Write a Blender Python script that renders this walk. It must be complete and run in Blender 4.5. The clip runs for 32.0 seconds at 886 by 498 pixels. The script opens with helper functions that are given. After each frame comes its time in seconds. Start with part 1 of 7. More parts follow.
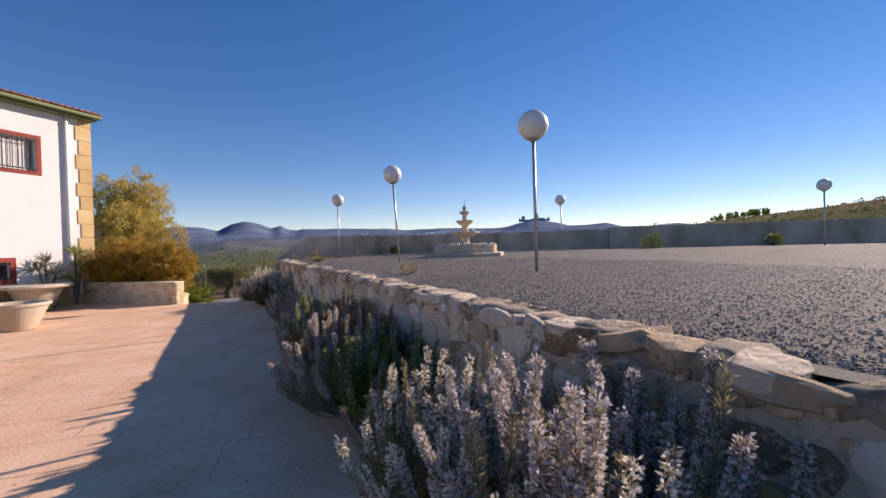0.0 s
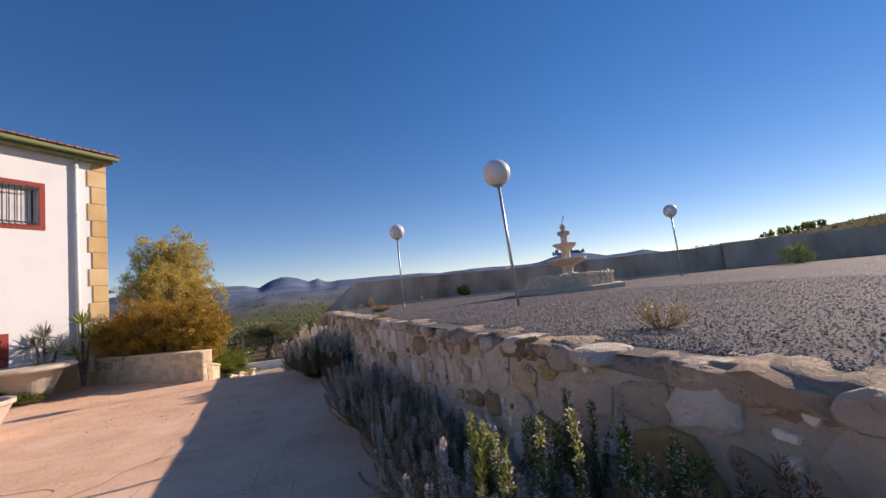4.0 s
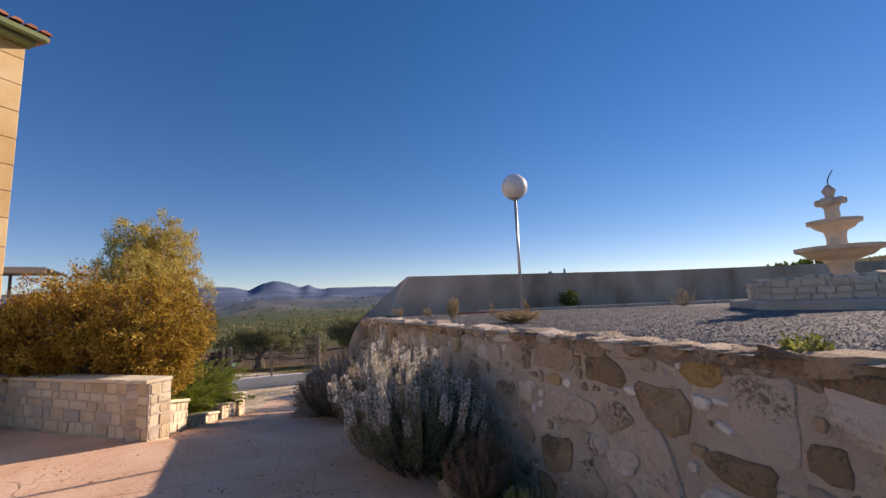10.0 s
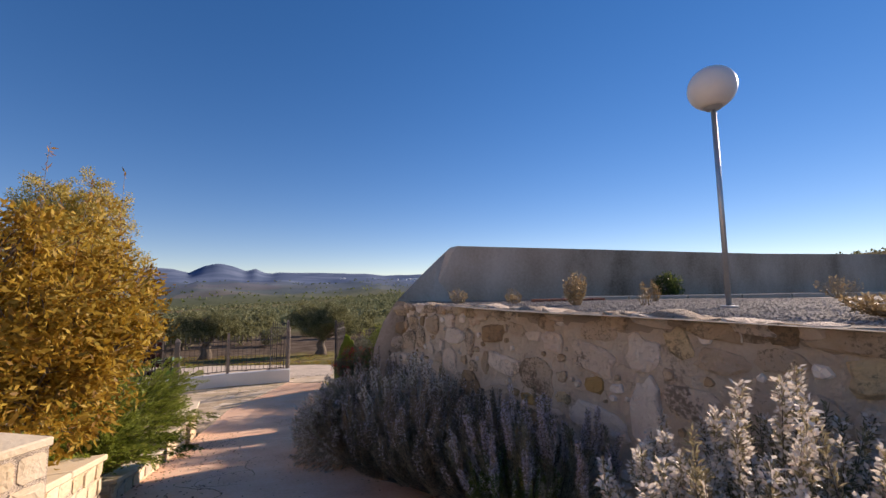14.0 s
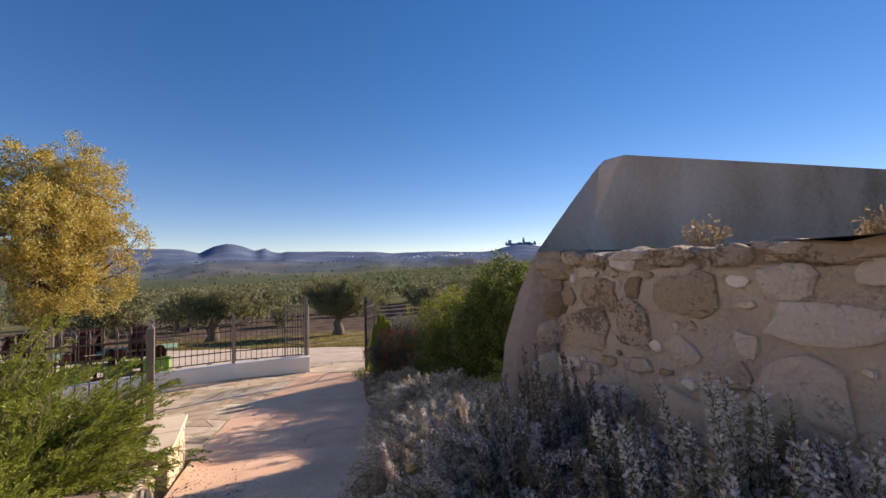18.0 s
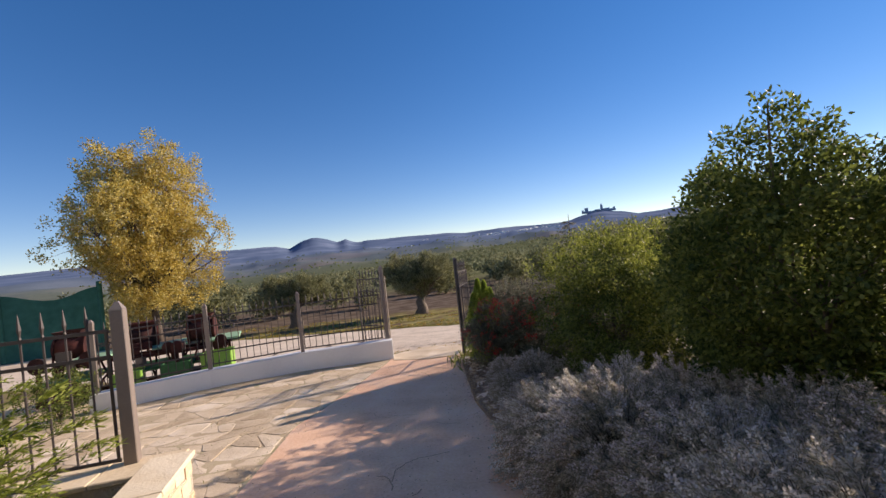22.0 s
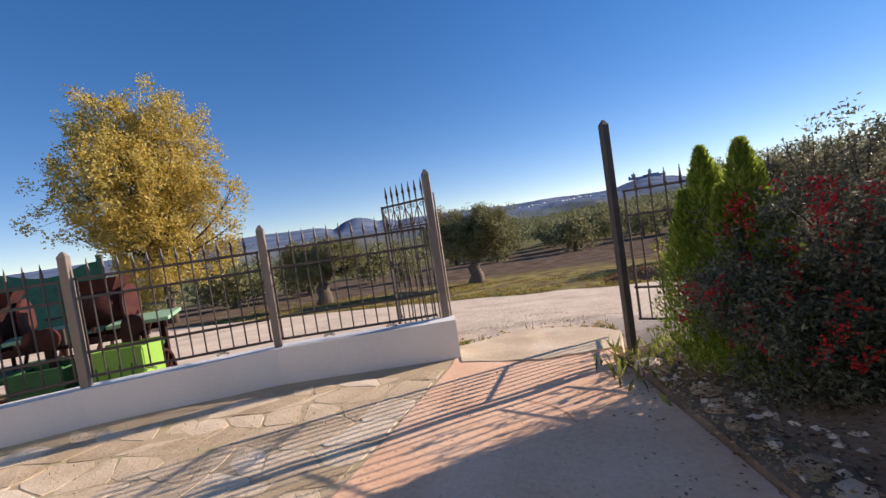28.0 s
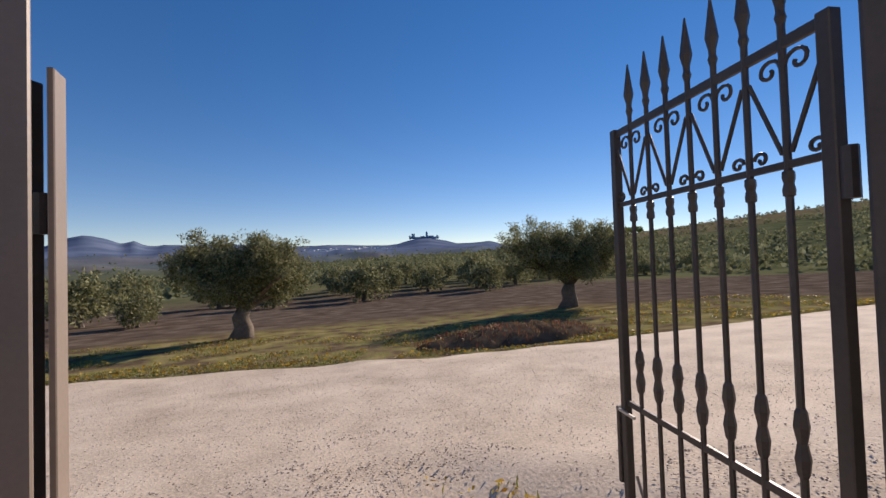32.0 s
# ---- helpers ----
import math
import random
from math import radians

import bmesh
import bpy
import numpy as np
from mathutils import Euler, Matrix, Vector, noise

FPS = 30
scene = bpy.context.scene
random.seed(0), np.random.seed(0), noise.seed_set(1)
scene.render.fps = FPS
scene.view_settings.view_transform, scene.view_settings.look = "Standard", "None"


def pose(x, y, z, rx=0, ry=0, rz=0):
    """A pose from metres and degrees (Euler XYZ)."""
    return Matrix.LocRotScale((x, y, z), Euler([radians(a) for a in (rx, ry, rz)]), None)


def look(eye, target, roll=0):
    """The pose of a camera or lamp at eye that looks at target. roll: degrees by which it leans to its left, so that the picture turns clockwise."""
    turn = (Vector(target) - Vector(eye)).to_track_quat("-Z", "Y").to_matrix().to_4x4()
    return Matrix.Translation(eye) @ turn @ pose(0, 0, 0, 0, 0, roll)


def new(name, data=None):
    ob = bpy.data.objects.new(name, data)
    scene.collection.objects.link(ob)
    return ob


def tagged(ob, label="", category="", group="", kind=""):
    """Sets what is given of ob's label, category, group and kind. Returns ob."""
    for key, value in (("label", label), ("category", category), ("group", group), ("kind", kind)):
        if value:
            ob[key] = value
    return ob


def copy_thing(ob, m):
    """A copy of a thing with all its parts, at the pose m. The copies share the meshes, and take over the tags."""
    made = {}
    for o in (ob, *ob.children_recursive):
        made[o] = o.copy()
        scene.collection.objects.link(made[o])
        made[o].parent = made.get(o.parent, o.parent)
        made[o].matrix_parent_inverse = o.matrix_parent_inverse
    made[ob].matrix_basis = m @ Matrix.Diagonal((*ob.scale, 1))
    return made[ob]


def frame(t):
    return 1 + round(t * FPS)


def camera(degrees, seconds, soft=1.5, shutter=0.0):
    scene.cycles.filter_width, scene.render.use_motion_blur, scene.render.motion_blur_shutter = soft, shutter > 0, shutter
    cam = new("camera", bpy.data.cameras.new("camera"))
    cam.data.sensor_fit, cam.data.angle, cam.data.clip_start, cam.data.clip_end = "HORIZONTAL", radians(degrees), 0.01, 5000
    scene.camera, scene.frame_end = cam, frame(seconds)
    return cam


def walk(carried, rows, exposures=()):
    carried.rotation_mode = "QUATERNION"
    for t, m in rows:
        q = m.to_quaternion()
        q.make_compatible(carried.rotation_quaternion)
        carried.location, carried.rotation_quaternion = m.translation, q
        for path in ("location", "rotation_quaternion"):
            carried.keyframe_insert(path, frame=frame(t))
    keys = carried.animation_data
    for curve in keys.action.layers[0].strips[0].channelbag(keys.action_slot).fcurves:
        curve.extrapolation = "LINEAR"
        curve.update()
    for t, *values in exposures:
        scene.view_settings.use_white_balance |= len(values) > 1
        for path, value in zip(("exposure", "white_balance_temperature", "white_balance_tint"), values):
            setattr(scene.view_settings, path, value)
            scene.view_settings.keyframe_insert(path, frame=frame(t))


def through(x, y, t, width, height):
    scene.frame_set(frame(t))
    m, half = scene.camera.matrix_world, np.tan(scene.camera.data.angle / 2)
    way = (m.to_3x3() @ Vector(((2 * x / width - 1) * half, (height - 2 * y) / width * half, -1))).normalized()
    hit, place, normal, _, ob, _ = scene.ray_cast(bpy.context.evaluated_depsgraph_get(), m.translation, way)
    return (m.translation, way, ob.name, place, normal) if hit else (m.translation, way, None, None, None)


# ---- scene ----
EXPOSURES = ((0, 1.62, 7900, 25), (4, 1.48, 7900, 25), (8, 1.48, 7950, 25), (14, 1.56, 8000, 25), (19, 1.69, 7900, 24), (24, 1.70, 7600, 22), (29, 1.75, 7750, 22), (32, 1.40, 7650, 22))
# ---- camera ----
cam = camera(94.1, 32.0)
PATH = [
    (0, (5.655, -5.504, 2.281), (5.941, -3.524, 2.262), -1.6),
    (0.5, (5.494, -5.032, 2.272), (5.525, -3.037, 2.405), -2.4),
    (1, (5.377, -4.512, 2.282), (5.101, -2.543, 2.505), -3.6),
    (1.5, (5.287, -4.019, 2.276), (4.677, -2.133, 2.546), -4.0),
    (2, (5.088, -3.666, 2.27), (4.439, -1.788, 2.5), -2.9),
    (2.5, (5.026, -3.218, 2.275), (4.732, -1.251, 2.49), -3.4),
    (3, (4.839, -2.824, 2.264), (4.783, -0.838, 2.49), -4.9),
    (3.5, (4.693, -2.407, 2.25), (4.753, -0.42, 2.466), -5.8),
    (4, (4.499, -1.958, 2.259), (4.64, 0.028, 2.45), -5.9),
    (4.5, (4.264, -1.539, 2.257), (4.541, 0.434, 2.434), -3.8),
    (6.5, (3.627, 0.179, 2.203), (4.086, 2.115, 2.403), -2.0),
    (7, (3.384, 0.654, 2.19), (3.704, 2.617, 2.399), -1.2),
    (7.5, (3.234, 1.119, 2.15), (3.449, 3.096, 2.357), -1.1),
    (8, (2.989, 1.562, 2.122), (3.146, 3.545, 2.33), -1.3),
    (8.5, (2.802, 1.986, 2.111), (2.94, 3.97, 2.33), -1.5),
    (9, (2.61, 2.444, 2.143), (2.755, 4.425, 2.376), -2.0),
    (9.5, (2.406, 2.855, 2.149), (2.565, 4.833, 2.401), -2.2),
    (10, (2.238, 3.291, 2.14), (2.411, 5.267, 2.399), -2.3),
    (10.5, (1.963, 3.695, 2.144), (2.148, 5.67, 2.399), -2.3),
    (11, (1.745, 4.087, 2.14), (1.943, 6.062, 2.386), -2.3),
    (11.5, (1.536, 4.529, 2.117), (1.755, 6.503, 2.358), -2.4),
    (12, (1.299, 4.93, 2.109), (1.546, 6.901, 2.341), -1.9),
    (12.5, (1.138, 5.346, 2.064), (1.413, 7.314, 2.287), -1.1),
    (13, (0.937, 5.742, 2.037), (1.244, 7.706, 2.257), -0.6),
    (13.5, (0.772, 6.131, 2.035), (1.114, 8.09, 2.247), -0.3),
    (14, (0.663, 6.591, 2.046), (1.053, 8.542, 2.25), -0.6),
    (14.5, (0.482, 7.008, 2.017), (0.924, 8.948, 2.215), -0.7),
    (16.5, (0.088, 8.745, 1.955), (0.556, 10.686, 2.086), -0.2),
    (17, (0.001, 9.156, 1.891), (0.425, 11.107, 2.011), 0.1),
    (17.5, (-0.06, 9.542, 1.839), (0.33, 11.501, 1.937), -0.7),
    (18, (-0.085, 9.95, 1.794), (0.271, 11.916, 1.887), -1.4),
    (18.5, (-0.167, 10.357, 1.725), (0.171, 12.326, 1.808), -2.2),
    (19, (-0.212, 10.823, 1.649), (0.137, 12.791, 1.73), -3.3),
    (19.5, (-0.309, 11.279, 1.559), (0.064, 13.242, 1.639), -4.3),
    (20, (-0.283, 11.63, 1.505), (0.086, 13.595, 1.573), -5.8),
    (20.5, (-0.314, 11.96, 1.443), (-0.002, 13.934, 1.499), -7.1),
    (21, (-0.308, 12.406, 1.37), (-0.114, 14.396, 1.408), -7.7),
    (21.5, (-0.312, 12.72, 1.317), (-0.246, 14.719, 1.343), -7.6),
    (22, (-0.415, 13.173, 1.201), (-0.418, 15.173, 1.213), -6.2),
    (22.5, (-0.418, 13.566, 1.098), (-0.451, 15.566, 1.097), -5.2),
    (23, (-0.477, 13.976, 1.032), (-0.508, 15.976, 1.017), -4.2),
    (23.5, (-0.504, 14.23, 0.976), (-0.536, 16.23, 0.948), -3.8),
    (24, (-0.575, 14.605, 0.905), (-0.637, 16.603, 0.863), -4.1),
    (24.5, (-0.717, 15.191, 0.766), (-0.727, 17.191, 0.74), -3.6),
    (26.5, (-1.101, 16.889, 0.413), (-0.948, 18.883, 0.405), -3.4),
    (27, (-1.212, 17.354, 0.357), (-1.121, 19.352, 0.33), -4.9),
    (27.5, (-1.261, 17.832, 0.302), (-1.259, 19.832, 0.254), -6.6),
    (28, (-1.397, 18.351, 0.246), (-1.611, 20.338, 0.165), -8.5),
    (28.5, (-1.401, 18.847, 0.199), (-1.262, 20.84, 0.115), -6.4),
    (29, (-1.442, 19.341, 0.17), (-1.237, 21.331, 0.148), -5.5),
    (29.5, (-1.407, 19.858, 0.159), (-0.938, 21.802, 0.105), -3.3),
    (30, (-1.386, 20.341, 0.15), (-0.691, 22.215, 0.109), -2.7),
    (30.5, (-1.421, 20.788, 0.137), (-0.712, 22.658, 0.132), -1.5),
    (31, (-1.424, 21.178, 0.128), (-0.679, 23.033, 0.164), -0.8),
    (31.5, (-1.418, 21.577, 0.161), (-0.642, 23.419, 0.223), -1.1),
    (32, (-1.413, 21.89, 0.161), (-0.611, 23.722, 0.211), -1.8),
]
walk(cam, [(t, look(eye, target, roll)) for t, eye, target, roll in PATH], EXPOSURES)

# ---- light ----
SUN_AZ, SUN_EL = 63.2, 23.8
world = bpy.data.worlds.new("sky")
scene.world = world
world.use_nodes = True
wn = world.node_tree
wn.nodes.clear()
sky = wn.nodes.new("ShaderNodeTexSky")
sky.sky_type = 'NISHITA'
sky.sun_disc = False
sky.sun_elevation = radians(SUN_EL)
sky.sun_rotation = radians(SUN_AZ)
sky.altitude = 2600
sky.air_density, sky.dust_density, sky.ozone_density = 1.0, 0.0, 2.2
bg = wn.nodes.new("ShaderNodeBackground")
bg.inputs["Strength"].default_value = 0.067
wo = wn.nodes.new("ShaderNodeOutputWorld")
deep = wn.nodes.new("ShaderNodeHueSaturation")
deep.inputs["Saturation"].default_value = 1.50
deep.inputs["Hue"].default_value = 0.5098
even = wn.nodes.new("ShaderNodeGamma")
even.inputs["Gamma"].default_value = 0.80
wn.links.new(sky.outputs[0], even.inputs["Color"])
wn.links.new(even.outputs[0], deep.inputs["Color"])
wn.links.new(deep.outputs[0], bg.inputs[0])
wn.links.new(bg.outputs[0], wo.inputs[0])
sun_data = bpy.data.lights.new("sun", 'SUN')
sun_data.energy, sun_data.angle, sun_data.color = 2.05, radians(0.53), (1.0, 0.96, 0.885)
sun = new("sun", sun_data)
SUN_WAY = Vector((math.sin(radians(SUN_AZ)) * math.cos(radians(SUN_EL)), math.cos(radians(SUN_AZ)) * math.cos(radians(SUN_EL)), math.sin(radians(SUN_EL))))
sun.matrix_world = look(SUN_WAY * 60, (0, 0, 0))

# ---- materials ----
def material(name, stops, scale=6.0, fine=60.0, rough=0.8, bump=0.3, metal=0.0, island=False, vary=0.25, spec=0.3, fine_mix=0.35):
    """Mottled surface: colour stops picked by coarse noise, broken up by fine noise, with relief of both."""
    m = bpy.data.materials.new(name)
    m.use_nodes = True
    nt = m.node_tree
    b = nt.nodes["Principled BSDF"]
    b.inputs["Roughness"].default_value, b.inputs["Metallic"].default_value = rough, metal
    b.inputs["Specular IOR Level"].default_value = spec
    co = nt.nodes.new("ShaderNodeTexCoord")
    geo = nt.nodes.new("ShaderNodeNewGeometry")
    n1 = nt.nodes.new("ShaderNodeTexNoise")
    n1.inputs["Scale"].default_value, n1.inputs["Detail"].default_value = scale, 6
    n2 = nt.nodes.new("ShaderNodeTexNoise")
    n2.inputs["Scale"].default_value, n2.inputs["Detail"].default_value = fine, 4
    nt.links.new(geo.outputs["Position"], n1.inputs["Vector"])
    nt.links.new(geo.outputs["Position"], n2.inputs["Vector"])
    mix = nt.nodes.new("ShaderNodeMix")
    mix.inputs[0].default_value = fine_mix
    nt.links.new(n1.outputs[0], mix.inputs[2])
    nt.links.new(n2.outputs[0], mix.inputs[3])
    pick = mix.outputs[0]
    if vary > 0:
        rnd = geo.outputs["Random Per Island"]
        if not island:
            rnd = nt.nodes.new("ShaderNodeObjectInfo").outputs["Random"]
        add = nt.nodes.new("ShaderNodeMath")
        add.operation = 'MULTIPLY_ADD'
        add.inputs[1].default_value = vary
        nt.links.new(rnd, add.inputs[0])
        sub = nt.nodes.new("ShaderNodeMath")
        sub.operation = 'SUBTRACT'
        sub.inputs[1].default_value = vary / 2
        nt.links.new(mix.outputs[0], sub.inputs[0])
        nt.links.new(sub.outputs[0], add.inputs[2])
        pick = add.outputs[0]
    ramp = nt.nodes.new("ShaderNodeValToRGB")
    el = ramp.color_ramp.elements
    lo, hi = 0.3, 0.7
    for k, c in enumerate(stops):
        p = lo + (hi - lo) * k / max(1, len(stops) - 1)
        e = el[k] if k < 2 else el.new(p)
        e.position, e.color = p, (*c, 1)
    nt.links.new(pick, ramp.inputs[0])
    nt.links.new(ramp.outputs[0], b.inputs["Base Color"])
    if bump:
        bp = nt.nodes.new("ShaderNodeBump")
        bp.inputs["Strength"].default_value, bp.inputs["Distance"].default_value = bump, 0.02
        nt.links.new(mix.outputs[0], bp.inputs["Height"])
        nt.links.new(bp.outputs[0], b.inputs["Normal"])
    return m


def leafy(name, stops, vary=0.5, through=0.25, rough=0.55, scale=1.5):
    """Leaf material: each leaf its own tone, with some light passing through."""
    m = material(name, stops, scale, 8, rough, 0, island=True, vary=vary, fine_mix=0.2)
    nt = m.node_tree
    b = nt.nodes["Principled BSDF"]
    out = nt.nodes["Material Output"]
    tr = nt.nodes.new("ShaderNodeBsdfTranslucent")
    nt.links.new(b.inputs["Base Color"].links[0].from_socket, tr.inputs[0])
    mx = nt.nodes.new("ShaderNodeMixShader")
    mx.inputs[0].default_value = through
    nt.links.new(b.outputs[0], mx.inputs[1])
    nt.links.new(tr.outputs[0], mx.inputs[2])
    nt.links.new(mx.outputs[0], out.inputs[0])
    return m


M = dict(
    concrete=material("stamped_concrete", [(0.62, 0.357, 0.222), (0.76, 0.483, 0.317), (0.825, 0.583, 0.412)], 1.9, 30, 0.8, 0.5, vary=0, fine_mix=0.42),
    cobble=material("cobble_stone", [(0.38, 0.285, 0.18), (0.53, 0.415, 0.285), (0.61, 0.49, 0.345), (0.72, 0.61, 0.47)], 2.2, 45, 0.85, 0.8, vary=0.3),
    joint=material("joint_earth", [(0.36, 0.275, 0.175), (0.46, 0.36, 0.24), (0.33, 0.30, 0.14)], 2.5, 50, 0.95, 0.5, vary=0),
    gravel=material("grey_gravel", [(0.095, 0.083, 0.073), (0.15, 0.134, 0.12), (0.22, 0.198, 0.18)], 0.6, 90, 0.9, 0.8, vary=0, fine_mix=0.7),
    pebble=material("pebble", [(0.08, 0.07, 0.062), (0.19, 0.172, 0.155), (0.40, 0.365, 0.33)], 9, 90, 0.85, 0.3, island=True, vary=0.6),
    road=material("pale_track", [(0.36, 0.285, 0.21), (0.60, 0.495, 0.38), (0.74, 0.63, 0.50)], 1.3, 38, 0.95, 0.6, vary=0, fine_mix=0.5),
    soil=material("dark_soil", [(0.13, 0.09, 0.062), (0.22, 0.155, 0.11), (0.32, 0.24, 0.18)], 3, 40, 0.95, 0.8, vary=0),
    mortar=material("wall_mortar", [(0.37, 0.285, 0.20), (0.49, 0.39, 0.285), (0.57, 0.465, 0.36)], 2.5, 38, 0.92, 1.0, vary=0),
    stone=material("wall_stone", [(0.30, 0.19, 0.11), (0.50, 0.36, 0.26), (0.64, 0.50, 0.40), (0.72, 0.61, 0.52)], 5, 45, 0.88, 0.9, vary=0.5),
    render=material("grey_render", [(0.25, 0.18, 0.12), (0.46, 0.345, 0.25), (0.58, 0.45, 0.34), (0.70, 0.57, 0.45)], 1.3, 25, 0.92, 0.35, vary=0, fine_mix=0.22),
    white=material("white_paint", [(0.64, 0.65, 0.64), (0.71, 0.72, 0.71), (0.74, 0.75, 0.74)], 1.2, 30, 0.75, 0.12, vary=0),
    red=material("oxide_red_paint", [(0.27, 0.042, 0.032), (0.32, 0.052, 0.04)], 2, 30, 0.7, 0.1, vary=0),
    yellow=material("yellow_sandstone", [(0.50, 0.33, 0.15), (0.60, 0.42, 0.21), (0.66, 0.50, 0.29)], 2, 40, 0.85, 0.4, vary=0.3),
    green=material("green_gutter", [(0.14, 0.17, 0.07), (0.18, 0.22, 0.09)], 2, 30, 0.5, 0.1, vary=0),
    tile=material("roof_tile", [(0.30, 0.10, 0.06), (0.42, 0.17, 0.10)], 4, 40, 0.85, 0.4, vary=0.4),
    iron=material("grey_iron", [(0.048, 0.038, 0.034), (0.08, 0.066, 0.06)], 4, 60, 0.5, 0.1, vary=0, spec=0.5),
    rail=material("taupe_post_paint", [(0.20, 0.16, 0.13), (0.25, 0.205, 0.17)], 3, 60, 0.5, 0.1, vary=0, spec=0.5),
    black=material("black_bars", [(0.02, 0.02, 0.022), (0.04, 0.04, 0.042)], 4, 60, 0.5, 0.05, vary=0),
    steel=material("galvanised_steel", [(0.42, 0.42, 0.41), (0.6, 0.6, 0.58)], 4, 60, 0.4, 0.05, metal=0.7, vary=0),
    globe=material("opal_globe", [(0.78, 0.74, 0.69), (0.82, 0.79, 0.74)], 2, 30, 0.35, 0.0, vary=0, spec=0.5),
    cast=material("cast_concrete", [(0.40, 0.33, 0.24), (0.54, 0.46, 0.36), (0.60, 0.52, 0.42)], 3, 50, 0.9, 0.5, vary=0.1),
    fount=material("fountain_stone", [(0.50, 0.39, 0.27), (0.68, 0.55, 0.41), (0.75, 0.64, 0.50)], 6, 50, 0.85, 0.6, vary=0.1),
    pale=material("pale_block", [(0.58, 0.44, 0.27), (0.71, 0.57, 0.38), (0.78, 0.66, 0.48)], 4, 50, 0.88, 0.6, vary=0.3),
    bark=material("bark", [(0.06, 0.045, 0.035), (0.14, 0.11, 0.085), (0.2, 0.165, 0.13)], 12, 60, 0.95, 1.0, vary=0.2),
    glass=material("dark_pane", [(0.03, 0.035, 0.04), (0.05, 0.055, 0.06)], 2, 20, 0.08, 0, vary=0, spec=0.6),
    curtain=material("pale_curtain", [(0.55, 0.54, 0.52), (0.66, 0.65, 0.63)], 5, 40, 0.9, 0.2, vary=0),
    olive=leafy("olive_leaf", [(0.115, 0.12, 0.055), (0.225, 0.23, 0.11), (0.36, 0.355, 0.20)], through=0.35),
    rosemary=leafy("rosemary_leaf", [(0.22, 0.185, 0.11), (0.37, 0.315, 0.20), (0.52, 0.45, 0.31)], through=0.28),
    rosedry=leafy("dry_rosemary_leaf", [(0.25, 0.135, 0.08), (0.42, 0.25, 0.155), (0.54, 0.37, 0.25)], through=0.40),
    lime=leafy("fresh_green_leaf", [(0.13, 0.15, 0.03), (0.25, 0.27, 0.065), (0.38, 0.39, 0.13)], through=0.50),
    lilac=leafy("lilac_flower", [(0.55, 0.46, 0.48), (0.71, 0.62, 0.64), (0.83, 0.76, 0.76)], through=0.3),
    cream=leafy("cream_flower", [(0.76, 0.66, 0.55), (0.86, 0.77, 0.67), (0.91, 0.85, 0.77)], through=0.3),
    poplar=leafy("poplar_leaf", [(0.36, 0.26, 0.05), (0.58, 0.44, 0.09), (0.70, 0.59, 0.24)], through=0.45),
    gold=leafy("golden_leaf", [(0.25, 0.13, 0.02), (0.44, 0.27, 0.035), (0.55, 0.38, 0.07)], through=0.4),
    amber=leafy("amber_leaf", [(0.20, 0.085, 0.02), (0.40, 0.19, 0.035), (0.52, 0.31, 0.06)], through=0.4),
    sage=leafy("greyish_leaf", [(0.15, 0.155, 0.105), (0.27, 0.265, 0.20), (0.40, 0.385, 0.32)]),
    frost=leafy("frosted_leaf", [(0.30, 0.28, 0.20), (0.47, 0.44, 0.34), (0.62, 0.58, 0.48)], through=0.22),
    pyra=leafy("pyracantha_leaf", [(0.10, 0.105, 0.065), (0.185, 0.19, 0.125), (0.29, 0.285, 0.20)], through=0.40),
    silver=leafy("silver_flower", [(0.70, 0.65, 0.58), (0.82, 0.77, 0.70), (0.87, 0.83, 0.77)], through=0.3),
    straw=leafy("straw_shoot", [(0.20, 0.16, 0.11), (0.34, 0.28, 0.20), (0.48, 0.42, 0.32)], through=0.3),
    paleneedle=leafy("pale_green_needle", [(0.20, 0.165, 0.085), (0.35, 0.295, 0.165), (0.50, 0.43, 0.275)], through=0.3),
    duskneedle=leafy("dark_rosemary_leaf", [(0.14, 0.10, 0.065), (0.27, 0.20, 0.13), (0.40, 0.315, 0.215)], through=0.3),
    farolive=leafy("far_olive_leaf", [(0.12, 0.13, 0.062), (0.215, 0.225, 0.115), (0.33, 0.33, 0.185)], through=0.3),
    palegreen=material("pale_green_paint", [(0.20, 0.36, 0.22), (0.28, 0.46, 0.30)], 4, 40, 0.6, 0.2, vary=0),
    hedge=leafy("hedge_leaf", [(0.055, 0.08, 0.016), (0.115, 0.15, 0.03), (0.21, 0.25, 0.06)], through=0.45),
    # yellower hedge leaf, brightened for foliage that stands in sun
    brighthedge=leafy("bright_hedge_leaf", [(0.10, 0.125, 0.02), (0.22, 0.25, 0.04), (0.38, 0.40, 0.09)], through=0.5),
    paleflower=leafy("pale_lilac_flower", [(0.56, 0.50, 0.48), (0.72, 0.66, 0.63), (0.82, 0.77, 0.74)], through=0.35),
    thuja=leafy("thuja_leaf", [(0.16, 0.24, 0.03), (0.29, 0.39, 0.055), (0.42, 0.50, 0.11)], through=0.55),
    juniper=leafy("juniper_leaf", [(0.11, 0.145, 0.02), (0.24, 0.29, 0.042), (0.38, 0.43, 0.09)], through=0.4),
    grass=leafy("grass_blade", [(0.10, 0.115, 0.022), (0.19, 0.205, 0.04), (0.31, 0.28, 0.09)], through=0.35),
    dry=leafy("dry_stalk", [(0.28, 0.19, 0.09), (0.42, 0.30, 0.16), (0.5, 0.4, 0.25)], through=0.3),
    berry=material("red_berry", [(0.42, 0.015, 0.012), (0.58, 0.03, 0.02)], 6, 30, 0.35, 0, vary=0, spec=0.5),
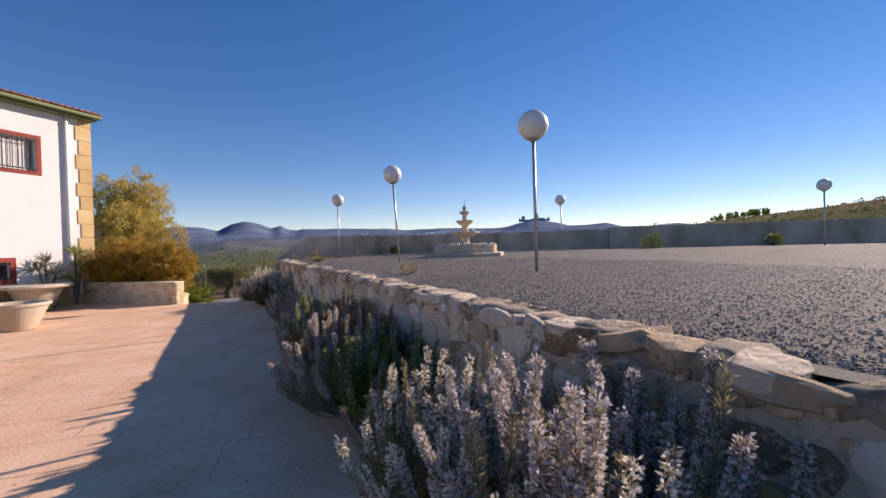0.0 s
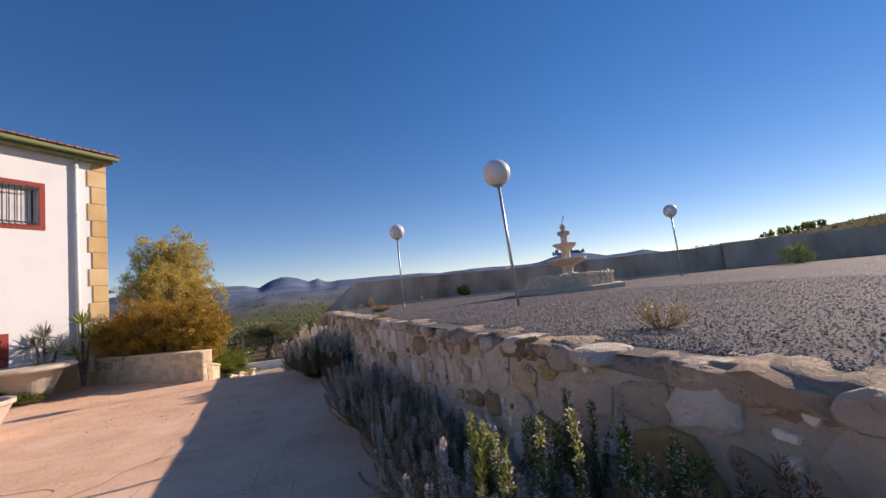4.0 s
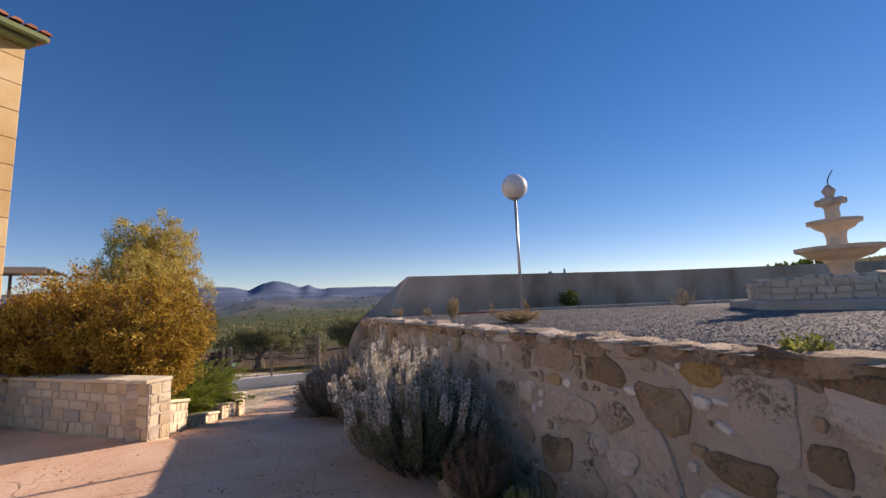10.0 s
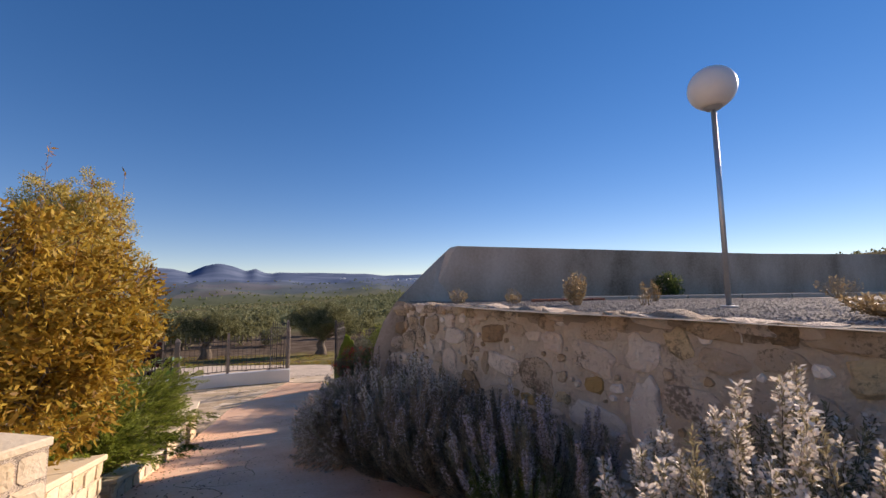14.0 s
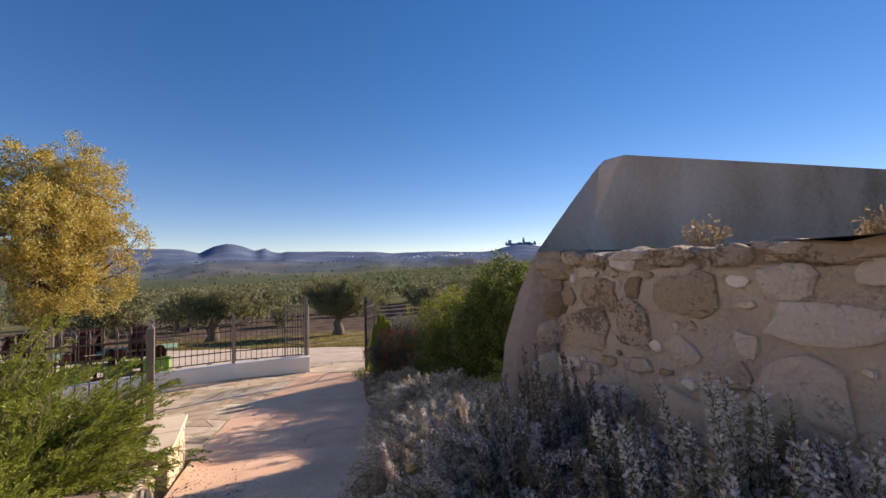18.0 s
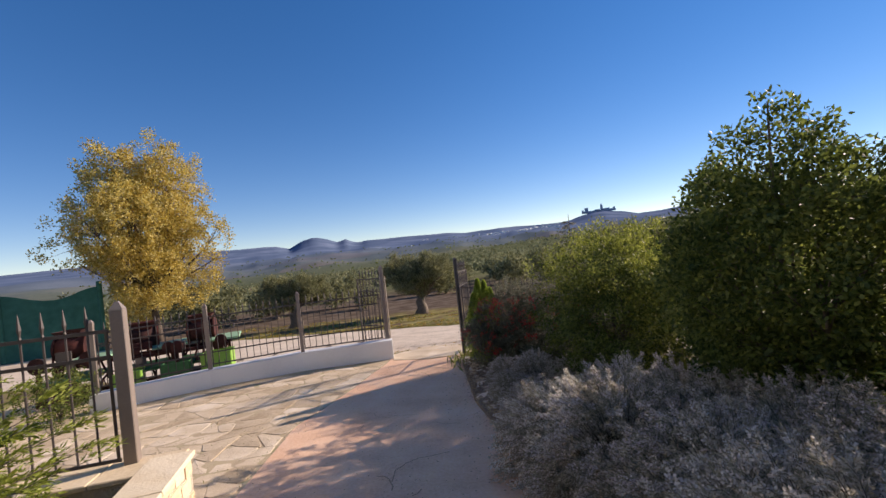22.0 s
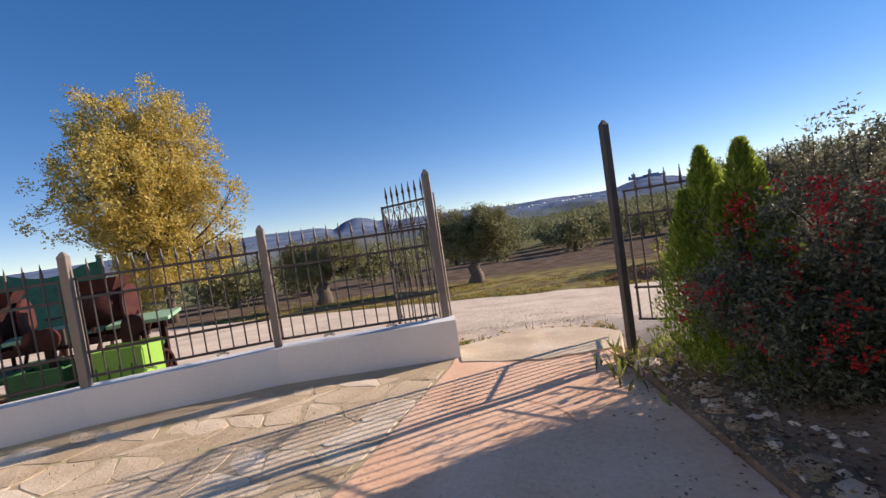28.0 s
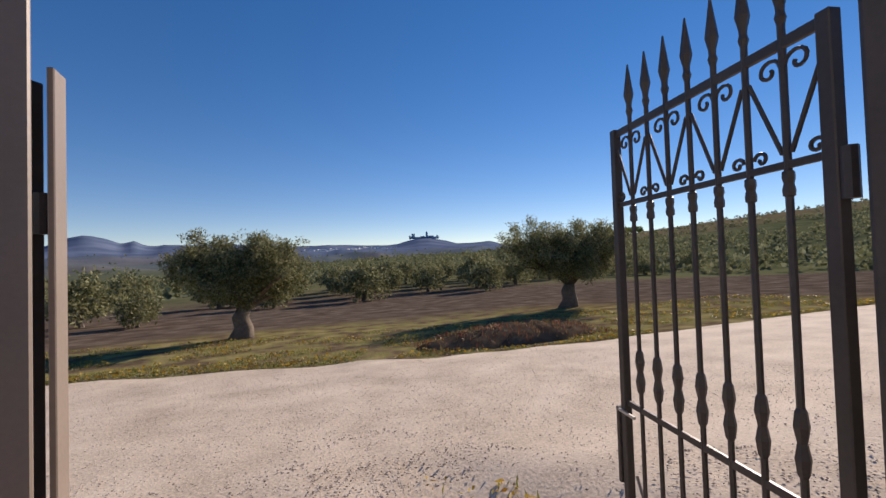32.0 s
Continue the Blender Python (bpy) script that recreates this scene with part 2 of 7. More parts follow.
    maroon=leafy("reddish_leaf", [(0.13, 0.045, 0.03), (0.24, 0.10, 0.055), (0.20, 0.17, 0.07)], through=0.4),
    rust=material("rusty_iron", [(0.022, 0.008, 0.007), (0.048, 0.013, 0.011), (0.09, 0.024, 0.018)], 5, 50, 0.85, 0.5, vary=0.3),
    darkgreen=material("green_machine_paint", [(0.03, 0.11, 0.04), (0.05, 0.17, 0.06)], 4, 40, 0.6, 0.2, vary=0),
    brightgreen=material("bright_green_plastic", [(0.19, 0.38, 0.06), (0.26, 0.48, 0.09)], 3, 40, 0.45, 0.05, vary=0),
    mesh=material("green_netting", [(0.012, 0.085, 0.065), (0.03, 0.15, 0.115)], 3, 60, 0.85, 0.4, vary=0),
)


def rubble_material(name, tones, pits=0.5, grain=34.0, lo=1.05, hi=1.13, vary=1.5):
    """Weathered limestone: each stone its own tone, pitted, with dark lichen in patches."""
    m = material(name, tones, 4, 50, 0.9, 0, vary=vary, fine_mix=0.25)
    nt = m.node_tree
    b = nt.nodes["Principled BSDF"]
    base = b.inputs["Base Color"].links[0].from_socket
    geo = nt.nodes.new("ShaderNodeNewGeometry")
    patch_noise = nt.nodes.new("ShaderNodeTexNoise")
    patch_noise.inputs["Scale"].default_value, patch_noise.inputs["Detail"].default_value = 3.4, 3
    pit_noise = nt.nodes.new("ShaderNodeTexNoise")
    pit_noise.inputs["Scale"].default_value, pit_noise.inputs["Detail"].default_value = grain, 7
    pit_noise.inputs["Roughness"].default_value = 0.72
    for n in (patch_noise, pit_noise):
        nt.links.new(geo.outputs["Position"], n.inputs["Vector"])
    both = nt.nodes.new("ShaderNodeMath")
    both.operation = 'ADD'
    nt.links.new(patch_noise.outputs[0], both.inputs[0])
    nt.links.new(pit_noise.outputs[0], both.inputs[1])
    mask = nt.nodes.new("ShaderNodeMapRange")
    mask.inputs[1].default_value, mask.inputs[2].default_value = lo, hi
    mask.inputs[4].default_value = pits
    nt.links.new(both.outputs[0], mask.inputs[0])
    mx = nt.nodes.new("ShaderNodeMix")
    mx.data_type = 'RGBA'
    mx.inputs[7].default_value = (0.20, 0.145, 0.095, 1)
    nt.links.new(mask.outputs[0], mx.inputs[0])
    nt.links.new(base, mx.inputs[6])
    nt.links.new(mx.outputs[2], b.inputs["Base Color"])
    bp = nt.nodes.new("ShaderNodeBump")
    bp.inputs["Strength"].default_value, bp.inputs["Distance"].default_value = 1.0, 0.03
    lump = nt.nodes.new("ShaderNodeTexNoise")
    lump.inputs["Scale"].default_value, lump.inputs["Detail"].default_value = 11.0, 2
    nt.links.new(geo.outputs["Position"], lump.inputs["Vector"])
    height = nt.nodes.new("ShaderNodeMath")
    height.operation = 'MULTIPLY_ADD'
    height.inputs[1].default_value = 1.6
    nt.links.new(lump.outputs[0], height.inputs[0])
    nt.links.new(pit_noise.outputs[0], height.inputs[2])
    nt.links.new(height.outputs[0], bp.inputs["Height"])
    nt.links.new(bp.outputs[0], b.inputs["Normal"])
    return m


M["rubble"] = rubble_material("rubble_stone", [(0.60, 0.44, 0.29), (0.72, 0.56, 0.41), (0.80, 0.66, 0.52)], 0.75, 34, 1.07, 1.18)
M["palestone"] = rubble_material("pale_limestone", [(0.78, 0.61, 0.46), (0.85, 0.70, 0.555), (0.90, 0.78, 0.65)], 0.5, 30, 1.12, 1.24)
M["coping"] = rubble_material("wall_top", [(0.46, 0.365, 0.275), (0.60, 0.49, 0.38), (0.74, 0.63, 0.52)], 0.7)
M["mortar"] = rubble_material("wall_mortar", [(0.58, 0.465, 0.345), (0.69, 0.565, 0.43), (0.77, 0.655, 0.52)], 0.45, 28, 1.13, 1.26, 0)
M["brownstone"] = rubble_material("brown_pitted_stone", [(0.46, 0.31, 0.18), (0.60, 0.44, 0.28), (0.68, 0.53, 0.38)], 0.8, 46, 1.0, 1.12)
M["ochrestone"] = rubble_material("ochre_wall_stone", [(0.62, 0.40, 0.16), (0.72, 0.50, 0.24), (0.78, 0.60, 0.36)], 0.6, 36, 1.06, 1.16)


def streaked(m, amount):
    """Stretch the coarse noise of a material downwards into rain streaks."""
    nt = m.node_tree
    for n in nt.nodes:
        if n.type == 'TEX_NOISE' and n.inputs["Scale"].default_value < 5:
            mp = nt.nodes.new("ShaderNodeMapping")
            mp.inputs["Scale"].default_value = (amount, amount, 0.5)
            nt.links.new(n.inputs["Vector"].links[0].from_socket, mp.inputs["Vector"])
            nt.links.new(mp.outputs[0], n.inputs["Vector"])


streaked(M["render"], 1.0)

for key in ("farolive", "olive"):
    shine = M[key].node_tree.nodes["Principled BSDF"]
    shine.inputs["Specular IOR Level"].default_value, shine.inputs["Roughness"].default_value = 0.05, 0.9
M["chalk"] = material("pale_stone_chip", [(0.30, 0.23, 0.17), (0.50, 0.42, 0.33), (0.68, 0.60, 0.50)], 9, 60, 0.9, 0.2, island=True, vary=0.7)

# ---- building blocks ----
def link(name, verts, faces, mat, parent=None, label="", smooth=False):
    me = bpy.data.meshes.new(name)
    me.from_pydata(verts, [], faces)
    if smooth:
        me.polygons.foreach_set("use_smooth", [True] * len(me.polygons))
    for one in mat if isinstance(mat, (list, tuple)) else (mat,):
        me.materials.append(one)
    me.update()
    ob = new(name, me)
    if parent is not None:
        ob.parent = parent
    if label:
        ob["label"] = label
    return ob


def part(name, bm, mat, parent=None, label="", smooth=False):
    """One bmesh as one mesh object under a thing or a part."""
    bmesh.ops.recalc_face_normals(bm, faces=bm.faces)
    me = bpy.data.meshes.new(name)
    bm.to_mesh(me)
    bm.free()
    if smooth:
        me.polygons.foreach_set("use_smooth", [True] * len(me.polygons))
    me.materials.append(mat)
    ob = new(name, me)
    if parent is not None:
        ob.parent = parent
    if label:
        ob["label"] = label
    return ob


def thing(name, at, label, category, group="", turn=0.0):
    e = new(name)
    e.matrix_basis = pose(*at, 0, 0, turn)
    e.empty_display_size = 0.1
    return tagged(e, label, category, group)


def add_box(bm, size, at=(0, 0, 0), turn=0.0, bevel=0.0, tilt=0.0):
    r = bmesh.ops.create_cube(bm, size=1.0, matrix=pose(*at, tilt, 0, turn) @ Matrix.Diagonal((*size, 1)))
    if bevel:
        edges = {e for v in r["verts"] for e in v.link_edges}
        bmesh.ops.bevel(bm, geom=list(edges), offset=bevel, segments=1, affect='EDGES')
    return bm


def box(size, at=(0, 0, 0), turn=0.0, bevel=0.006, tilt=0.0):
    return add_box(bmesh.new(), size, at, turn, bevel, tilt)


def add_rod(bm, a, b, r1, r2=None, n=8):
    """A round bar from a to b."""
    a, b = Vector(a), Vector(b)
    d = b - a
    m = Matrix.Translation((a + b) / 2) @ d.to_track_quat('Z', 'Y').to_matrix().to_4x4()
    bmesh.ops.create_cone(bm, cap_ends=True, segments=n, radius1=r1, radius2=r1 if r2 is None else r2, depth=d.length, matrix=m)
    return bm


def rod(a, b, r1, r2=None, n=8):
    return add_rod(bmesh.new(), a, b, r1, r2, n)


def add_lathe(bm, outline, n=24, at=(0, 0, 0)):
    """Turned body: outline of (radius, height)."""
    rings = []
    for r, z in outline:
        rings.append([bm.verts.new((at[0] + r * math.cos(2 * math.pi * k / n), at[1] + r * math.sin(2 * math.pi * k / n), at[2] + z)) for k in range(n)])
    for a, b in zip(rings, rings[1:]):
        for k in range(n):
            bm.faces.new((a[k], a[(k + 1) % n], b[(k + 1) % n], b[k]))
    bm.faces.new(rings[0][::-1])
    bm.faces.new(rings[-1])
    return bm


def lathe(outline, n=24, at=(0, 0, 0)):
    return add_lathe(bmesh.new(), outline, n, at)


def tube(points, r, n=6):
    """A bent bar along points."""
    bm = bmesh.new()
    pts = [Vector(p) for p in points]
    rings = []
    side = None
    for k, p in enumerate(pts):
        d = (pts[min(k + 1, len(pts) - 1)] - pts[max(k - 1, 0)]).normalized()
        if side is None:
            side = d.orthogonal().normalized()
        side = (side - d * side.dot(d)).normalized()
        up = d.cross(side)
        rr = r[k] if isinstance(r, (list, tuple)) else r
        rings.append([bm.verts.new(p + side * rr * math.cos(2 * math.pi * j / n) + up * rr * math.sin(2 * math.pi * j / n)) for j in range(n)])
    for a, b in zip(rings, rings[1:]):
        for j in range(n):
            bm.faces.new((a[j], a[(j + 1) % n], b[(j + 1) % n], b[j]))
    bm.faces.new(rings[0][::-1])
    bm.faces.new(rings[-1])
    return bm


def curve_at(table, v):
    return float(np.interp(v, [a for a, _ in table], [b for _, b in table]))


# ---- the lie of the land ----
LEVEL = [(-30, 1.0), (-6, 0.85), (0, 0.78), (4, 0.72), (8.8, 0.62), (10.8, 0.25), (13.2, -0.2), (15.2, -0.63), (16.9, -0.98), (18.3, -1.12), (20, -1.17), (22.3, -1.2), (23.6, -1.24), (25, -1.45), (30, -1.95), (38.6, -2.45), (60, -3.5)]
RIGHT = [(-9, 7.6), (12, 0.74), (15.1, 0.42), (18.7, -0.02), (19.5, -0.18), (22.3, -0.3), (23.6, -0.12)]
LEFT = [(8.8, -0.97), (10.7, -1.45), (13.5, -1.92), (16.8, -2.72), (18.2, -2.85), (19.3, -2.9), (20.6, -2.48), (22.7, -1.98), (23.6, -1.9)]
TERRACE = 1.87
FACADE_END, FACADE_WAY = Vector((-4.5, 10.68, 0)), Vector((0.452, 0.892, 0))


def level(y):
    return curve_at(LEVEL, y)


def wall_x(y):
    return 5.31 - 0.327 * y


def batter(y):
    """How far the retaining wall leans back over its height; more where it is taller."""
    return curve_at([(-9, 0.05), (8.5, 0.05), (12.6, 0.2)], y)


def facade_x(y):
    return FACADE_END.x + (y - FACADE_END.y) * FACADE_WAY.x / FACADE_WAY.y


def bumpy(x, y, size, seed=0.0):
    return noise.noise(Vector((x / size, y / size, seed)))


def strip(name, rows, left, right, columns, lift, mat, rough=0.012, under=0.12):
    """A paved strip between two edges, with a skirt."""
    verts, faces = [], []
    for y in rows:
        a, b = left(y), right(y)
        for c in range(columns + 1):
            x = a + (b - a) * c / columns
            verts.append((x, y, lift(x, y) + rough * bumpy(x, y, 0.8)))
    w = columns + 1
    for r in range(len(rows) - 1):
        for c in range(columns):
            i = r * w + c
            faces.append((i, i + 1, i + 1 + w, i + w))
    edge = [c for c in range(w)] + [r * w + columns for r in range(1, len(rows))] + [(len(rows) - 1) * w + c for c in range(columns - 1, -1, -1)] + [r * w for r in range(len(rows) - 2, 0, -1)]
    n = len(verts)
    for i in edge:
        verts.append((verts[i][0], verts[i][1], verts[i][2] - under))
    for k in range(len(edge)):
        q = (k + 1) % len(edge)
        faces.append((edge[q], edge[k], n + k, n + q))
    return link(name, verts, faces, mat)


def steps(a, b, d):
    n = max(1, int(round((b - a) / d)))
    return [a + (b - a) * k / n for k in range(n + 1)]


plaza = strip("pavement_plaza", steps(-9, 8.8, 0.3), lambda y: facade_x(y) + 0.9, lambda y: curve_at(RIGHT, y), 40, lambda x, y: level(y), M["concrete"])
tagged(plaza, "pinkish stamped concrete plaza beside the white building", "pavement", kind="structure")
drive = strip("road_drive", steps(8.8, 23.6, 0.2), lambda y: curve_at(LEFT, y), lambda y: curve_at(RIGHT, y), 14, lambda x, y: level(y), M["concrete"])
tagged(drive, "pinkish concrete drive sloping down to the iron gate", "driveway", kind="structure")

# cobbled apron left of the drive, its setts laid later
apron = strip("pavement_apron", steps(16.9, 23.2, 0.3), lambda y: -10.5, lambda y: curve_at(LEFT, y), 20, lambda x, y: level(y) - 0.007, M["joint"])
tagged(apron, "earthy bed of the flagstone apron by the white wall", "pavement", kind="structure")

# gravel terrace behind the stone wall
tv, tf = [], []
rows_t = steps(-14, 14.6, 0.5)
for n, yy in enumerate(rows_t):
    for c in range(61):
        x = wall_x(yy) + 0.25 + max(0.0, yy - 12) * 0.45 + (60 * (c / 60) ** 1.6)
        y = -14 + (13.32 + 14 + 0.064 * min(16.0, max(0.0, x - 0.95))) * n / (len(rows_t) - 1)
        tv.append((x, y, TERRACE + 0.012 * bumpy(x, y, 1.5) + 0.03 * bumpy(x, y, 5, 2)))
for r in range(len(rows_t) - 1):
    for c in range(60):
        i = r * 61 + c
        tf.append((i, i + 1, i + 62, i + 61))
terrace = link("ground_terrace", tv, tf, M["gravel"])
tagged(terrace, "wide terrace of grey gravel behind the stone wall", "gravel", kind="structure")

# planted beds along the wall and the drive
bed = strip("ground_bed", steps(-9, 13.45, 0.3), lambda y: curve_at(RIGHT, y) + 0.01, lambda y: wall_x(y) + 0.02, 4, lambda x, y: level(y) + 0.05, M["soil"], 0.05)
tagged(bed, "narrow bed of dark soil at the foot of the wall", "soil", kind="structure")
FENCE_R = [(14.3, 13.6), (22.25, -0.17)]
bank = strip("ground_bank", steps(13.45, 22.4, 0.3), lambda y: curve_at(RIGHT, y) + 0.01, lambda y: min(9.0, max(curve_at(FENCE_R, y) + 0.12, curve_at(RIGHT, y) + 0.35)), 24, lambda x, y: level(y) + 0.06 + 0.22 * min(1.0, (x - curve_at(RIGHT, y)) / 1.2), M["soil"], 0.08, 0.7)
tagged(bank, "bank of dark soil with stones under the hedge", "soil", kind="structure")

# distant land: skyline by bearing (degrees from ahead to the right) and height angle
SKY_FAR = [(-180, 1.5), (-60, 1.8), (-40, 2.5), (-32, 2.95), (-29, 3.06), (-26, 2.97), (-23.7, 3.04), (-22, 2.93), (-20.4, 2.52), (-18.9, 3.32), (-17.6, 3.65), (-16.8, 3.6), (-15.5, 3.28), (-14.3, 2.82), (-13.2, 3.12), (-12.2, 2.6), (-11.2, 2.52), (-10.5, 2.66), (-7, 2.62), (-3, 2.6), (0.5, 2.5), (3.2, 2.28), (6, 2.31), (8, 2.42), (10.6, 2.32), (13.3, 2.22), (15.8, 2.17), (17.3, 2.3), (18.7, 2.66), (20.2, 3.02), (21.8, 3.02), (22.8, 2.82), (24, 2.6), (25.6, 2.15), (28, 2.2), (30, 2.35), (32, 1.8), (40, 1.6), (60, 1.8), (180, 1.5)]
SKY_NEAR = [(-180, -2.5), (-60, -2.6), (-27, -2.0), (-10, -1.2), (0, -0.4), (8, 0.1), (15, 0.5), (28, 0.9), (36, 1.3), (40, 1.6), (44, 2.2), (50, 2.8), (57, 3.5), (69, 4.5), (90, 4.5), (130, 2), (180, -2.5)]


def land(x, y):
    """Height of the open ground."""
    r = math.hypot(x, y - 18)
    az = math.degrees(math.atan2(x, y - 18))
    inner = level(y) - 0.12
    if x > curve_at(FENCE_R, y) and 14.2 < y < 24:
        inner = -1.32 + 0.1 * max(0.0, 22 - y) * 0.3
    if 23 < y < 24.4 and -2.2 < x < 0.3:
        return level(y) - 0.2
    if y > 23:
        inner = level(min(y, 60)) - 0.02 * max(0, y - 60) + 0.02 * max(0.0, x - 4) * min(1, (y - 23) / 8)
    if r < 45:
        return inner
    eye = 0.5
    near = eye + 520 * math.tan(radians(curve_at(SKY_NEAR, az)))
    tall = eye + 4000 * math.tan(radians(curve_at(SKY_FAR, az))) + 4 * bumpy(x, y, 150, 5)
    base = -4.0 + 0.5 * max(-1.0, min(1.0, (az + 5) / 12))
    marks = [(45, inner), (75, base), (130, base * 1.6 + 0.1 * near), (520, near), (900, near * 0.7 - 14), (1900, min(near, 20) * 0.4 + 4), (2800, 40 + 0.12 * tall), (4000, tall), (4600, tall * 0.7)]
    z = curve_at(marks, r)
    ridges = 1 - 2 * abs(bumpy(x, y, 520, 9)) + 0.5 * (1 - 2 * abs(bumpy(x, y, 210, 11)))
    inside = max(0.0, min(1.0, (r - 1000) / 900, (3250 - r) / 600))
    return z + min(1.0, (r - 45) / 200) * 1.2 * bumpy(x, y, 70, 3) + inside * (18 * bumpy(x, y, 420, 7) + 26 * ridges)


gv, gf = [], []
angles = [radians(a) for a in list(np.arange(-180, -40, 5)) + list(np.arange(-40, 80, 0.4)) + list(np.arange(80, 180, 5))]
radii = [0.01] + list(np.arange(1.5, 45, 1.5)) + [45 * 1.075 ** k for k in range(1, 62)] + [3900, 3960, 4000, 4040, 4150, 4600]
for r in radii:
    for a in angles:
        x, y = r * math.sin(a), 18 + r * math.cos(a)
        gv.append((x, y, land(x, y)))
na = len(angles)
for i in range(len(radii) - 1):
    for j in range(na):
        k = (j + 1) % na
        gf.append((i * na + j, (i + 1) * na + j, (i + 1) * na + k, i * na + k))


def land_material():
    """Grass verge, ploughed earth, groves and haze-blue far hills, by distance from the gate."""
    m = bpy.data.materials.new("countryside")
    m.use_nodes = True
    nt = m.node_tree
    b = nt.nodes["Principled BSDF"]
    b.inputs["Roughness"].default_value = 0.95
    b.inputs["Specular IOR Level"].default_value = 0.0
    geo = nt.nodes.new("ShaderNodeNewGeometry")
    dist = nt.nodes.new("ShaderNodeVectorMath")
    dist.operation = 'DISTANCE'
    dist.inputs[1].default_value = (0, 18, 0)
    flat = nt.nodes.new("ShaderNodeVectorMath")
    flat.operation = 'MULTIPLY'
    flat.inputs[1].default_value = (1, 1, 0)
    nt.links.new(geo.outputs["Position"], flat.inputs[0])
    nt.links.new(flat.outputs[0], dist.inputs[0])

    def tex(scale, detail=5):
        n = nt.nodes.new("ShaderNodeTexNoise")
        n.inputs["Scale"].default_value, n.inputs["Detail"].default_value = scale, detail
        nt.links.new(flat.outputs[0], n.inputs["Vector"])
        return n.outputs[0]

    def ramp(value, stops):
        r = nt.nodes.new("ShaderNodeValToRGB")
        for k, (p, c) in enumerate(stops):
            e = r.color_ramp.elements[k] if k < 2 else r.color_ramp.elements.new(p)
            e.position, e.color = p, (*c, 1)
        nt.links.new(value, r.inputs[0])
        return r.outputs[0]

    def mixed(a, c, f):
        x = nt.nodes.new("ShaderNodeMix")
        x.data_type = 'RGBA'
        nt.links.new(f, x.inputs[0])
        nt.links.new(a, x.inputs[6])
        nt.links.new(c, x.inputs[7])
        return x.outputs[2]

    def step(lo, hi, wob=0.0):
        v = dist.outputs["Value"]
        if wob:
            a = nt.nodes.new("ShaderNodeMath")
            a.operation = 'MULTIPLY_ADD'
            a.inputs[1].default_value = wob
            nt.links.new(tex(0.15), a.inputs[0])
            nt.links.new(v, a.inputs[2])
            v = a.outputs[0]
        r = nt.nodes.new("ShaderNodeMapRange")
        r.inputs[1].default_value, r.inputs[2].default_value = lo, hi
        nt.links.new(v, r.inputs[0])
        return r.outputs[0]

    verge = ramp(tex(1.2), [(0.38, (0.13, 0.095, 0.06)), (0.47, (0.20, 0.155, 0.085)), (0.55, (0.22, 0.205, 0.075)), (0.68, (0.32, 0.25, 0.13))])
    earth = ramp(tex(0.9, 8), [(0.3, (0.075, 0.055, 0.042)), (0.5, (0.125, 0.095, 0.072)), (0.7, (0.19, 0.15, 0.115))])
    plots = nt.nodes.new("ShaderNodeTexVoronoi")
    plots.inputs["Scale"].default_value = 0.0045
    nt.links.new(flat.outputs[0], plots.inputs["Vector"])
    sep = nt.nodes.new("ShaderNodeSeparateColor")
    nt.links.new(plots.outputs["Color"], sep.inputs[0])
    fields = ramp(sep.outputs[0], [(0.0, (0.075, 0.09, 0.042)), (0.4, (0.10, 0.115, 0.055)), (0.62, (0.15, 0.155, 0.07)), (0.8, (0.19, 0.175, 0.085)), (0.93, (0.24, 0.165, 0.10))])
    dots = nt.nodes.new("ShaderNodeTexVoronoi")
    dots.inputs["Scale"].default_value = 0.11
    nt.links.new(flat.outputs[0], dots.inputs["Vector"])
    trees = ramp(dots.outputs["Distance"], [(0.25, (0.085, 0.098, 0.05)), (0.55, (0.155, 0.16, 0.082))])
    mid = mixed(fields, trees, ramp(tex(0.006), [(0.35, (0.8, 0.8, 0.8)), (0.6, (0.35, 0.35, 0.35))]))
    # hill tones carry the blue haze of distance in their colour
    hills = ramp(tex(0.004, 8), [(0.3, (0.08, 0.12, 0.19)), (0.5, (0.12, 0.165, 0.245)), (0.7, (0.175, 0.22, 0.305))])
    c = mixed(verge, earth, step(24, 27, 6))
    c = mixed(c, mid, step(50, 75, 8))
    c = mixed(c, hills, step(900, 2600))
    nt.links.new(c, b.inputs["Base Color"])
    bp = nt.nodes.new("ShaderNodeBump")
    bp.inputs["Strength"].default_value, bp.inputs["Distance"].default_value = 0.8, 0.05
    nt.links.new(tex(7, 6), bp.inputs["Height"])
    nt.links.new(bp.outputs[0], b.inputs["Normal"])
    return m


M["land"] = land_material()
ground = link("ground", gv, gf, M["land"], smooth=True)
tagged(ground, "open olive country rising to far hills", "ground", kind="structure")

# pale dirt track in front of the gate
TRACK_NEAR = [(-60, 30), (-12, 24.4), (-2.2, 23.5), (-1.7, 23.95), (-0.3, 23.7), (0.1, 22.9), (1.0, 21.9), (13.6, 14.6), (60, 12)]
TRACK_FAR = [(-60, 47), (-5.4, 33.0), (0, 31.2), (5.8, 29.6), (15.4, 28.6), (60, 26)]
rv, rf = [], []
xs = steps(-60, 60, 0.5)
for x in xs:
    a, c = curve_at(TRACK_NEAR, x), curve_at(TRACK_FAR, x) + 0.35 * bumpy(x, 0, 1.3)
    for k in range(13):
        y = a + (c - a) * k / 12
        edge = min(k, 12 - k)
        rv.append((x, y, land(x, y) + (0.05 if edge > 0 else -0.03) + 0.015 * bumpy(x, y, 1.2)))
for i in range(len(xs) - 1):
    for k in range(12):
        j = i * 13 + k
        rf.append((j, j + 13, j + 14, j + 1))
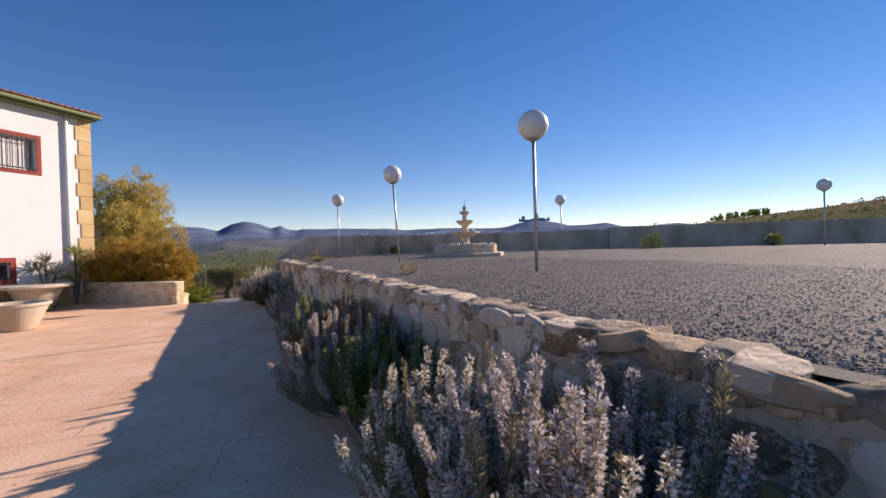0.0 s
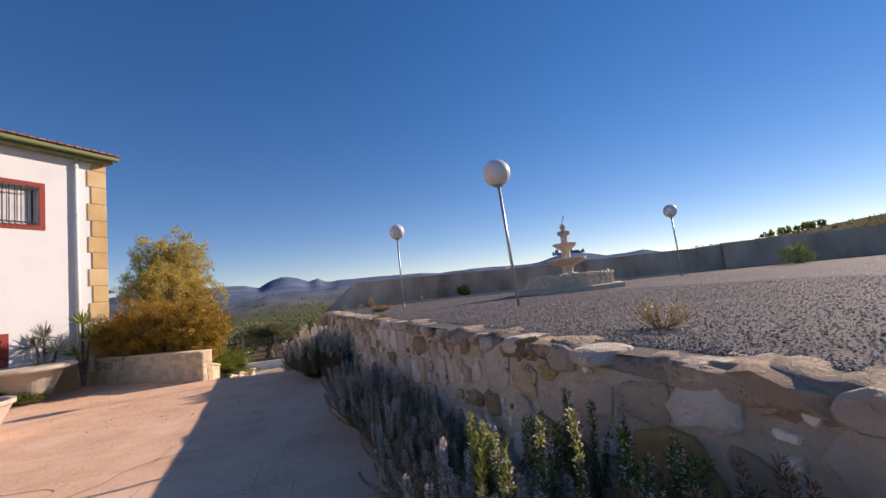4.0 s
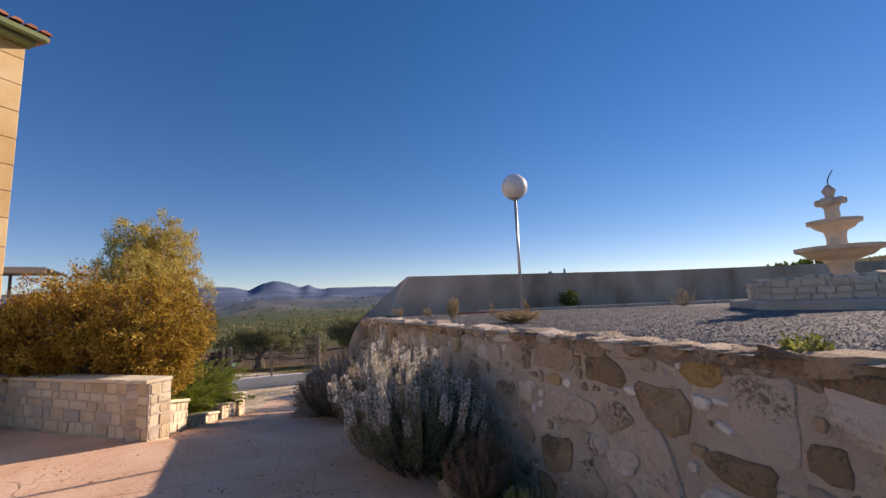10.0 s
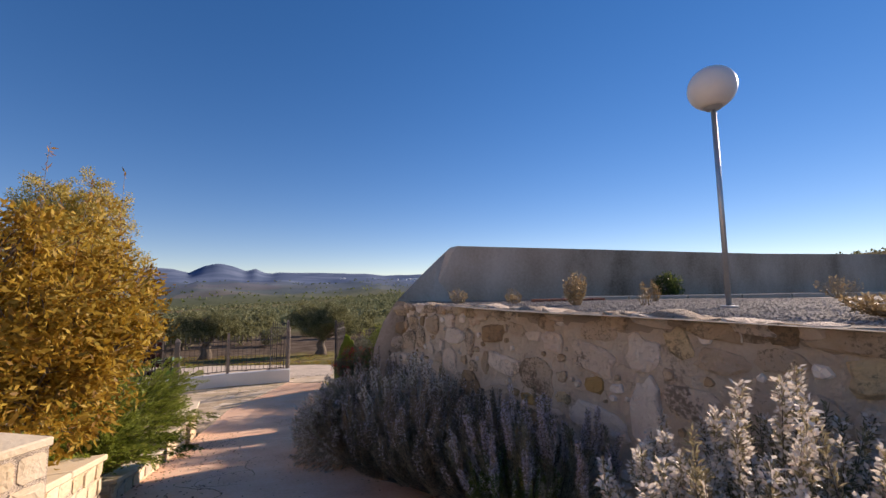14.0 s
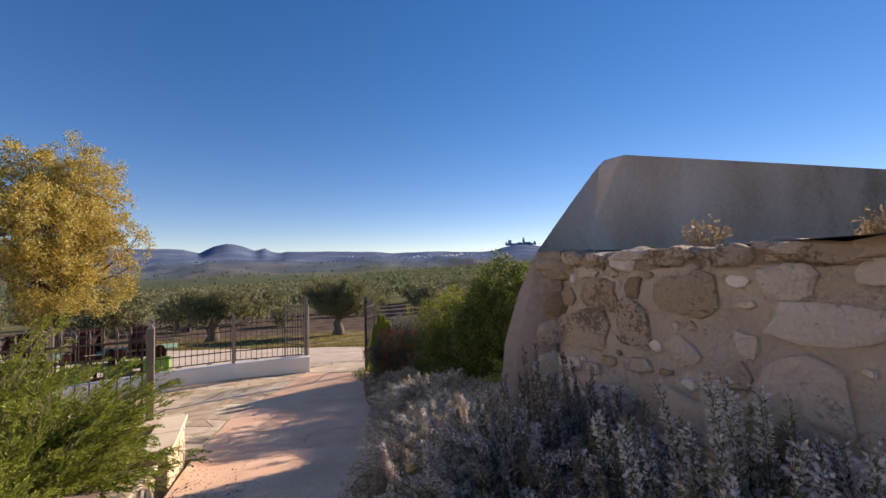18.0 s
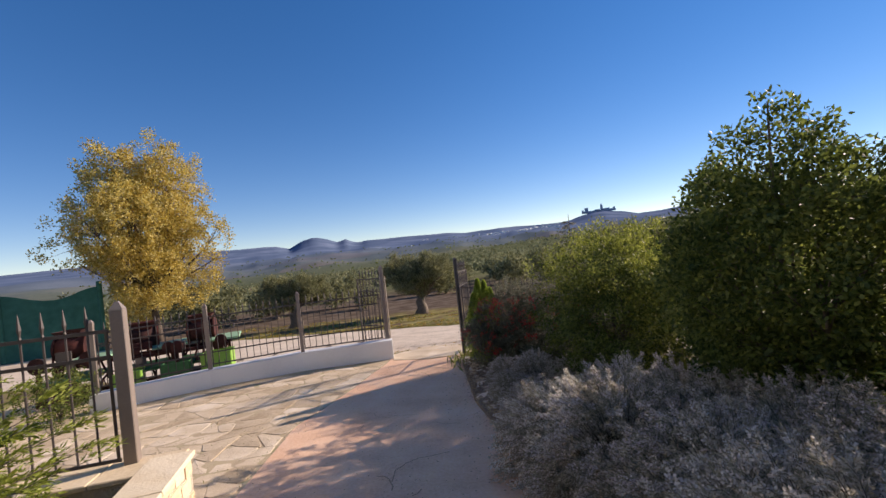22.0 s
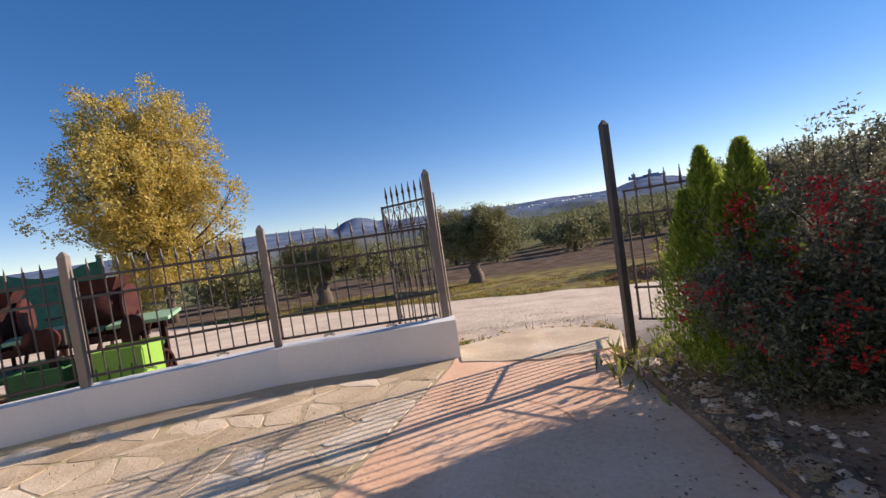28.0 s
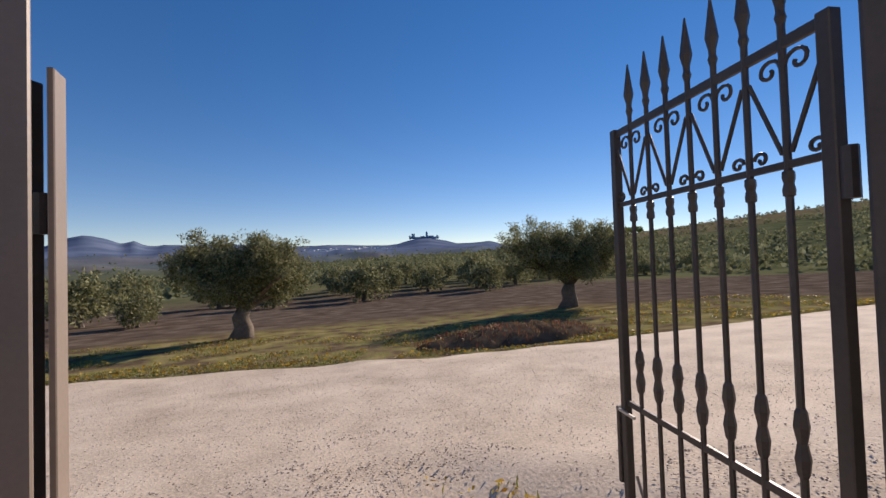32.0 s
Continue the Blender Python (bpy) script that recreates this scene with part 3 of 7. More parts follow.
track = link("road_track", rv, rf, M["road"], smooth=True)
tagged(track, "pale dusty dirt track outside the gate", "road", kind="structure")

# ---- stone retaining wall ----
def along_wall(y0, y1):
    a, b = Vector((wall_x(y0), y0, 0)), Vector((wall_x(y1), y1, 0))
    return a, b


wv, wf = [], []
for y in steps(-9, 12.75, 0.3) + [13.0]:
    top = TERRACE - 0.07 + 0.02 * bumpy(y, 0, 0.7)
    back = 0.2 if y > 12.9 else 0.0  # the end leans back
    for dx, z in ((0.0, level(y) - 0.3), (batter(y), top), (0.42 + batter(y), top), (0.42 + batter(y), level(y) - 0.3)):
        yy = y - (back if z > 1 else 0.0)
        wv.append((wall_x(yy) + dx, yy + dx * 0.3, z))
nrow = len(wv) // 4
for i in range(nrow - 1):
    for k in range(3):
        j = i * 4 + k
        wf.append((j, j + 4, j + 5, j + 1))
wf += [(0, 1, 2, 3), tuple(len(wv) - 4 + k for k in (3, 2, 1, 0))]
stone_wall = link("wall_stone", wv, wf, M["mortar"])
tagged(stone_wall, "low rubble stone retaining wall with grey mortar", "wall", kind="structure")

# ---- grey rendered boundary wall with a slanting end ----
GREY_A, GREY_B = Vector((0.95, 13.3, 0)), Vector((17.2, 14.35, 0))
gdir = (GREY_B - GREY_A).normalized()
gnor = Vector((-gdir.y, gdir.x, 0))
gb = bmesh.new()
# silhouette of the leaning end, and the crease where its narrow face meets the front
END = [(-0.6, 0.66, 12.76, 1.3, 13.2), (0.9, 0.82, 12.8, 1.4, 13.22), (1.25, 0.87, 12.82, 1.48, 13.24), (1.6, 1.0, 12.86, 1.58, 13.27), (1.9, 1.2, 12.97, 1.7, 13.31), (2.3, 1.62, 13.24, 1.94, 13.36), (2.72, 2.09, 13.56, 2.2, 13.385), (2.81, 2.2, 13.6, 2.28, 13.39)]
edge_a, edge_b = [], []
for z, x0, y0, x1, y1 in END:
    edge_a.append(gb.verts.new((x0, y0, z)))
    edge_b.append(gb.verts.new((x1, y1, z)))
for k in range(len(END) - 1):
    gb.faces.new((edge_a[k], edge_b[k], edge_b[k + 1], edge_a[k + 1]))
tops = [(4.35, 2.80), (8.95, 2.77), (12.95, 2.81), (17.2, 2.87)]
front, back = [], []
for x, z in tops:
    y = GREY_A.y + (x - GREY_A.x) * gdir.y / gdir.x
    front.append((gb.verts.new((x, y, 0.4)), gb.verts.new((x, y, z))))
    back.append((gb.verts.new((x, y + 0.22, 0.4)), gb.verts.new((x, y + 0.22, z))))
gb.faces.new(edge_b + [front[0][1], front[0][0]])
gb.faces.new([back[0][0], back[0][1]] + edge_a[::-1])
gb.faces.new((edge_b[-1], edge_a[-1], back[0][1], front[0][1]))
for k in range(len(tops) - 1):
    gb.faces.new((front[k][0], front[k][1], front[k + 1][1], front[k + 1][0]))
    gb.faces.new((back[k + 1][0], back[k + 1][1], back[k][1], back[k][0]))
    gb.faces.new((front[k][1], back[k][1], back[k + 1][1], front[k + 1][1]))
gb.faces.new((front[-1][0], front[-1][1], back[-1][1], back[-1][0]))
bmesh.ops.triangulate(gb, faces=[f for f in gb.faces if len(f.verts) > 4])
bmesh.ops.recalc_face_normals(gb, faces=gb.faces)
grey_wall = part("wall_grey", gb, M["render"])
tagged(grey_wall, "weathered grey rendered boundary wall with a slanting end", "wall", kind="structure")
# rendered patch between the rubble and the slanting end
def end_at(z):
    """Where the leaning end stands at a height."""
    hs = [e[0] for e in END]
    return Vector((float(np.interp(z, hs, [e[1] for e in END])), float(np.interp(z, hs, [e[2] for e in END])), z))


def crack_at(z):
    """Where the render stops against the rubble at a height."""
    y = float(np.interp(z, (-0.6, 0.97, 1.9), (12.84, 12.82, 12.8)))
    k = max(0.0, min(1.0, (z - level(y)) / (TERRACE - level(y))))
    return Vector((wall_x(y) + batter(y) * k, y, z))


pb_ = bmesh.new()
rag = random.Random(3)
pq = []
for k in range(42):
    z = -0.6 + 2.5 * k / 41
    c, e = crack_at(z), end_at(z)
    d = (e - c).normalized()
    n = Vector((-d.y, d.x, 0))
    c = c + d * (0.05 * noise.noise(Vector((z * 3.2, 0, 7))) + 0.03 * noise.noise(Vector((z * 9, 2, 7))))
    row = [pb_.verts.new(c - n * 0.03), pb_.verts.new(c + n * 0.022)]
    for f in (0.25, 0.5, 0.75):
        q = c.lerp(e, f) + n * (0.02 + 0.01 * noise.noise(Vector((z * 2.5, f * 4, 3))))
        row.append(pb_.verts.new(q))
    row.append(pb_.verts.new(e + n * 0.003 - d * 0.002))
    pq.append(row)
for a, b in zip(pq, pq[1:]):
    for k in range(5):
        pb_.faces.new((a[k], a[k + 1], b[k + 1], b[k]))
lid = [pb_.verts.new((1.85, 12.75, 1.9)), pb_.verts.new((1.95, 13.36, 1.9))]
pb_.faces.new((*pq[-1][1:6], lid[1], lid[0]))
patch = part("wall_grey_patch", pb_, M["render"])
tagged(patch, "grey render joining rubble wall and boundary wall", "wall", kind="structure")
# it goes on round the terrace
for name, a, b_, h in (("wall_grey_far", (17.2, 14.35), (36, 6.5), 2.95), ("wall_grey_side", (36, 6.5), (60, -16), 2.95)):
    a, b_ = Vector((*a, 0)), Vector((*b_, 0))
    d = b_ - a
    w = part(name, box((d.length, 0.3, h - 1.2), ((a + b_) / 2 + Vector((0, 0, (h + 1.2) / 2 - 0.0)))[:], math.degrees(math.atan2(d.y, d.x)), 0.02), M["render"])
    tagged(w, "weathered grey rendered wall round the gravel terrace", "wall", kind="structure")

# ---- white building ----
def on_facade(s, out, z):
    """A place on the facade: s metres back from its corner, out metres in front."""
    p = FACADE_END - FACADE_WAY * s + Vector((FACADE_WAY.y, -FACADE_WAY.x, 0)) * out
    return (p.x, p.y, z)


FTURN = math.degrees(math.atan2(FACADE_WAY.y, FACADE_WAY.x))
EAVE = 7.1
OPEN_UP = [(1.5, 3.42), (4.78, 6.66), (7.92, 10.6)]
OPEN_LOW = [(2.24, 3.26), (8.0, 9.6)]


def facade_box(s0, s1, z0, z1, out0, out1, bevel=0.0):
    bm = bmesh.new()
    m = on_facade((s0 + s1) / 2, (out0 + out1) / 2, (z0 + z1) / 2)
    return add_box(bm, (s1 - s0, out1 - out0, z1 - z0), m, FTURN, bevel)


# wall in pieces that leave the openings free
wb = bmesh.new()


def wall_piece(s0, s1, z0, z1):
    add_box(wb, (s1 - s0, 0.3, z1 - z0), on_facade((s0 + s1) / 2, -0.15, (z0 + z1) / 2), FTURN)


cuts = sorted({0.0, 16.0} | {v for o in OPEN_UP + OPEN_LOW for v in o})
for s0, s1 in zip(cuts, cuts[1:]):
    mid = (s0 + s1) / 2
    holes = sorted([(4.98, 6.0) for o in OPEN_UP if o[0] < mid < o[1]] + [(1.6, 2.12) for o in OPEN_LOW if o[0] < mid < o[1]])
    z = 0.4
    for a, c in holes + [(EAVE, EAVE)]:
        wall_piece(s0, s1, z, a)
        z = c
building_wall = part("wall_facade", wb, M["white"])
tagged(building_wall, "whitewashed facade of a two-storey building", "wall", kind="structure")
side = part("wall_gable", box((0.3, 11.7, EAVE - 0.4), on_facade(0.15, -6.15, (EAVE + 0.4) / 2), FTURN, 0.0), M["white"])
tagged(side, "white end wall of the building", "wall", kind="structure")
hind = part("wall_rear", box((16, 0.3, EAVE - 0.4), on_facade(8, -12.15, (EAVE + 0.4) / 2), FTURN, 0.0), M["white"])
tagged(hind, "white rear wall of the building", "wall", kind="structure")
# added black panel: the darkness of an unlit room is its colour
inner = part("wall_inside", box((15.4, 0.1, EAVE - 0.6), on_facade(8, -1.6, (EAVE + 0.4) / 2), FTURN, 0.0), M["black"])
tagged(inner, "black panel standing in for the unlit room behind the windows", "wall", kind="structure")

roof = thing("roof", on_facade(0, 0, EAVE), "low-pitched roof of red clay tiles with a green gutter", "roof", turn=FTURN)
roof["kind"] = "structure"
rb = bmesh.new()
for y0, z0, y1, z1 in ((-0.32, 0.06, 6.2, 1.0), (12.7, 0.06, 6.2, 1.0)):
    vs = [rb.verts.new(p) for p in ((0.25, y0, z0), (-16.3, y0, z0), (-16.3, y1, z1), (0.25, y1, z1), (0.25, y0, z0 - 0.08), (-16.3, y0, z0 - 0.08), (-16.3, y1, z1 - 0.08), (0.25, y1, z1 - 0.08))]
    for f in ((0, 1, 2, 3), (7, 6, 5, 4), (0, 4, 5, 1), (1, 5, 6, 2), (2, 6, 7, 3), (3, 7, 4, 0)):
        rb.faces.new([vs[k] for k in f])
part("roof_slope", rb, M["tile"], roof)
gable = bmesh.new()
vs = [gable.verts.new(p) for p in ((-0.02, 0.0, 0.0), (-0.02, 12.3, 0.0), (-0.02, 6.2, 0.92), (-0.25, 0.0, 0.0), (-0.25, 12.3, 0.0), (-0.25, 6.2, 0.92))]
for f in ((0, 1, 2), (5, 4, 3), (0, 3, 4, 1), (1, 4, 5, 2), (2, 5, 3, 0)):
    gable.faces.new([vs[k] for k in f])
part("gable_end", gable, M["white"], roof)
part("gutter", box((16.5, 0.13, 0.13), (-8.05, -0.36, -0.02), 0, 0.03), M["green"], roof, "green painted gutter")
part("soffit", box((16.4, 0.3, 0.06), (-8.1, -0.16, -0.12), 0, 0.01), M["green"], roof, "green painted soffit board")
# rounded tile ends along the eave
tile_me = bpy.data.meshes.new("roof_tile")
tb = bmesh.new()
for k in range(7):
    a = math.pi * k / 6
    tb.verts.new((0.085 * math.cos(a), -0.06, 0.055 * math.sin(a)))
for k in range(7):
    a = math.pi * k / 6
    tb.verts.new((0.075 * math.cos(a), 0.42, 0.055 * math.sin(a) + 0.07))
tb.verts.ensure_lookup_table()
for k in range(6):
    tb.faces.new([tb.verts[i] for i in (k, k + 1, k + 8, k + 7)])
tb.faces.new([tb.verts[i] for i in range(7)])
tb.to_mesh(tile_me)
tile_me.materials.append(M["tile"])
for k in range(84):
    o = new("roof_tile", tile_me)
    o.parent = roof
    o.location = (0.15 - 0.195 * k, -0.38 + random.uniform(-0.015, 0.015), 0.07)

band = part("trim_band", bmesh.new(), M["red"])
bb = bmesh.new()


def band_piece(s0, s1, z0, z1, out=0.02):
    add_box(bb, (s1 - s0, out, z1 - z0), on_facade((s0 + s1) / 2, out / 2, (z0 + z1) / 2), FTURN)


bpy.data.objects.remove(band)
edges = [1.38] + [v for o in OPEN_UP for v in o] + [16.0]
for k in range(0, len(edges), 2):
    band_piece(edges[k], edges[k + 1], 4.86, 6.12)
for s0, s1 in OPEN_UP:
    band_piece(s0, s1, 4.86, 4.98)
    band_piece(s0, s1, 6.0, 6.12)
for s0, s1 in OPEN_LOW:
    band_piece(s0 - 0.14, s0, 1.46, 2.26)
    band_piece(s1, s1 + 0.14, 1.46, 2.26)
    band_piece(s0, s1, 1.46, 1.6)
    band_piece(s0, s1, 2.12, 2.26)
band = part("trim_band", bb, M["red"])
tagged(band, "dark red painted band round the windows", "trim", kind="structure")

for n, (s0, s1, z0, z1) in enumerate([(*o, 4.98, 6.0) for o in OPEN_UP] + [(*o, 1.6, 2.12) for o in OPEN_LOW]):
    w, h = s1 - s0, z1 - z0
    win = thing("window_%d" % (n + 1), on_facade(s1, 0, z0), "wide window with %s behind black bars" % ("dark panes" if n else "pale curtains"), "window", turn=FTURN)
    win["kind"] = "structure"
    for nm, sz, at in (("window_frame", (w, 0.05, 0.06), (w / 2, 0.16, 0.03)), ("window_frame", (w, 0.05, 0.06), (w / 2, 0.16, h - 0.03)), ("window_frame", (0.06, 0.05, h - 0.12), (0.03, 0.16, h / 2)), ("window_frame", (0.06, 0.05, h - 0.12), (w - 0.03, 0.16, h / 2)), ("mullion", (0.06, 0.05, h - 0.12), (w / 2, 0.16, h / 2))):
        part(nm, box(sz, at, 0, 0.004), M["steel"] if n == 0 else M["black"], win)
    for k in range(2):
        part("pane", box((w / 2 - 0.1, 0.008, h - 0.13), (w / 4 + k * w / 2, 0.17, h / 2), 0, 0), M["glass"], win)
    if n == 0:
        cb = bmesh.new()
        for j in range(16):
            x = w * 0.42 + j * (w * 0.54 / 16)
            add_box(cb, (w * 0.54 / 16, 0.012, h - 0.14), (x, 0.15 + 0.008 * math.sin(j * 1.9), h / 2), 6 * math.sin(j * 2.3))
        part("curtain", cb, M["curtain"], win, "pale hanging curtain")
    bars = int(w / 0.115)
    for k in range(bars + 1):
        x = 0.03 + (w - 0.06) * k / bars
        part("bar", rod((x, -0.06, -0.02), (x, -0.06, h + 0.02), 0.008, n=5), M["black"], win)
    for z in (0.05, h - 0.05):
        part("crossbar", box((w, 0.012, 0.03), (w / 2, -0.075, z), 0, 0.002), M["black"], win)
        for x in (0.02, w - 0.02):
            part("bracket", box((0.02, 0.09, 0.02), (x, -0.03, z), 0, 0.002), M["black"], win)

# ochre plinth course and quoins
pb = bmesh.new()
for k in range(24):
    s0 = 0.45 + k * 0.66
    top = 1.3 + 0.035 * math.sin(k * 3.1)
    add_box(pb, (0.657, 0.05, top - 0.45), on_facade(s0 + 0.33, 0.025, (top + 0.45) / 2), FTURN, 0.003)
plinth = part("baseboard_plinth", pb, M["yellow"])
tagged(plinth, "yellow sandstone plinth along the facade", "plinth", kind="structure")
quoin_set = thing("trim_quoins", on_facade(0, 0, 0.5), "toothed yellow sandstone quoins at the corner", "quoins", turn=FTURN)
quoin_set["kind"] = "structure"
z, k = 0.0, 0
while z < EAVE - 0.75:
    h = random.uniform(0.42, 0.5)
    wq = 0.36 if k % 2 else 0.45
    part("quoin", box((wq + 0.03, 0.24, h - 0.006), (0.02 - wq / 2 + 0.012, 0.09, z + h / 2), 0, 0.012), M["yellow"], quoin_set)
    z += h
    k += 1
pipe = thing("downpipe", on_facade(0.72, 0.07, 0.9), "white painted rainwater downpipe beside the quoins", "downpipe", turn=FTURN)
part("pipe", rod((0, 0, 0), (0, 0, EAVE - 1.05), 0.05, n=12), M["white"], pipe, smooth=True)
for z in (0.8, 2.6, 4.4, 5.8):
    part("clip", lathe([(0.06, z), (0.06, z + 0.05)], 12), M["white"], pipe)
part("elbow", tube([(0, 0, EAVE - 1.05), (0, -0.06, EAVE - 0.98), (0, -0.24, EAVE - 0.9)], 0.05, 10), M["white"], pipe)

for s in (6.2, 3.05):
    lamp = thing("wall_floodlight", on_facade(s + 1.1, 0, 6.42), "black floodlight on a bent arm under the eave", "floodlight", "facade floodlights", FTURN)
    part("arm", tube([(0, 0, 0.2), (0, -0.12, 0.36), (0, -0.34, 0.36), (0, -0.42, 0.2)], 0.018), M["black"], lamp)
    part("bracket", box((0.08, 0.02, 0.14), (0, -0.01, 0.18), 0, 0.004), M["black"], lamp)
    part("housing", add_box(bmesh.new(), (0.3, 0.14, 0.22), (0, -0.45, 0.08), 0, 0.02, 25), M["black"], lamp)
    part("lens", add_box(bmesh.new(), (0.26, 0.012, 0.18), (0, -0.525, 0.05), 0, 0.002, 25), M["glass"], lamp)
canopy = thing("canopy_roof", (-12.6, 19.2, 3.9), "grey flat canopy projecting behind the building", "canopy")
part("sheet", box((4.6, 3.0, 0.07), (-0.6, 0, 0), 27, 0.01), M["iron"], canopy)
part("fascia", box((4.6, 0.05, 0.22), (-0.6 + 0.68, -1.33, -0.06), 27, 0.01), M["rail"], canopy)
for dx, dy in ((0.9, -0.7), (-1.9, -2.0), (0.0, 1.5)):
    part("post", rod((dx - 0.6, dy, -4.8), (dx - 0.6, dy, -0.03), 0.05), M["iron"], canopy)

# ---- terrace lamps and fountain ----
def lamp_post(at, lean):
    t = thing("globe_lamp", at, "garden lamp with a white opal globe on a thin steel post", "lamp", "terrace lamps")
    t.matrix_basis = pose(*at, lean[0], lean[1], 0)
    part("base_plate", lathe([(0.075, -0.05), (0.075, 0.012), (0.03, 0.018)], 16), M["steel"], t)
    part("post", rod((0, 0, 0), (0, 0, 1.96), 0.024, n=12), M["steel"], t, smooth=True)
    part("collar", lathe([(0.028, 1.92), (0.06, 1.93), (0.09, 1.955), (0.085, 1.985)], 16), M["steel"], t)
    part("globe", lathe([(0.08, 1.965)] + [(0.215 * math.sin(a), 2.15 - 0.215 * math.cos(a)) for a in [0.42 + (math.pi - 0.44) * k / 18 for k in range(19)]], 32), M["globe"], t, smooth=True)
    return t


for at, lean in (((4.06, 9.9, TERRACE), (0, 0)), ((6.03, 4.38, 1.84), (0.5, -3.0)), ((13.25, 11.2, 1.92), (0, -2.2)), ((7.8, 0.1, 1.79), (0, 0)), ((21.0, 6.9, TERRACE), (0, 0))):
    lamp_post(at, lean)

fountain = thing("fountain", (8.52, 8.78, TERRACE), "tiered sandstone fountain in a round rubble basin", "fountain")
part("plinth_slab", lathe([(1.4, -0.05), (1.4, 0.1), (1.37, 0.12), (0.9, 0.12)], 8), M["cast"], fountain)
part("basin_wall", lathe([(1.12, 0.1), (1.12, 0.37), (0.9, 0.37), (0.9, 0.12)], 8), M["mortar"], fountain, "rubble stone basin wall")
part("pedestal", lathe([(0.34, 0.12), (0.32, 0.3), (0.2, 0.38), (0.13, 0.5), (0.15, 0.62), (0.22, 0.68)], 20), M["fount"], fountain, smooth=True)
part("lower_bowl", lathe([(0.2, 0.66), (0.36, 0.715), (0.43, 0.775), (0.5, 0.80), (0.505, 0.855), (0.47, 0.86), (0.25, 0.82)], 28), M["fount"], fountain)
part("column", lathe([(0.12, 0.85), (0.115, 1.0), (0.14, 1.1)], 12), M["fount"], fountain)
part("upper_bowl", lathe([(0.13, 1.08), (0.22, 1.13), (0.26, 1.18), (0.31, 1.2), (0.315, 1.25), (0.28, 1.255), (0.16, 1.22)], 28), M["fount"], fountain)
part("upper_column", lathe([(0.09, 1.25), (0.085, 1.42), (0.11, 1.47)], 12), M["fount"], fountain)
cross = bmesh.new()
add_box(cross, (0.36, 0.12, 0.1), (0, 0, 1.53), 20, 0.02)
add_box(cross, (0.12, 0.36, 0.1), (0, 0, 1.53), 20, 0.02)
part("spout_block", cross, M["fount"], fountain)
part("finial", lathe([(0.06, 1.58), (0.05, 1.62), (0.075, 1.67), (0.08, 1.71), (0.05, 1.75), (0.02, 1.79)], 14), M["fount"], fountain, smooth=True)
part("pipe", tube([(0, 0, 1.78), (0.01, 0, 1.86), (0.03, -0.02, 1.93), (0.07, -0.04, 2.0)], 0.008), M["iron"], fountain, "bent iron water pipe")

# ---- plants ----
def rng(seed):
    return np.random.default_rng(seed)


def unit(v):
    return v / np.maximum(np.linalg.norm(v, axis=1, keepdims=True), 1e-9)


def leaf_mesh(name, base, way, length, width, mat, seed=0, parent=None, label="", curl=0.25):
    """Many small leaves in one mesh: each a folded diamond from base along way."""
    g = rng(seed)
    n = len(base)
    way = unit(way)
    length = np.broadcast_to(np.asarray(length, float), (n,))[:, None] * g.uniform(0.7, 1.25, (n, 1))
    width = np.broadcast_to(np.asarray(width, float), (n,))[:, None] * g.uniform(0.7, 1.25, (n, 1))
    across = unit(np.cross(way, g.normal(size=(n, 3))))
    nor = np.cross(way, across)
    mid = base + way * length * 0.45 + nor * length * curl * 0.3
    verts = np.stack([base, mid + across * width / 2, base + way * length, mid - across * width / 2], 1).reshape(-1, 3)
    me = bpy.data.meshes.new(name)
    me.vertices.add(4 * n)
    me.vertices.foreach_set("co", verts.astype(np.float32).ravel())
    me.loops.add(4 * n)
    me.loops.foreach_set("vertex_index", np.arange(4 * n, dtype=np.int32))
    me.polygons.add(n)
    me.polygons.foreach_set("loop_start", np.arange(0, 4 * n, 4, dtype=np.int32))
    me.materials.append(mat)
    me.update(calc_edges=True)
    me.validate()
    ob = new(name, me)
    if parent is not None:
        ob.parent = parent
    if label:
        ob["label"] = label
    return ob


def stems_mesh(name, lines, r, mat, parent, n=4):
    """Thin twigs, each a tapering bent bar along its points."""
    verts, faces = [], []
    ring = [(math.cos(2 * math.pi * k / n), math.sin(2 * math.pi * k / n)) for k in range(n)]
    for pts, rr in zip(lines, r):
        m = len(pts)
        for k, p in enumerate(pts):
            q = rr * (1 - 0.8 * k / (m - 1))
            d = np.asarray(pts[min(k + 1, m - 1)]) - np.asarray(pts[max(k - 1, 0)])
            d = d / max(np.linalg.norm(d), 1e-9)
            a = np.cross(d, (0.3, 0.9, 0.31))
            a = a / max(np.linalg.norm(a), 1e-9)
            b = np.cross(d, a)
            i = len(verts)
            verts += [tuple(p + q * (c * a + s * b)) for c, s in ring]
            if k:
                faces += [(i - n + j, i - n + (j + 1) % n, i + (j + 1) % n, i + j) for j in range(n)]
    return link(name, verts, faces, mat, parent)


def shrub_lines(g, count, height, radius, segs=6, foot=0.12):
    """Stems that rise from one foot and fan out."""
    lines = []
    for _ in range(count):
        a = g.uniform(0, 2 * math.pi)
        t = math.sqrt(g.uniform(0, 1))
        h = height * g.uniform(0.72, 1.08) * (1 - 0.35 * t * t)
        out = radius * t * g.uniform(0.85, 1.1)
        pts = []
        f = foot * math.sqrt(g.uniform(0, 1))
        w = g.normal(size=2) * 0.03 * height
        for k in range(segs + 1):
            u = k / segs
            o = f + (out - f) * (1 - (1 - u) ** 1.6)
            pts.append(np.array((math.cos(a) * o + w[0] * math.sin(3 * u), math.sin(a) * o + w[1] * math.sin(4 * u), h * u ** 1.15)))
        lines.append(pts)
    return lines


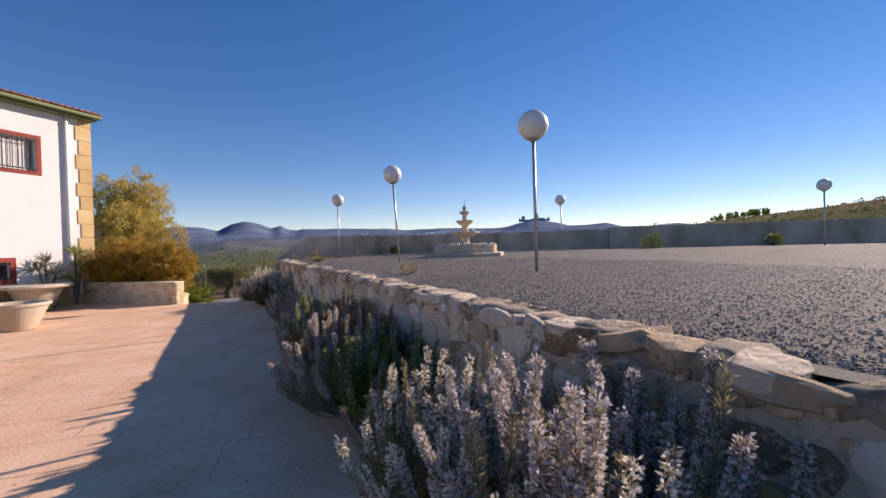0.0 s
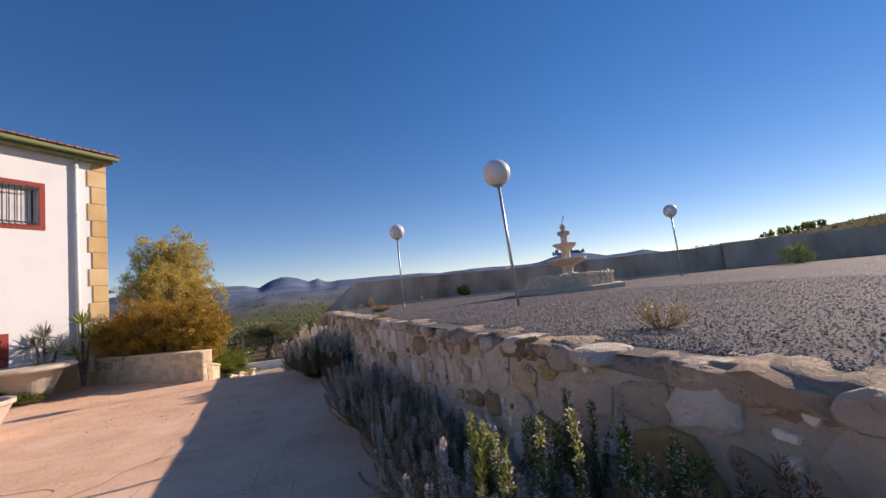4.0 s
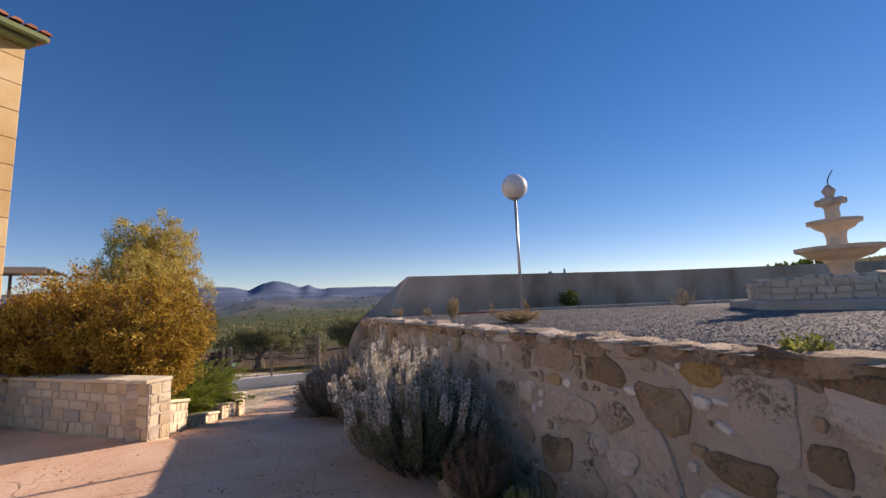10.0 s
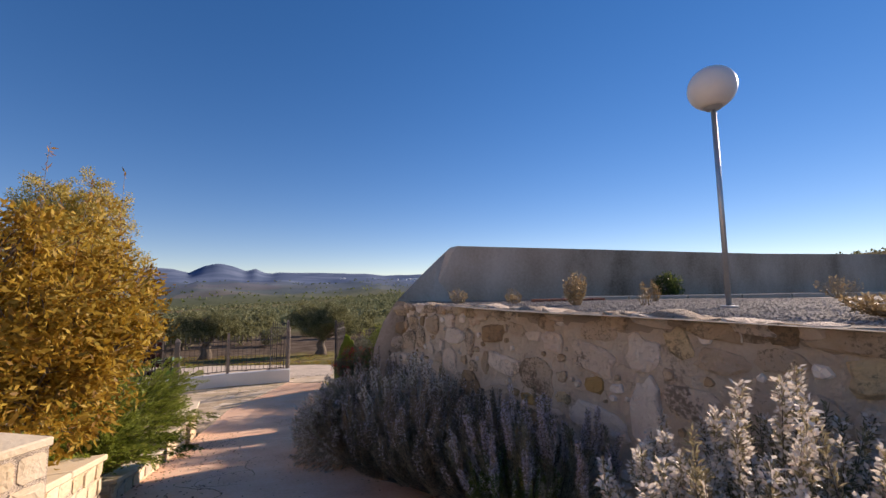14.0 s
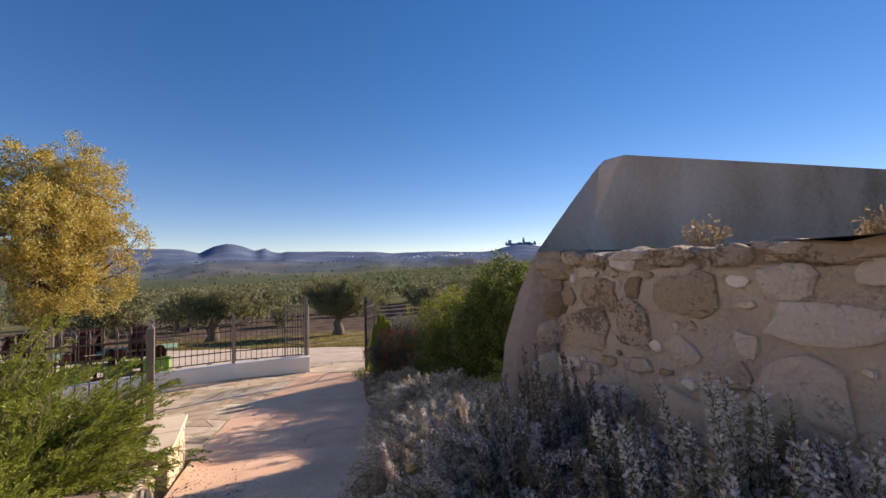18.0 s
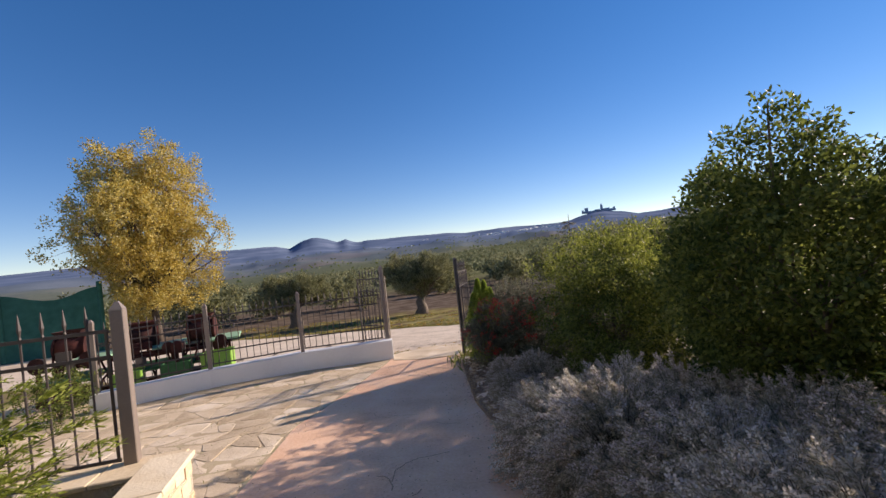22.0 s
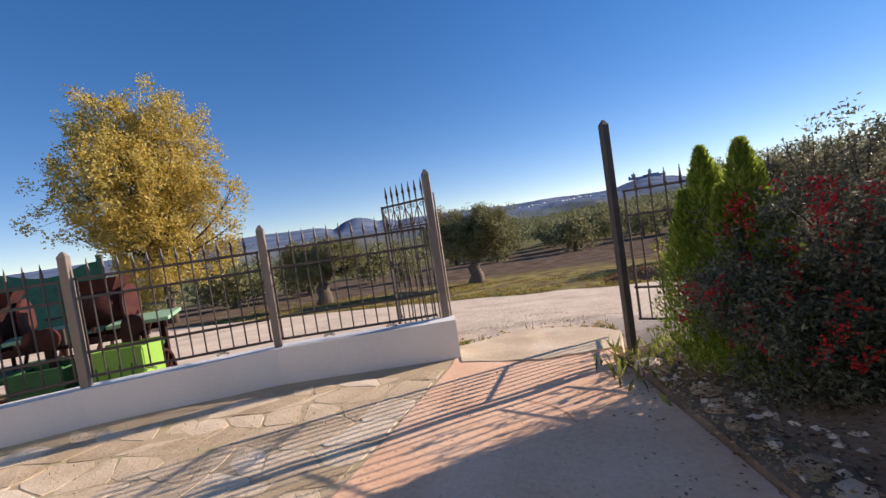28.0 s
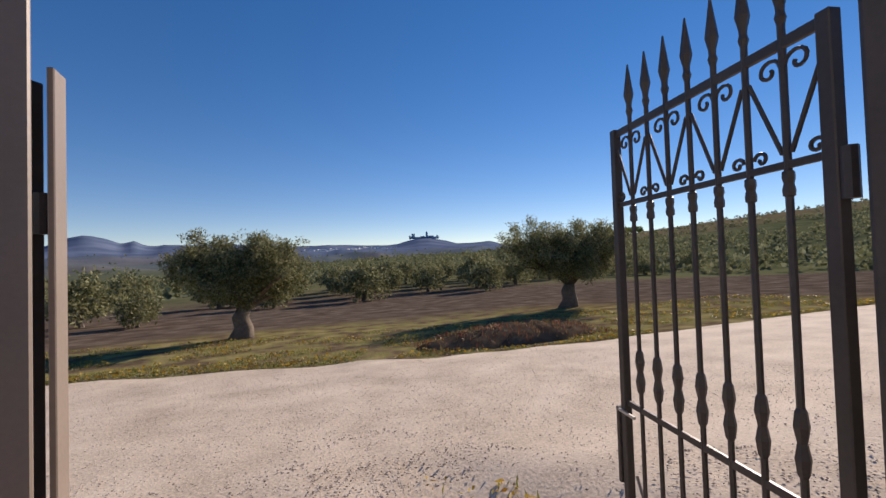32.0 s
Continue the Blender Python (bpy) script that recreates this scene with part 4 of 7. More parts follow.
def along(lines, g, count, lo, hi):
    """Random places on the lines between two shares of their length, with the way the line goes there."""
    L = np.array(lines)
    m = L.shape[1] - 1
    i = g.integers(0, len(lines), count)
    u = g.uniform(lo, hi, count) * m
    k = np.minimum(u.astype(int), m - 1)
    f = (u - k)[:, None]
    p = L[i, k] * (1 - f) + L[i, k + 1] * f
    return p, unit(L[i, k + 1] - L[i, k])


ROSEMARY = {}


def rosemary_kind(kind, seed, leaf, flower, blooms, height=0.8, radius=0.55, stems=95, needles=52000, label="", mound=False):
    """Upright brush-like shoots thick with needles, flowers near their tips; a mound has shoots that lean out and hang."""
    g = rng(seed)
    t = thing("rosemary_bush", (0, 0, -50), label, "rosemary", "rosemary bushes in the bed")
    lines = shrub_lines(g, stems, height, radius)
    if mound:
        lines = []
        for k in range(stems):
            v = unit(g.normal(size=(1, 3)))[0]
            v[2] = abs(v[2]) ** 0.8
            tip = v * np.array((radius, radius, height)) * g.uniform(0.86, 1.06)
            hang = 0.1 * height * g.uniform(-0.4, 1)
            lines.append([np.array((tip[0] * u, tip[1] * u, tip[2] * (1 - (1 - u) ** 1.7) - hang * max(0.0, u - 0.6) ** 2 * 6)) for u in np.linspace(0, 1, 7)])
    stems_mesh("stem", lines, [0.004] * len(lines), M["bark"], t, 3)
    p, d = along(lines, g, needles, 0.42 if mound else 0.22, 1.02)
    side = unit(g.normal(size=p.shape))
    leaf_mesh("foliage", p + side * 0.004, d * 0.75 + side * 0.75, 0.03 if mound else 0.024, 0.0075 if mound else 0.0052, leaf, seed, t)
    if mound:
        low = [l for l in lines if l[-1][2] < 0.45 * height]
        q, e = along(low, g, 7000, 0.5, 0.98)
        side = unit(g.normal(size=q.shape))
        leaf_mesh("dry_skirt", q + side * 0.012, e * 0.5 + side * 0.4 - np.array((0, 0, 0.6)), 0.045, 0.004, M["straw"], seed + 2, t, "dry straw-coloured hanging shoots")
    if blooms:
        pick = [l for l in lines if g.uniform() < (0.8 if kind == "cream" else 0.55)]
        p, d = along(pick, g, blooms, 0.82 if kind == "cream" else (0.8 if mound else 0.72), 1.03)
        side = unit(g.normal(size=p.shape))
        leaf_mesh("blossom", p + side * 0.012, d * 0.3 + side + unit(g.normal(size=p.shape)) * 0.6, 0.013 if mound else (0.018 if kind == "cream" else 0.0125), 0.011 if mound or kind == "cream" else 0.0075, flower, seed + 1, t)
    ROSEMARY[kind] = t
    return t


rosemary_kind("lilac", 11, M["rosemary"], M["lilac"], 27000, label="dense rosemary bush with many pale lilac flowers")
rosemary_kind("cream", 12, M["paleneedle"], M["cream"], 12000, 0.85, 0.52, 120, 44000, label="rosemary bush with whitish flower spikes")
rosemary_kind("dark", 13, M["rosemary"], M["lilac"], 9000, 0.75, 0.6, 105, 56000, label="dark grey-green rosemary bush with few flowers")
rosemary_kind("dusk", 18, M["duskneedle"], M["lilac"], 6000, 0.78, 0.58, 110, 56000, label="dark brownish rosemary bush with a few lilac flowers")
rosemary_kind("dry", 14, M["rosedry"], M["cream"], 0, 0.7, 0.5, 95, 48000, label="rosemary bush with dry brownish stems")
rosemary_kind("lime", 15, M["lime"], M["cream"], 4000, 0.8, 0.5, 95, 50000, label="fresh yellow-green rosemary bush with some flowers")
rosemary_kind("grey", 16, M["frost"], M["paleflower"], 13000, 0.85, 0.66, 420, 30000, "rounded grey rosemary bush with frosted hanging shoots", True)
rosemary_kind("silver", 17, M["frost"], M["silver"], 15000, 0.85, 0.66, 420, 30000, "rounded silvery rosemary bush with pale flowers", True)

used = set()


def plant_rosemary(kind, x, y, s, z=None, turn=None, sz=1.0):
    src = ROSEMARY[kind]
    zz = level(y) + 0.03 if z is None else z
    tr = random.uniform(0, 360) if turn is None else turn
    m = pose(x, y, zz, random.uniform(-6, 6), random.uniform(-6, 6), tr)
    if kind in used:
        ob = copy_thing(src, m)
    else:
        used.add(kind)
        ob = src
        ob.matrix_basis = m
    ob.scale = (s, s, s * sz)
    return ob


BED = [("cream", -6.6, 0.3, 0.9), ("dark", -5.7, 0.3, 0.8), ("dark", -5.1, 0.45, 0.7), ("cream", -4.6, 0.62, 1.0), ("lilac", -4.3, 0.32, 1.3), ("lilac", -3.95, 0.3, 1.2), ("cream", -3.5, 0.55, 1.0), ("lime", -3.1, 0.55, 0.6),
       ("lime", -2.15, 0.38, 1.05), ("lilac", -1.75, 0.58, 1.08), ("dry", -1.5, 0.3, 1.15), ("dry", -1.0, 0.32, 1.2), ("dry", -0.72, 0.4, 1.05), ("lime", -0.3, 0.4, 1.2), ("lilac", -0.1, 0.62, 0.95), ("lime", 0.15, 0.6, 0.6),
       ("dark", 0.95, 0.45, 0.8), ("lilac", 1.5, 0.5, 0.75), ("dark", 2.1, 0.42, 0.8), ("lilac", 2.9, 0.5, 0.85), ("dark", 3.5, 0.45, 0.8), ("lilac", 4.2, 0.5, 0.8), ("lime", 4.75, 0.5, 0.5), ("dry", 5.3, 0.35, 0.5), ("lime", 5.9, 0.45, 0.4), ("dry", 6.5, 0.45, 0.6),
       ("cream", 7.75, 0.72, 1.2), ("cream", 7.1, 0.7, 1.15), ("dusk", 8.1, 0.5, 0.75), ("cream", 7.4, 0.85, 1.12), ("lilac", 9.25, 0.5, 1.0), ("dusk", 9.6, 0.62, 0.95), ("lime", 9.1, 0.75, 0.6),
       ("dusk", 10.1, 0.68, 1.05), ("dusk", 10.6, 0.75, 1.05), ("dusk", 10.3, 0.35, 1.0), ("cream", 10.95, 0.42, 1.05), ("dusk", 11.4, 0.8, 1.1), ("cream", 11.3, 0.36, 1.25), ("grey", 12.0, 0.75, 1.15), ("lilac", 12.1, 0.32, 1.3), ("lilac", 12.7, 0.5, 1.2), ("dark", 12.9, 0.8, 0.85), ("grey", 13.3, 0.6, 1.05)]
for kind, y, off, s in BED:
    plant_rosemary(kind, wall_x(y) - off, y, s)
plant_rosemary("dusk", wall_x(12.15) - 0.4, 12.15, 0.95, sz=1.6)
# clipped grey mass beside the drive
for y in steps(13.4, 19.4, 0.42):
    x0 = curve_at(RIGHT, y)
    for off, s in ((0.42, 1.05), (1.05, 1.15), (1.65, 1.1)):
        if y > 17.3 and off > 0.5 or y > 18.5:
            continue
        fall = 0.72 if y > 17.3 else 0.95
        plant_rosemary(random.choice(("grey", "silver", "grey")), x0 + off + random.uniform(-0.12, 0.12), y + random.uniform(-0.15, 0.15), s * fall * random.uniform(0.9, 1.1), level(y) + 0.05)
for x, y, s in ((0.75, 19.45, 0.72), (0.38, 19.9, 0.55), (0.85, 19.95, 0.55), (0.3, 19.2, 0.5), (1.25, 19.3, 0.6)):
    plant_rosemary("grey", x, y, s, level(y) + 0.1)


def clumped(g, centre, radii, clumps, per, spread, shell=0.5, keep=None, rough=0.25):
    """Leaf places in clumps that fill an uneven egg, denser towards the outside."""
    d = unit(g.normal(size=(clumps, 3)))
    r = g.uniform(shell ** 3, 1, clumps) ** (1 / 3)
    lump = np.array([1 + rough * noise.noise(Vector(v * 1.7 + np.array(centre) * 0.37)) * 1.6 for v in d])
    c = d * (r * lump)[:, None] * np.array(radii)
    if keep is not None:
        c = c[keep(c)]
    base = np.repeat(c, per, axis=0) + unit(g.normal(size=(len(c) * per, 3))) * g.uniform(0, 1, (len(c) * per, 1)) ** 0.5 * spread * 1.5
    out = np.repeat(unit(c / np.array(radii) ** 2), per, axis=0)
    return c + np.array(centre), base + np.array(centre), out


def branches(g, root, tips, bend=0.2, segs=5):
    lines = []
    root = np.array(root, float)
    for t in tips:
        pts = []
        w = g.normal(size=3) * bend * np.linalg.norm(t - root) * 0.3
        for k in range(segs + 1):
            u = k / segs
            p = root + (t - root) * u + w * math.sin(math.pi * u)
            p[2] = root[2] + (t[2] - root[2]) * (u ** 0.8)
            pts.append(p)
        lines.append(pts)
    return lines


def tree(name, at, label, category, seed, crown_at, radii, clumps, per, spread, leaf, size, trunk_r, trunk_h, mat, droop=0.0, group="", shell=0.45, limbs=14, rough=0.3, lean=(0, 0), up=0.0, turn=0.0, lobes=((0, 0, 0, 1.0),)):
    g = rng(seed)
    t = thing(name, at, label, category, group, turn)
    made = [clumped(g, np.array(crown_at) + np.array(l[:3]) * np.array(radii), np.array(radii) * l[3], int(clumps * l[3] ** 2), per, spread, shell, rough=rough) for l in lobes]
    c, base, out = (np.concatenate([m[k] for m in made]) for k in range(3))
    way = out * 0.5 + unit(g.normal(size=base.shape)) * 0.9 + np.array((0, 0, up - droop))
    leaf_mesh("crown", base, way, size[0], size[1], mat, seed, t)
    fork = np.array((lean[0], lean[1], trunk_h))
    if trunk_r:
        tp = [(0, 0, -0.15), (lean[0] * 0.2 + trunk_r * 0.3, lean[1] * 0.2, trunk_h * 0.35), (lean[0] * 0.7 - trunk_r * 0.3, lean[1] * 0.7, trunk_h * 0.7), tuple(fork)]
        bm = tube(tp, [trunk_r * 1.5, trunk_r * 1.05, trunk_r * 0.95, trunk_r * 0.75], 10)
        for v in bm.verts:
            k = 1 + 0.22 * noise.noise(Vector(v.co * 6) + Vector(at))
            v.co.x, v.co.y = v.co.x * k, v.co.y * k
        part("trunk", bm, M["bark"], t, smooth=True)
    pick = c[g.permutation(len(c))[:limbs]]
    lines = branches(g, fork * 0.97, pick)
    stems_mesh("limb", lines, [max(trunk_r * 0.42, 0.006)] * len(lines), M["bark"], t, 5)
    twig = c[g.permutation(len(c))[: min(len(c), 4 * limbs)]]
    src = np.array([l[3] for l in lines])
    tw = [branches(g, src[np.argmin(np.linalg.norm(src - v, axis=1))], [v], segs=3)[0] for v in twig]
    stems_mesh("twig", tw, [max(trunk_r * 0.13, 0.004)] * len(tw), M["bark"], t, 3)["kind"] = "stuff"
    return t


# shrubs of the planter and the hedge
tree("golden_shrub", (-2.7, 10.35, 1.1), "large autumn shrub with golden and amber leaves in the stone planter", "shrub", 31, (0, 0, 0.85), (1.75, 0.95, 0.85), 640, 42, 0.09, None, (0.07, 0.024), 0.05, 0.15, M["gold"], limbs=40, shell=0.3)
tree("amber_shrub", (-3.6, 10.75, 1.1), "autumn shrub with brownish amber leaves by the building corner", "shrub", 32, (0, 0, 0.8), (1.35, 0.8, 0.8), 440, 40, 0.09, None, (0.065, 0.022), 0.04, 0.15, M["amber"], limbs=30, shell=0.3)
tree("golden_shrub", (-1.6, 10.1, 1.1), "bright golden shrub leaning over the planter corner", "shrub", 33, (0, 0, 0.5), (0.8, 0.7, 0.6), 260, 40, 0.08, None, (0.07, 0.024), 0.03, 0.1, M["gold"], limbs=20, shell=0.2)
shoots = thing("bare_shoots", (-2.7, 10.4, 1.6), "tall thin shoots with few leaves above the golden shrub", "shoots")
g = rng(34)
ls = []
for k in range(16):
    x, y = g.uniform(-1.5, 1.3), g.uniform(-0.5, 0.5)
    h = g.uniform(1.2, 1.75)
    ls.append([np.array((x + 0.12 * u * u * math.sin(k), y, h * u)) for u in np.linspace(0, 1, 7)])
stems_mesh("shoot", ls, [0.006] * len(ls), M["bark"], shoots, 3)["kind"] = "stuff"
p, d = along(ls, g, 500, 0.3, 1.0)
leaf_mesh("leaves", p, d * 0.4 + unit(g.normal(size=p.shape)), 0.055, 0.015, M["amber"], 35, shoots)


def juniper(at, s, seed, mat, label, height=0.7, radius=0.8, count=170, lean=(0.0, 0.0)):
    g = rng(seed)
    t = thing("juniper", at, label, "juniper", "junipers beside the drive")
    lines, sprays = [], []
    for k in range(count // 2):
        a, e, r = g.uniform(0, 2 * math.pi), g.uniform(0.2, 1.25), g.uniform(0.62, 1.06)
        tip = np.array((math.cos(a) * radius * math.cos(e), math.sin(a) * radius * math.cos(e), height * math.sin(e))) * r * 1.1
        tip = tip + np.array((lean[0], lean[1], 0)) * r
        side = unit(np.cross(tip, (0, 0, 1.0))[None])[0]
        line = [tip * u + np.array((0, 0, 0.16 * height)) * math.sin(math.pi * u) + side * 0.05 * math.sin(3 * u + k) for u in np.linspace(0, 1, 7)]
        lines.append(line)
        for j in range(24):
            u = g.uniform(0.18, 1.0) * 6
            i = min(int(u), 5)
            root = line[i] + (line[i + 1] - line[i]) * (u - i)
            way = line[i + 1] - line[i]
            way = way / np.linalg.norm(way) + side * g.choice((-1, 1)) * g.uniform(0.3, 0.75) + np.array((0, 0, g.uniform(-0.1, 0.45)))
            length = g.uniform(0.1, 0.2) * (1.25 - 0.09 * u)
            sprays.append([root + way * length * v + np.array((0, 0, -0.25 * length * v * v)) for v in np.linspace(0, 1, 4)])
    stems_mesh("stem", lines, [0.009] * len(lines), M["bark"], t, 3)
    p, d = along(sprays, g, 44000, 0.0, 1.0)
    around = unit(g.normal(size=p.shape))
    leaf_mesh("foliage", p + around * 0.006, d + around * 0.45, 0.036, 0.0095, mat, seed, t)
    t.scale = (s, s, s)
    return t


juniper((-1.72, 10.95, 0.35), 0.95, 41, M["juniper"], "dark spreading juniper hanging over the low stone wall")
juniper((-2.55, 12.9, -0.1), 0.8, 42, M["juniper"], "bright green spreading juniper beside the drive")
juniper((-3.15, 14.5, -0.34), 1.0, 43, M["juniper"], "bright green spreading juniper beside the drive", 1.2, 0.9, 190, (0.36, 0.12))
juniper((-2.85, 13.8, -0.3), 1.0, 44, M["juniper"], "bright green spreading juniper beside the drive", 0.95, 0.9, 180, (0.3, 0.25))
juniper((-4.2, 15.1, -0.45), 1.0, 48, M["juniper"], "tall green juniper in front of the side railing", 1.75, 1.05, 220, (0.2, 0.1))
juniper((-3.9, 15.75, -0.6), 0.8, 45, M["juniper"], "bright green spreading juniper by the railing", 0.6)
juniper((-4.3, 10.7, 0.95), 0.6, 46, M["juniper"], "small dark juniper at the foot of the building corner")
juniper((2.25, 14.25, -0.2), 1.2, 49, M["juniper"], "feathery green juniper behind the rosemary", 1.15, 0.75, 240, (-0.1, 0.1))
juniper((3.0, 14.95, -0.35), 1.2, 47, M["juniper"], "feathery green juniper behind the rosemary", 1.1, 0.95, 240, (-0.2, 0.0))

tree("laurel_bush", (2.02, 16.15, -0.6), "tall rounded dark green laurel bush", "bush", 51, (0, 0, 1.46), (0.76, 0.82, 1.02), 1000, 48, 0.08, None, (0.044, 0.022), 0.06, 0.6, M["hedge"], shell=0.35, limbs=24, rough=0.15)
tree("green_bush", (1.95, 19.15, -0.95), "broad green bush with bright yellow-green shoots", "bush", 52, (0, 0, 0.95), (0.95, 1.15, 0.95), 820, 44, 0.075, None, (0.043, 0.02), 0.05, 0.35, M["hedge"], shell=0.35, limbs=24, up=0.2)
# second crown in the brighter leaf paints the sunlit top of the bush
tree("green_bush", (1.95, 19.15, 0.0), "yellow-green shoots, brightened for the sunlit top of the bush", "bush", 53, (0, 0, 0.75), (1.0, 1.05, 0.6), 420, 36, 0.075, None, (0.042, 0.019), 0.02, 0.2, M["brighthedge"], shell=0.5, limbs=12, up=0.5)
tree("pyracantha_bush", (0.82, 21.2, -0.9), "dense greyish pyracantha bush hung with red berries", "bush", 54, (0, 0, 0.78), (0.7, 0.7, 0.62), 640, 40, 0.06, None, (0.032, 0.014), 0.04, 0.3, M["pyra"], shell=0.4, limbs=24)
tree("pyracantha_bush", (1.55, 20.7, -0.85), "pyracantha bush with arching leafy shoots", "bush", 55, (0, 0, 0.72), (0.85, 0.8, 0.68), 640, 40, 0.07, None, (0.034, 0.014), 0.03, 0.3, M["pyra"], shell=0.4, limbs=30)
tree("green_bush", (3.0, 18.2, -0.8), "broad dense green bush behind the hedge", "bush", 58, (0, 0, 0.95), (1.1, 1.1, 1.0), 760, 44, 0.08, None, (0.046, 0.021), 0.05, 0.35, M["brighthedge"], shell=0.35, limbs=24, up=0.2)
tree("green_bush", (3.6, 16.9, -0.7), "low spreading green bush behind the laurel", "bush", 59, (0, 0, 0.5), (1.1, 1.1, 0.55), 460, 40, 0.085, None, (0.06, 0.028), 0.05, 0.35, M["brighthedge"], shell=0.35, limbs=24, up=0.2)
tree("pyracantha_bush", (2.5, 20.1, -0.9), "pyracantha bush with dark arching shoots", "bush", 60, (0, 0, 0.72), (0.9, 0.85, 0.75), 560, 38, 0.07, None, (0.036, 0.015), 0.03, 0.3, M["pyra"], shell=0.4, limbs=30)
tree("pyracantha_bush", (1.15, 20.9, -1.0), "low dense pyracantha growth at the foot of the hedge", "bush", 155, (0, 0, 0.42), (0.75, 0.6, 0.5), 420, 44, 0.07, None, (0.034, 0.014), 0.03, 0.2, M["pyra"], shell=0.3, limbs=20)
tree("pyracantha_bush", (2.05, 20.4, -1.0), "low dense pyracantha growth at the foot of the hedge", "bush", 156, (0, 0, 0.45), (0.8, 0.6, 0.5), 420, 44, 0.07, None, (0.034, 0.014), 0.03, 0.2, M["pyra"], shell=0.3, limbs=20)
tree("pyracantha_bush", (0.38, 20.88, -1.05), "low dense pyracantha growth at the foot of the hedge", "bush", 157, (0, 0, 0.45), (0.4, 0.4, 0.52), 360, 44, 0.06, None, (0.034, 0.014), 0.03, 0.2, M["pyra"], shell=0.3, limbs=20)
tree("photinia_tree", (3.15, 15.2, -0.9), "slender photinia with dark reddish leaves", "tree", 56, (0.2, 0, 2.5), (0.68, 0.7, 0.72), 330, 24, 0.1, None, (0.058, 0.028), 0.04, 1.4, M["maroon"], shell=0.2, limbs=40, rough=0.6)

tree("pyracantha_bush", (0.22, 21.1, -1.05), "pyracantha branch arching over the thuja", "bush", 158, (-0.16, -0.08, 0.66), (0.3, 0.27, 0.22), 150, 30, 0.06, None, (0.032, 0.013), 0.02, 0.35, M["pyra"], shell=0.3, limbs=16)


def berries(at, radii, count, seed):
    """Bunches of berries on the sunny side of the pyracantha."""
    g = rng(seed)
    t = thing("berry_clusters", at, "clusters of bright red berries on the pyracantha", "berries")
    d = unit(g.normal(size=(count, 3)))
    d = d[(d[:, 2] > -0.45) & (d[:, 2] < 0.55)]
    ball = bmesh.new()
    bmesh.ops.create_icosphere(ball, subdivisions=1, radius=0.009)
    bv = np.array([v.co[:] for v in ball.verts])
    bf = np.array([[v.index for v in f.verts] for f in ball.faces])
    ball.free()
    verts, faces = [], []
    n = 0
    for v in d:
        c = v * np.array(radii) * g.uniform(0.9, 1.04)
        for _ in range(g.integers(9, 20)):
            q = c + g.normal(size=3) * 0.028
            verts.append(bv + q)
            faces.append(bf + n)
            n += len(bv)
    ob = link("berry_mass", np.concatenate(verts).tolist(), np.concatenate(faces).tolist(), M["berry"], t)
    ob["kind"] = "stuff"
    return t


berries((0.82, 21.2, -0.12), (0.72, 0.72, 0.62), 260, 57)
berries((1.55, 20.7, -0.13), (0.87, 0.82, 0.68), 150, 58)
berries((0.38, 20.88, -0.6), (0.42, 0.42, 0.52), 80, 59)
berries((0.06, 21.02, -0.42), (0.31, 0.28, 0.22), 45, 60)


def thuja(at, h, r, seed, label):
    g = rng(seed)
    t = thing("thuja", at, label, "thuja", "young thujas by the gate")
    n = 30000
    z = g.uniform(0.02, 1, n) ** 0.85
    a = g.uniform(0, 2 * math.pi, n)
    tip = g.integers(0, 4, n)
    tx, ty, th = np.array((0, 0.3, -0.28, 0.1))[tip] * r, np.array((0, 0.15, 0.2, -0.3))[tip] * r, np.array((1, 0.9, 0.82, 0.78))[tip]
    rr = 0.72 * r * np.minimum(1, (1 - z) * 1.5 + 0.01) ** 0.8 * np.sqrt(g.uniform(0.4, 1, n)) * (1 + 0.22 * np.sin(a * 4 + z * 12 + tip) + 0.12 * np.sin(a * 9 - z * 21))
    p = np.stack([np.cos(a) * rr + tx, np.sin(a) * rr + ty, z * h * th], 1)
    way = np.stack([np.cos(a) * 0.4, np.sin(a) * 0.4, np.ones(n)], 1) + g.normal(size=(n, 3)) * 0.28
    leaf_mesh("foliage", p, way, 0.045, 0.011, M["thuja"], seed, t)
    part("trunk", rod((0, 0, -0.1), (0, 0, h * 0.8), 0.03, 0.008, 6), M["bark"], t)
    return t


thuja((0.19, 21.5, -1.05), 1.6, 0.37, 61, "young bright green thuja beside the gate post")
thuja((0.28, 21.2, -1.0), 1.53, 0.36, 62, "taller young thuja between gate and pyracantha")

cedar = thing("cedar_sapling", (1.75, 20.25, -0.9), "thin blue-green cedar sapling above the hedge", "sapling")
g = rng(63)
part("trunk", rod((0, 0, 0), (0.02, 0, 2.5), 0.025, 0.004, 6), M["bark"], cedar)
ls, sub_ls = [], []
for k in range(44):
    z = 0.9 + 1.5 * k / 44
    a = k * 2.4
    l = 1.0 * (1 - k / 47) * g.uniform(0.75, 1.1)
    ls.append([np.array((math.cos(a) * l * u, math.sin(a) * l * u, z + l * (0.32 * u - 0.22 * u * u))) for u in np.linspace(0, 1, 5)])
    for j in range(int(4 + 9 * l)):
        u = g.uniform(0.25, 0.95)
        o = np.array((math.cos(a) * l * u, math.sin(a) * l * u, z + l * (0.32 * u - 0.22 * u * u)))
        w = a + g.choice((-1, 1)) * g.uniform(0.6, 1.2)
        q = 0.24 * l * (1.15 - u) + 0.05
        sub_ls.append([o + np.array((math.cos(w) * q * v, math.sin(w) * q * v, 0.03 * v - 0.05 * v * v)) for v in np.linspace(0, 1, 5)])
stems_mesh("branch", ls, [0.008] * len(ls), M["bark"], cedar, 3)
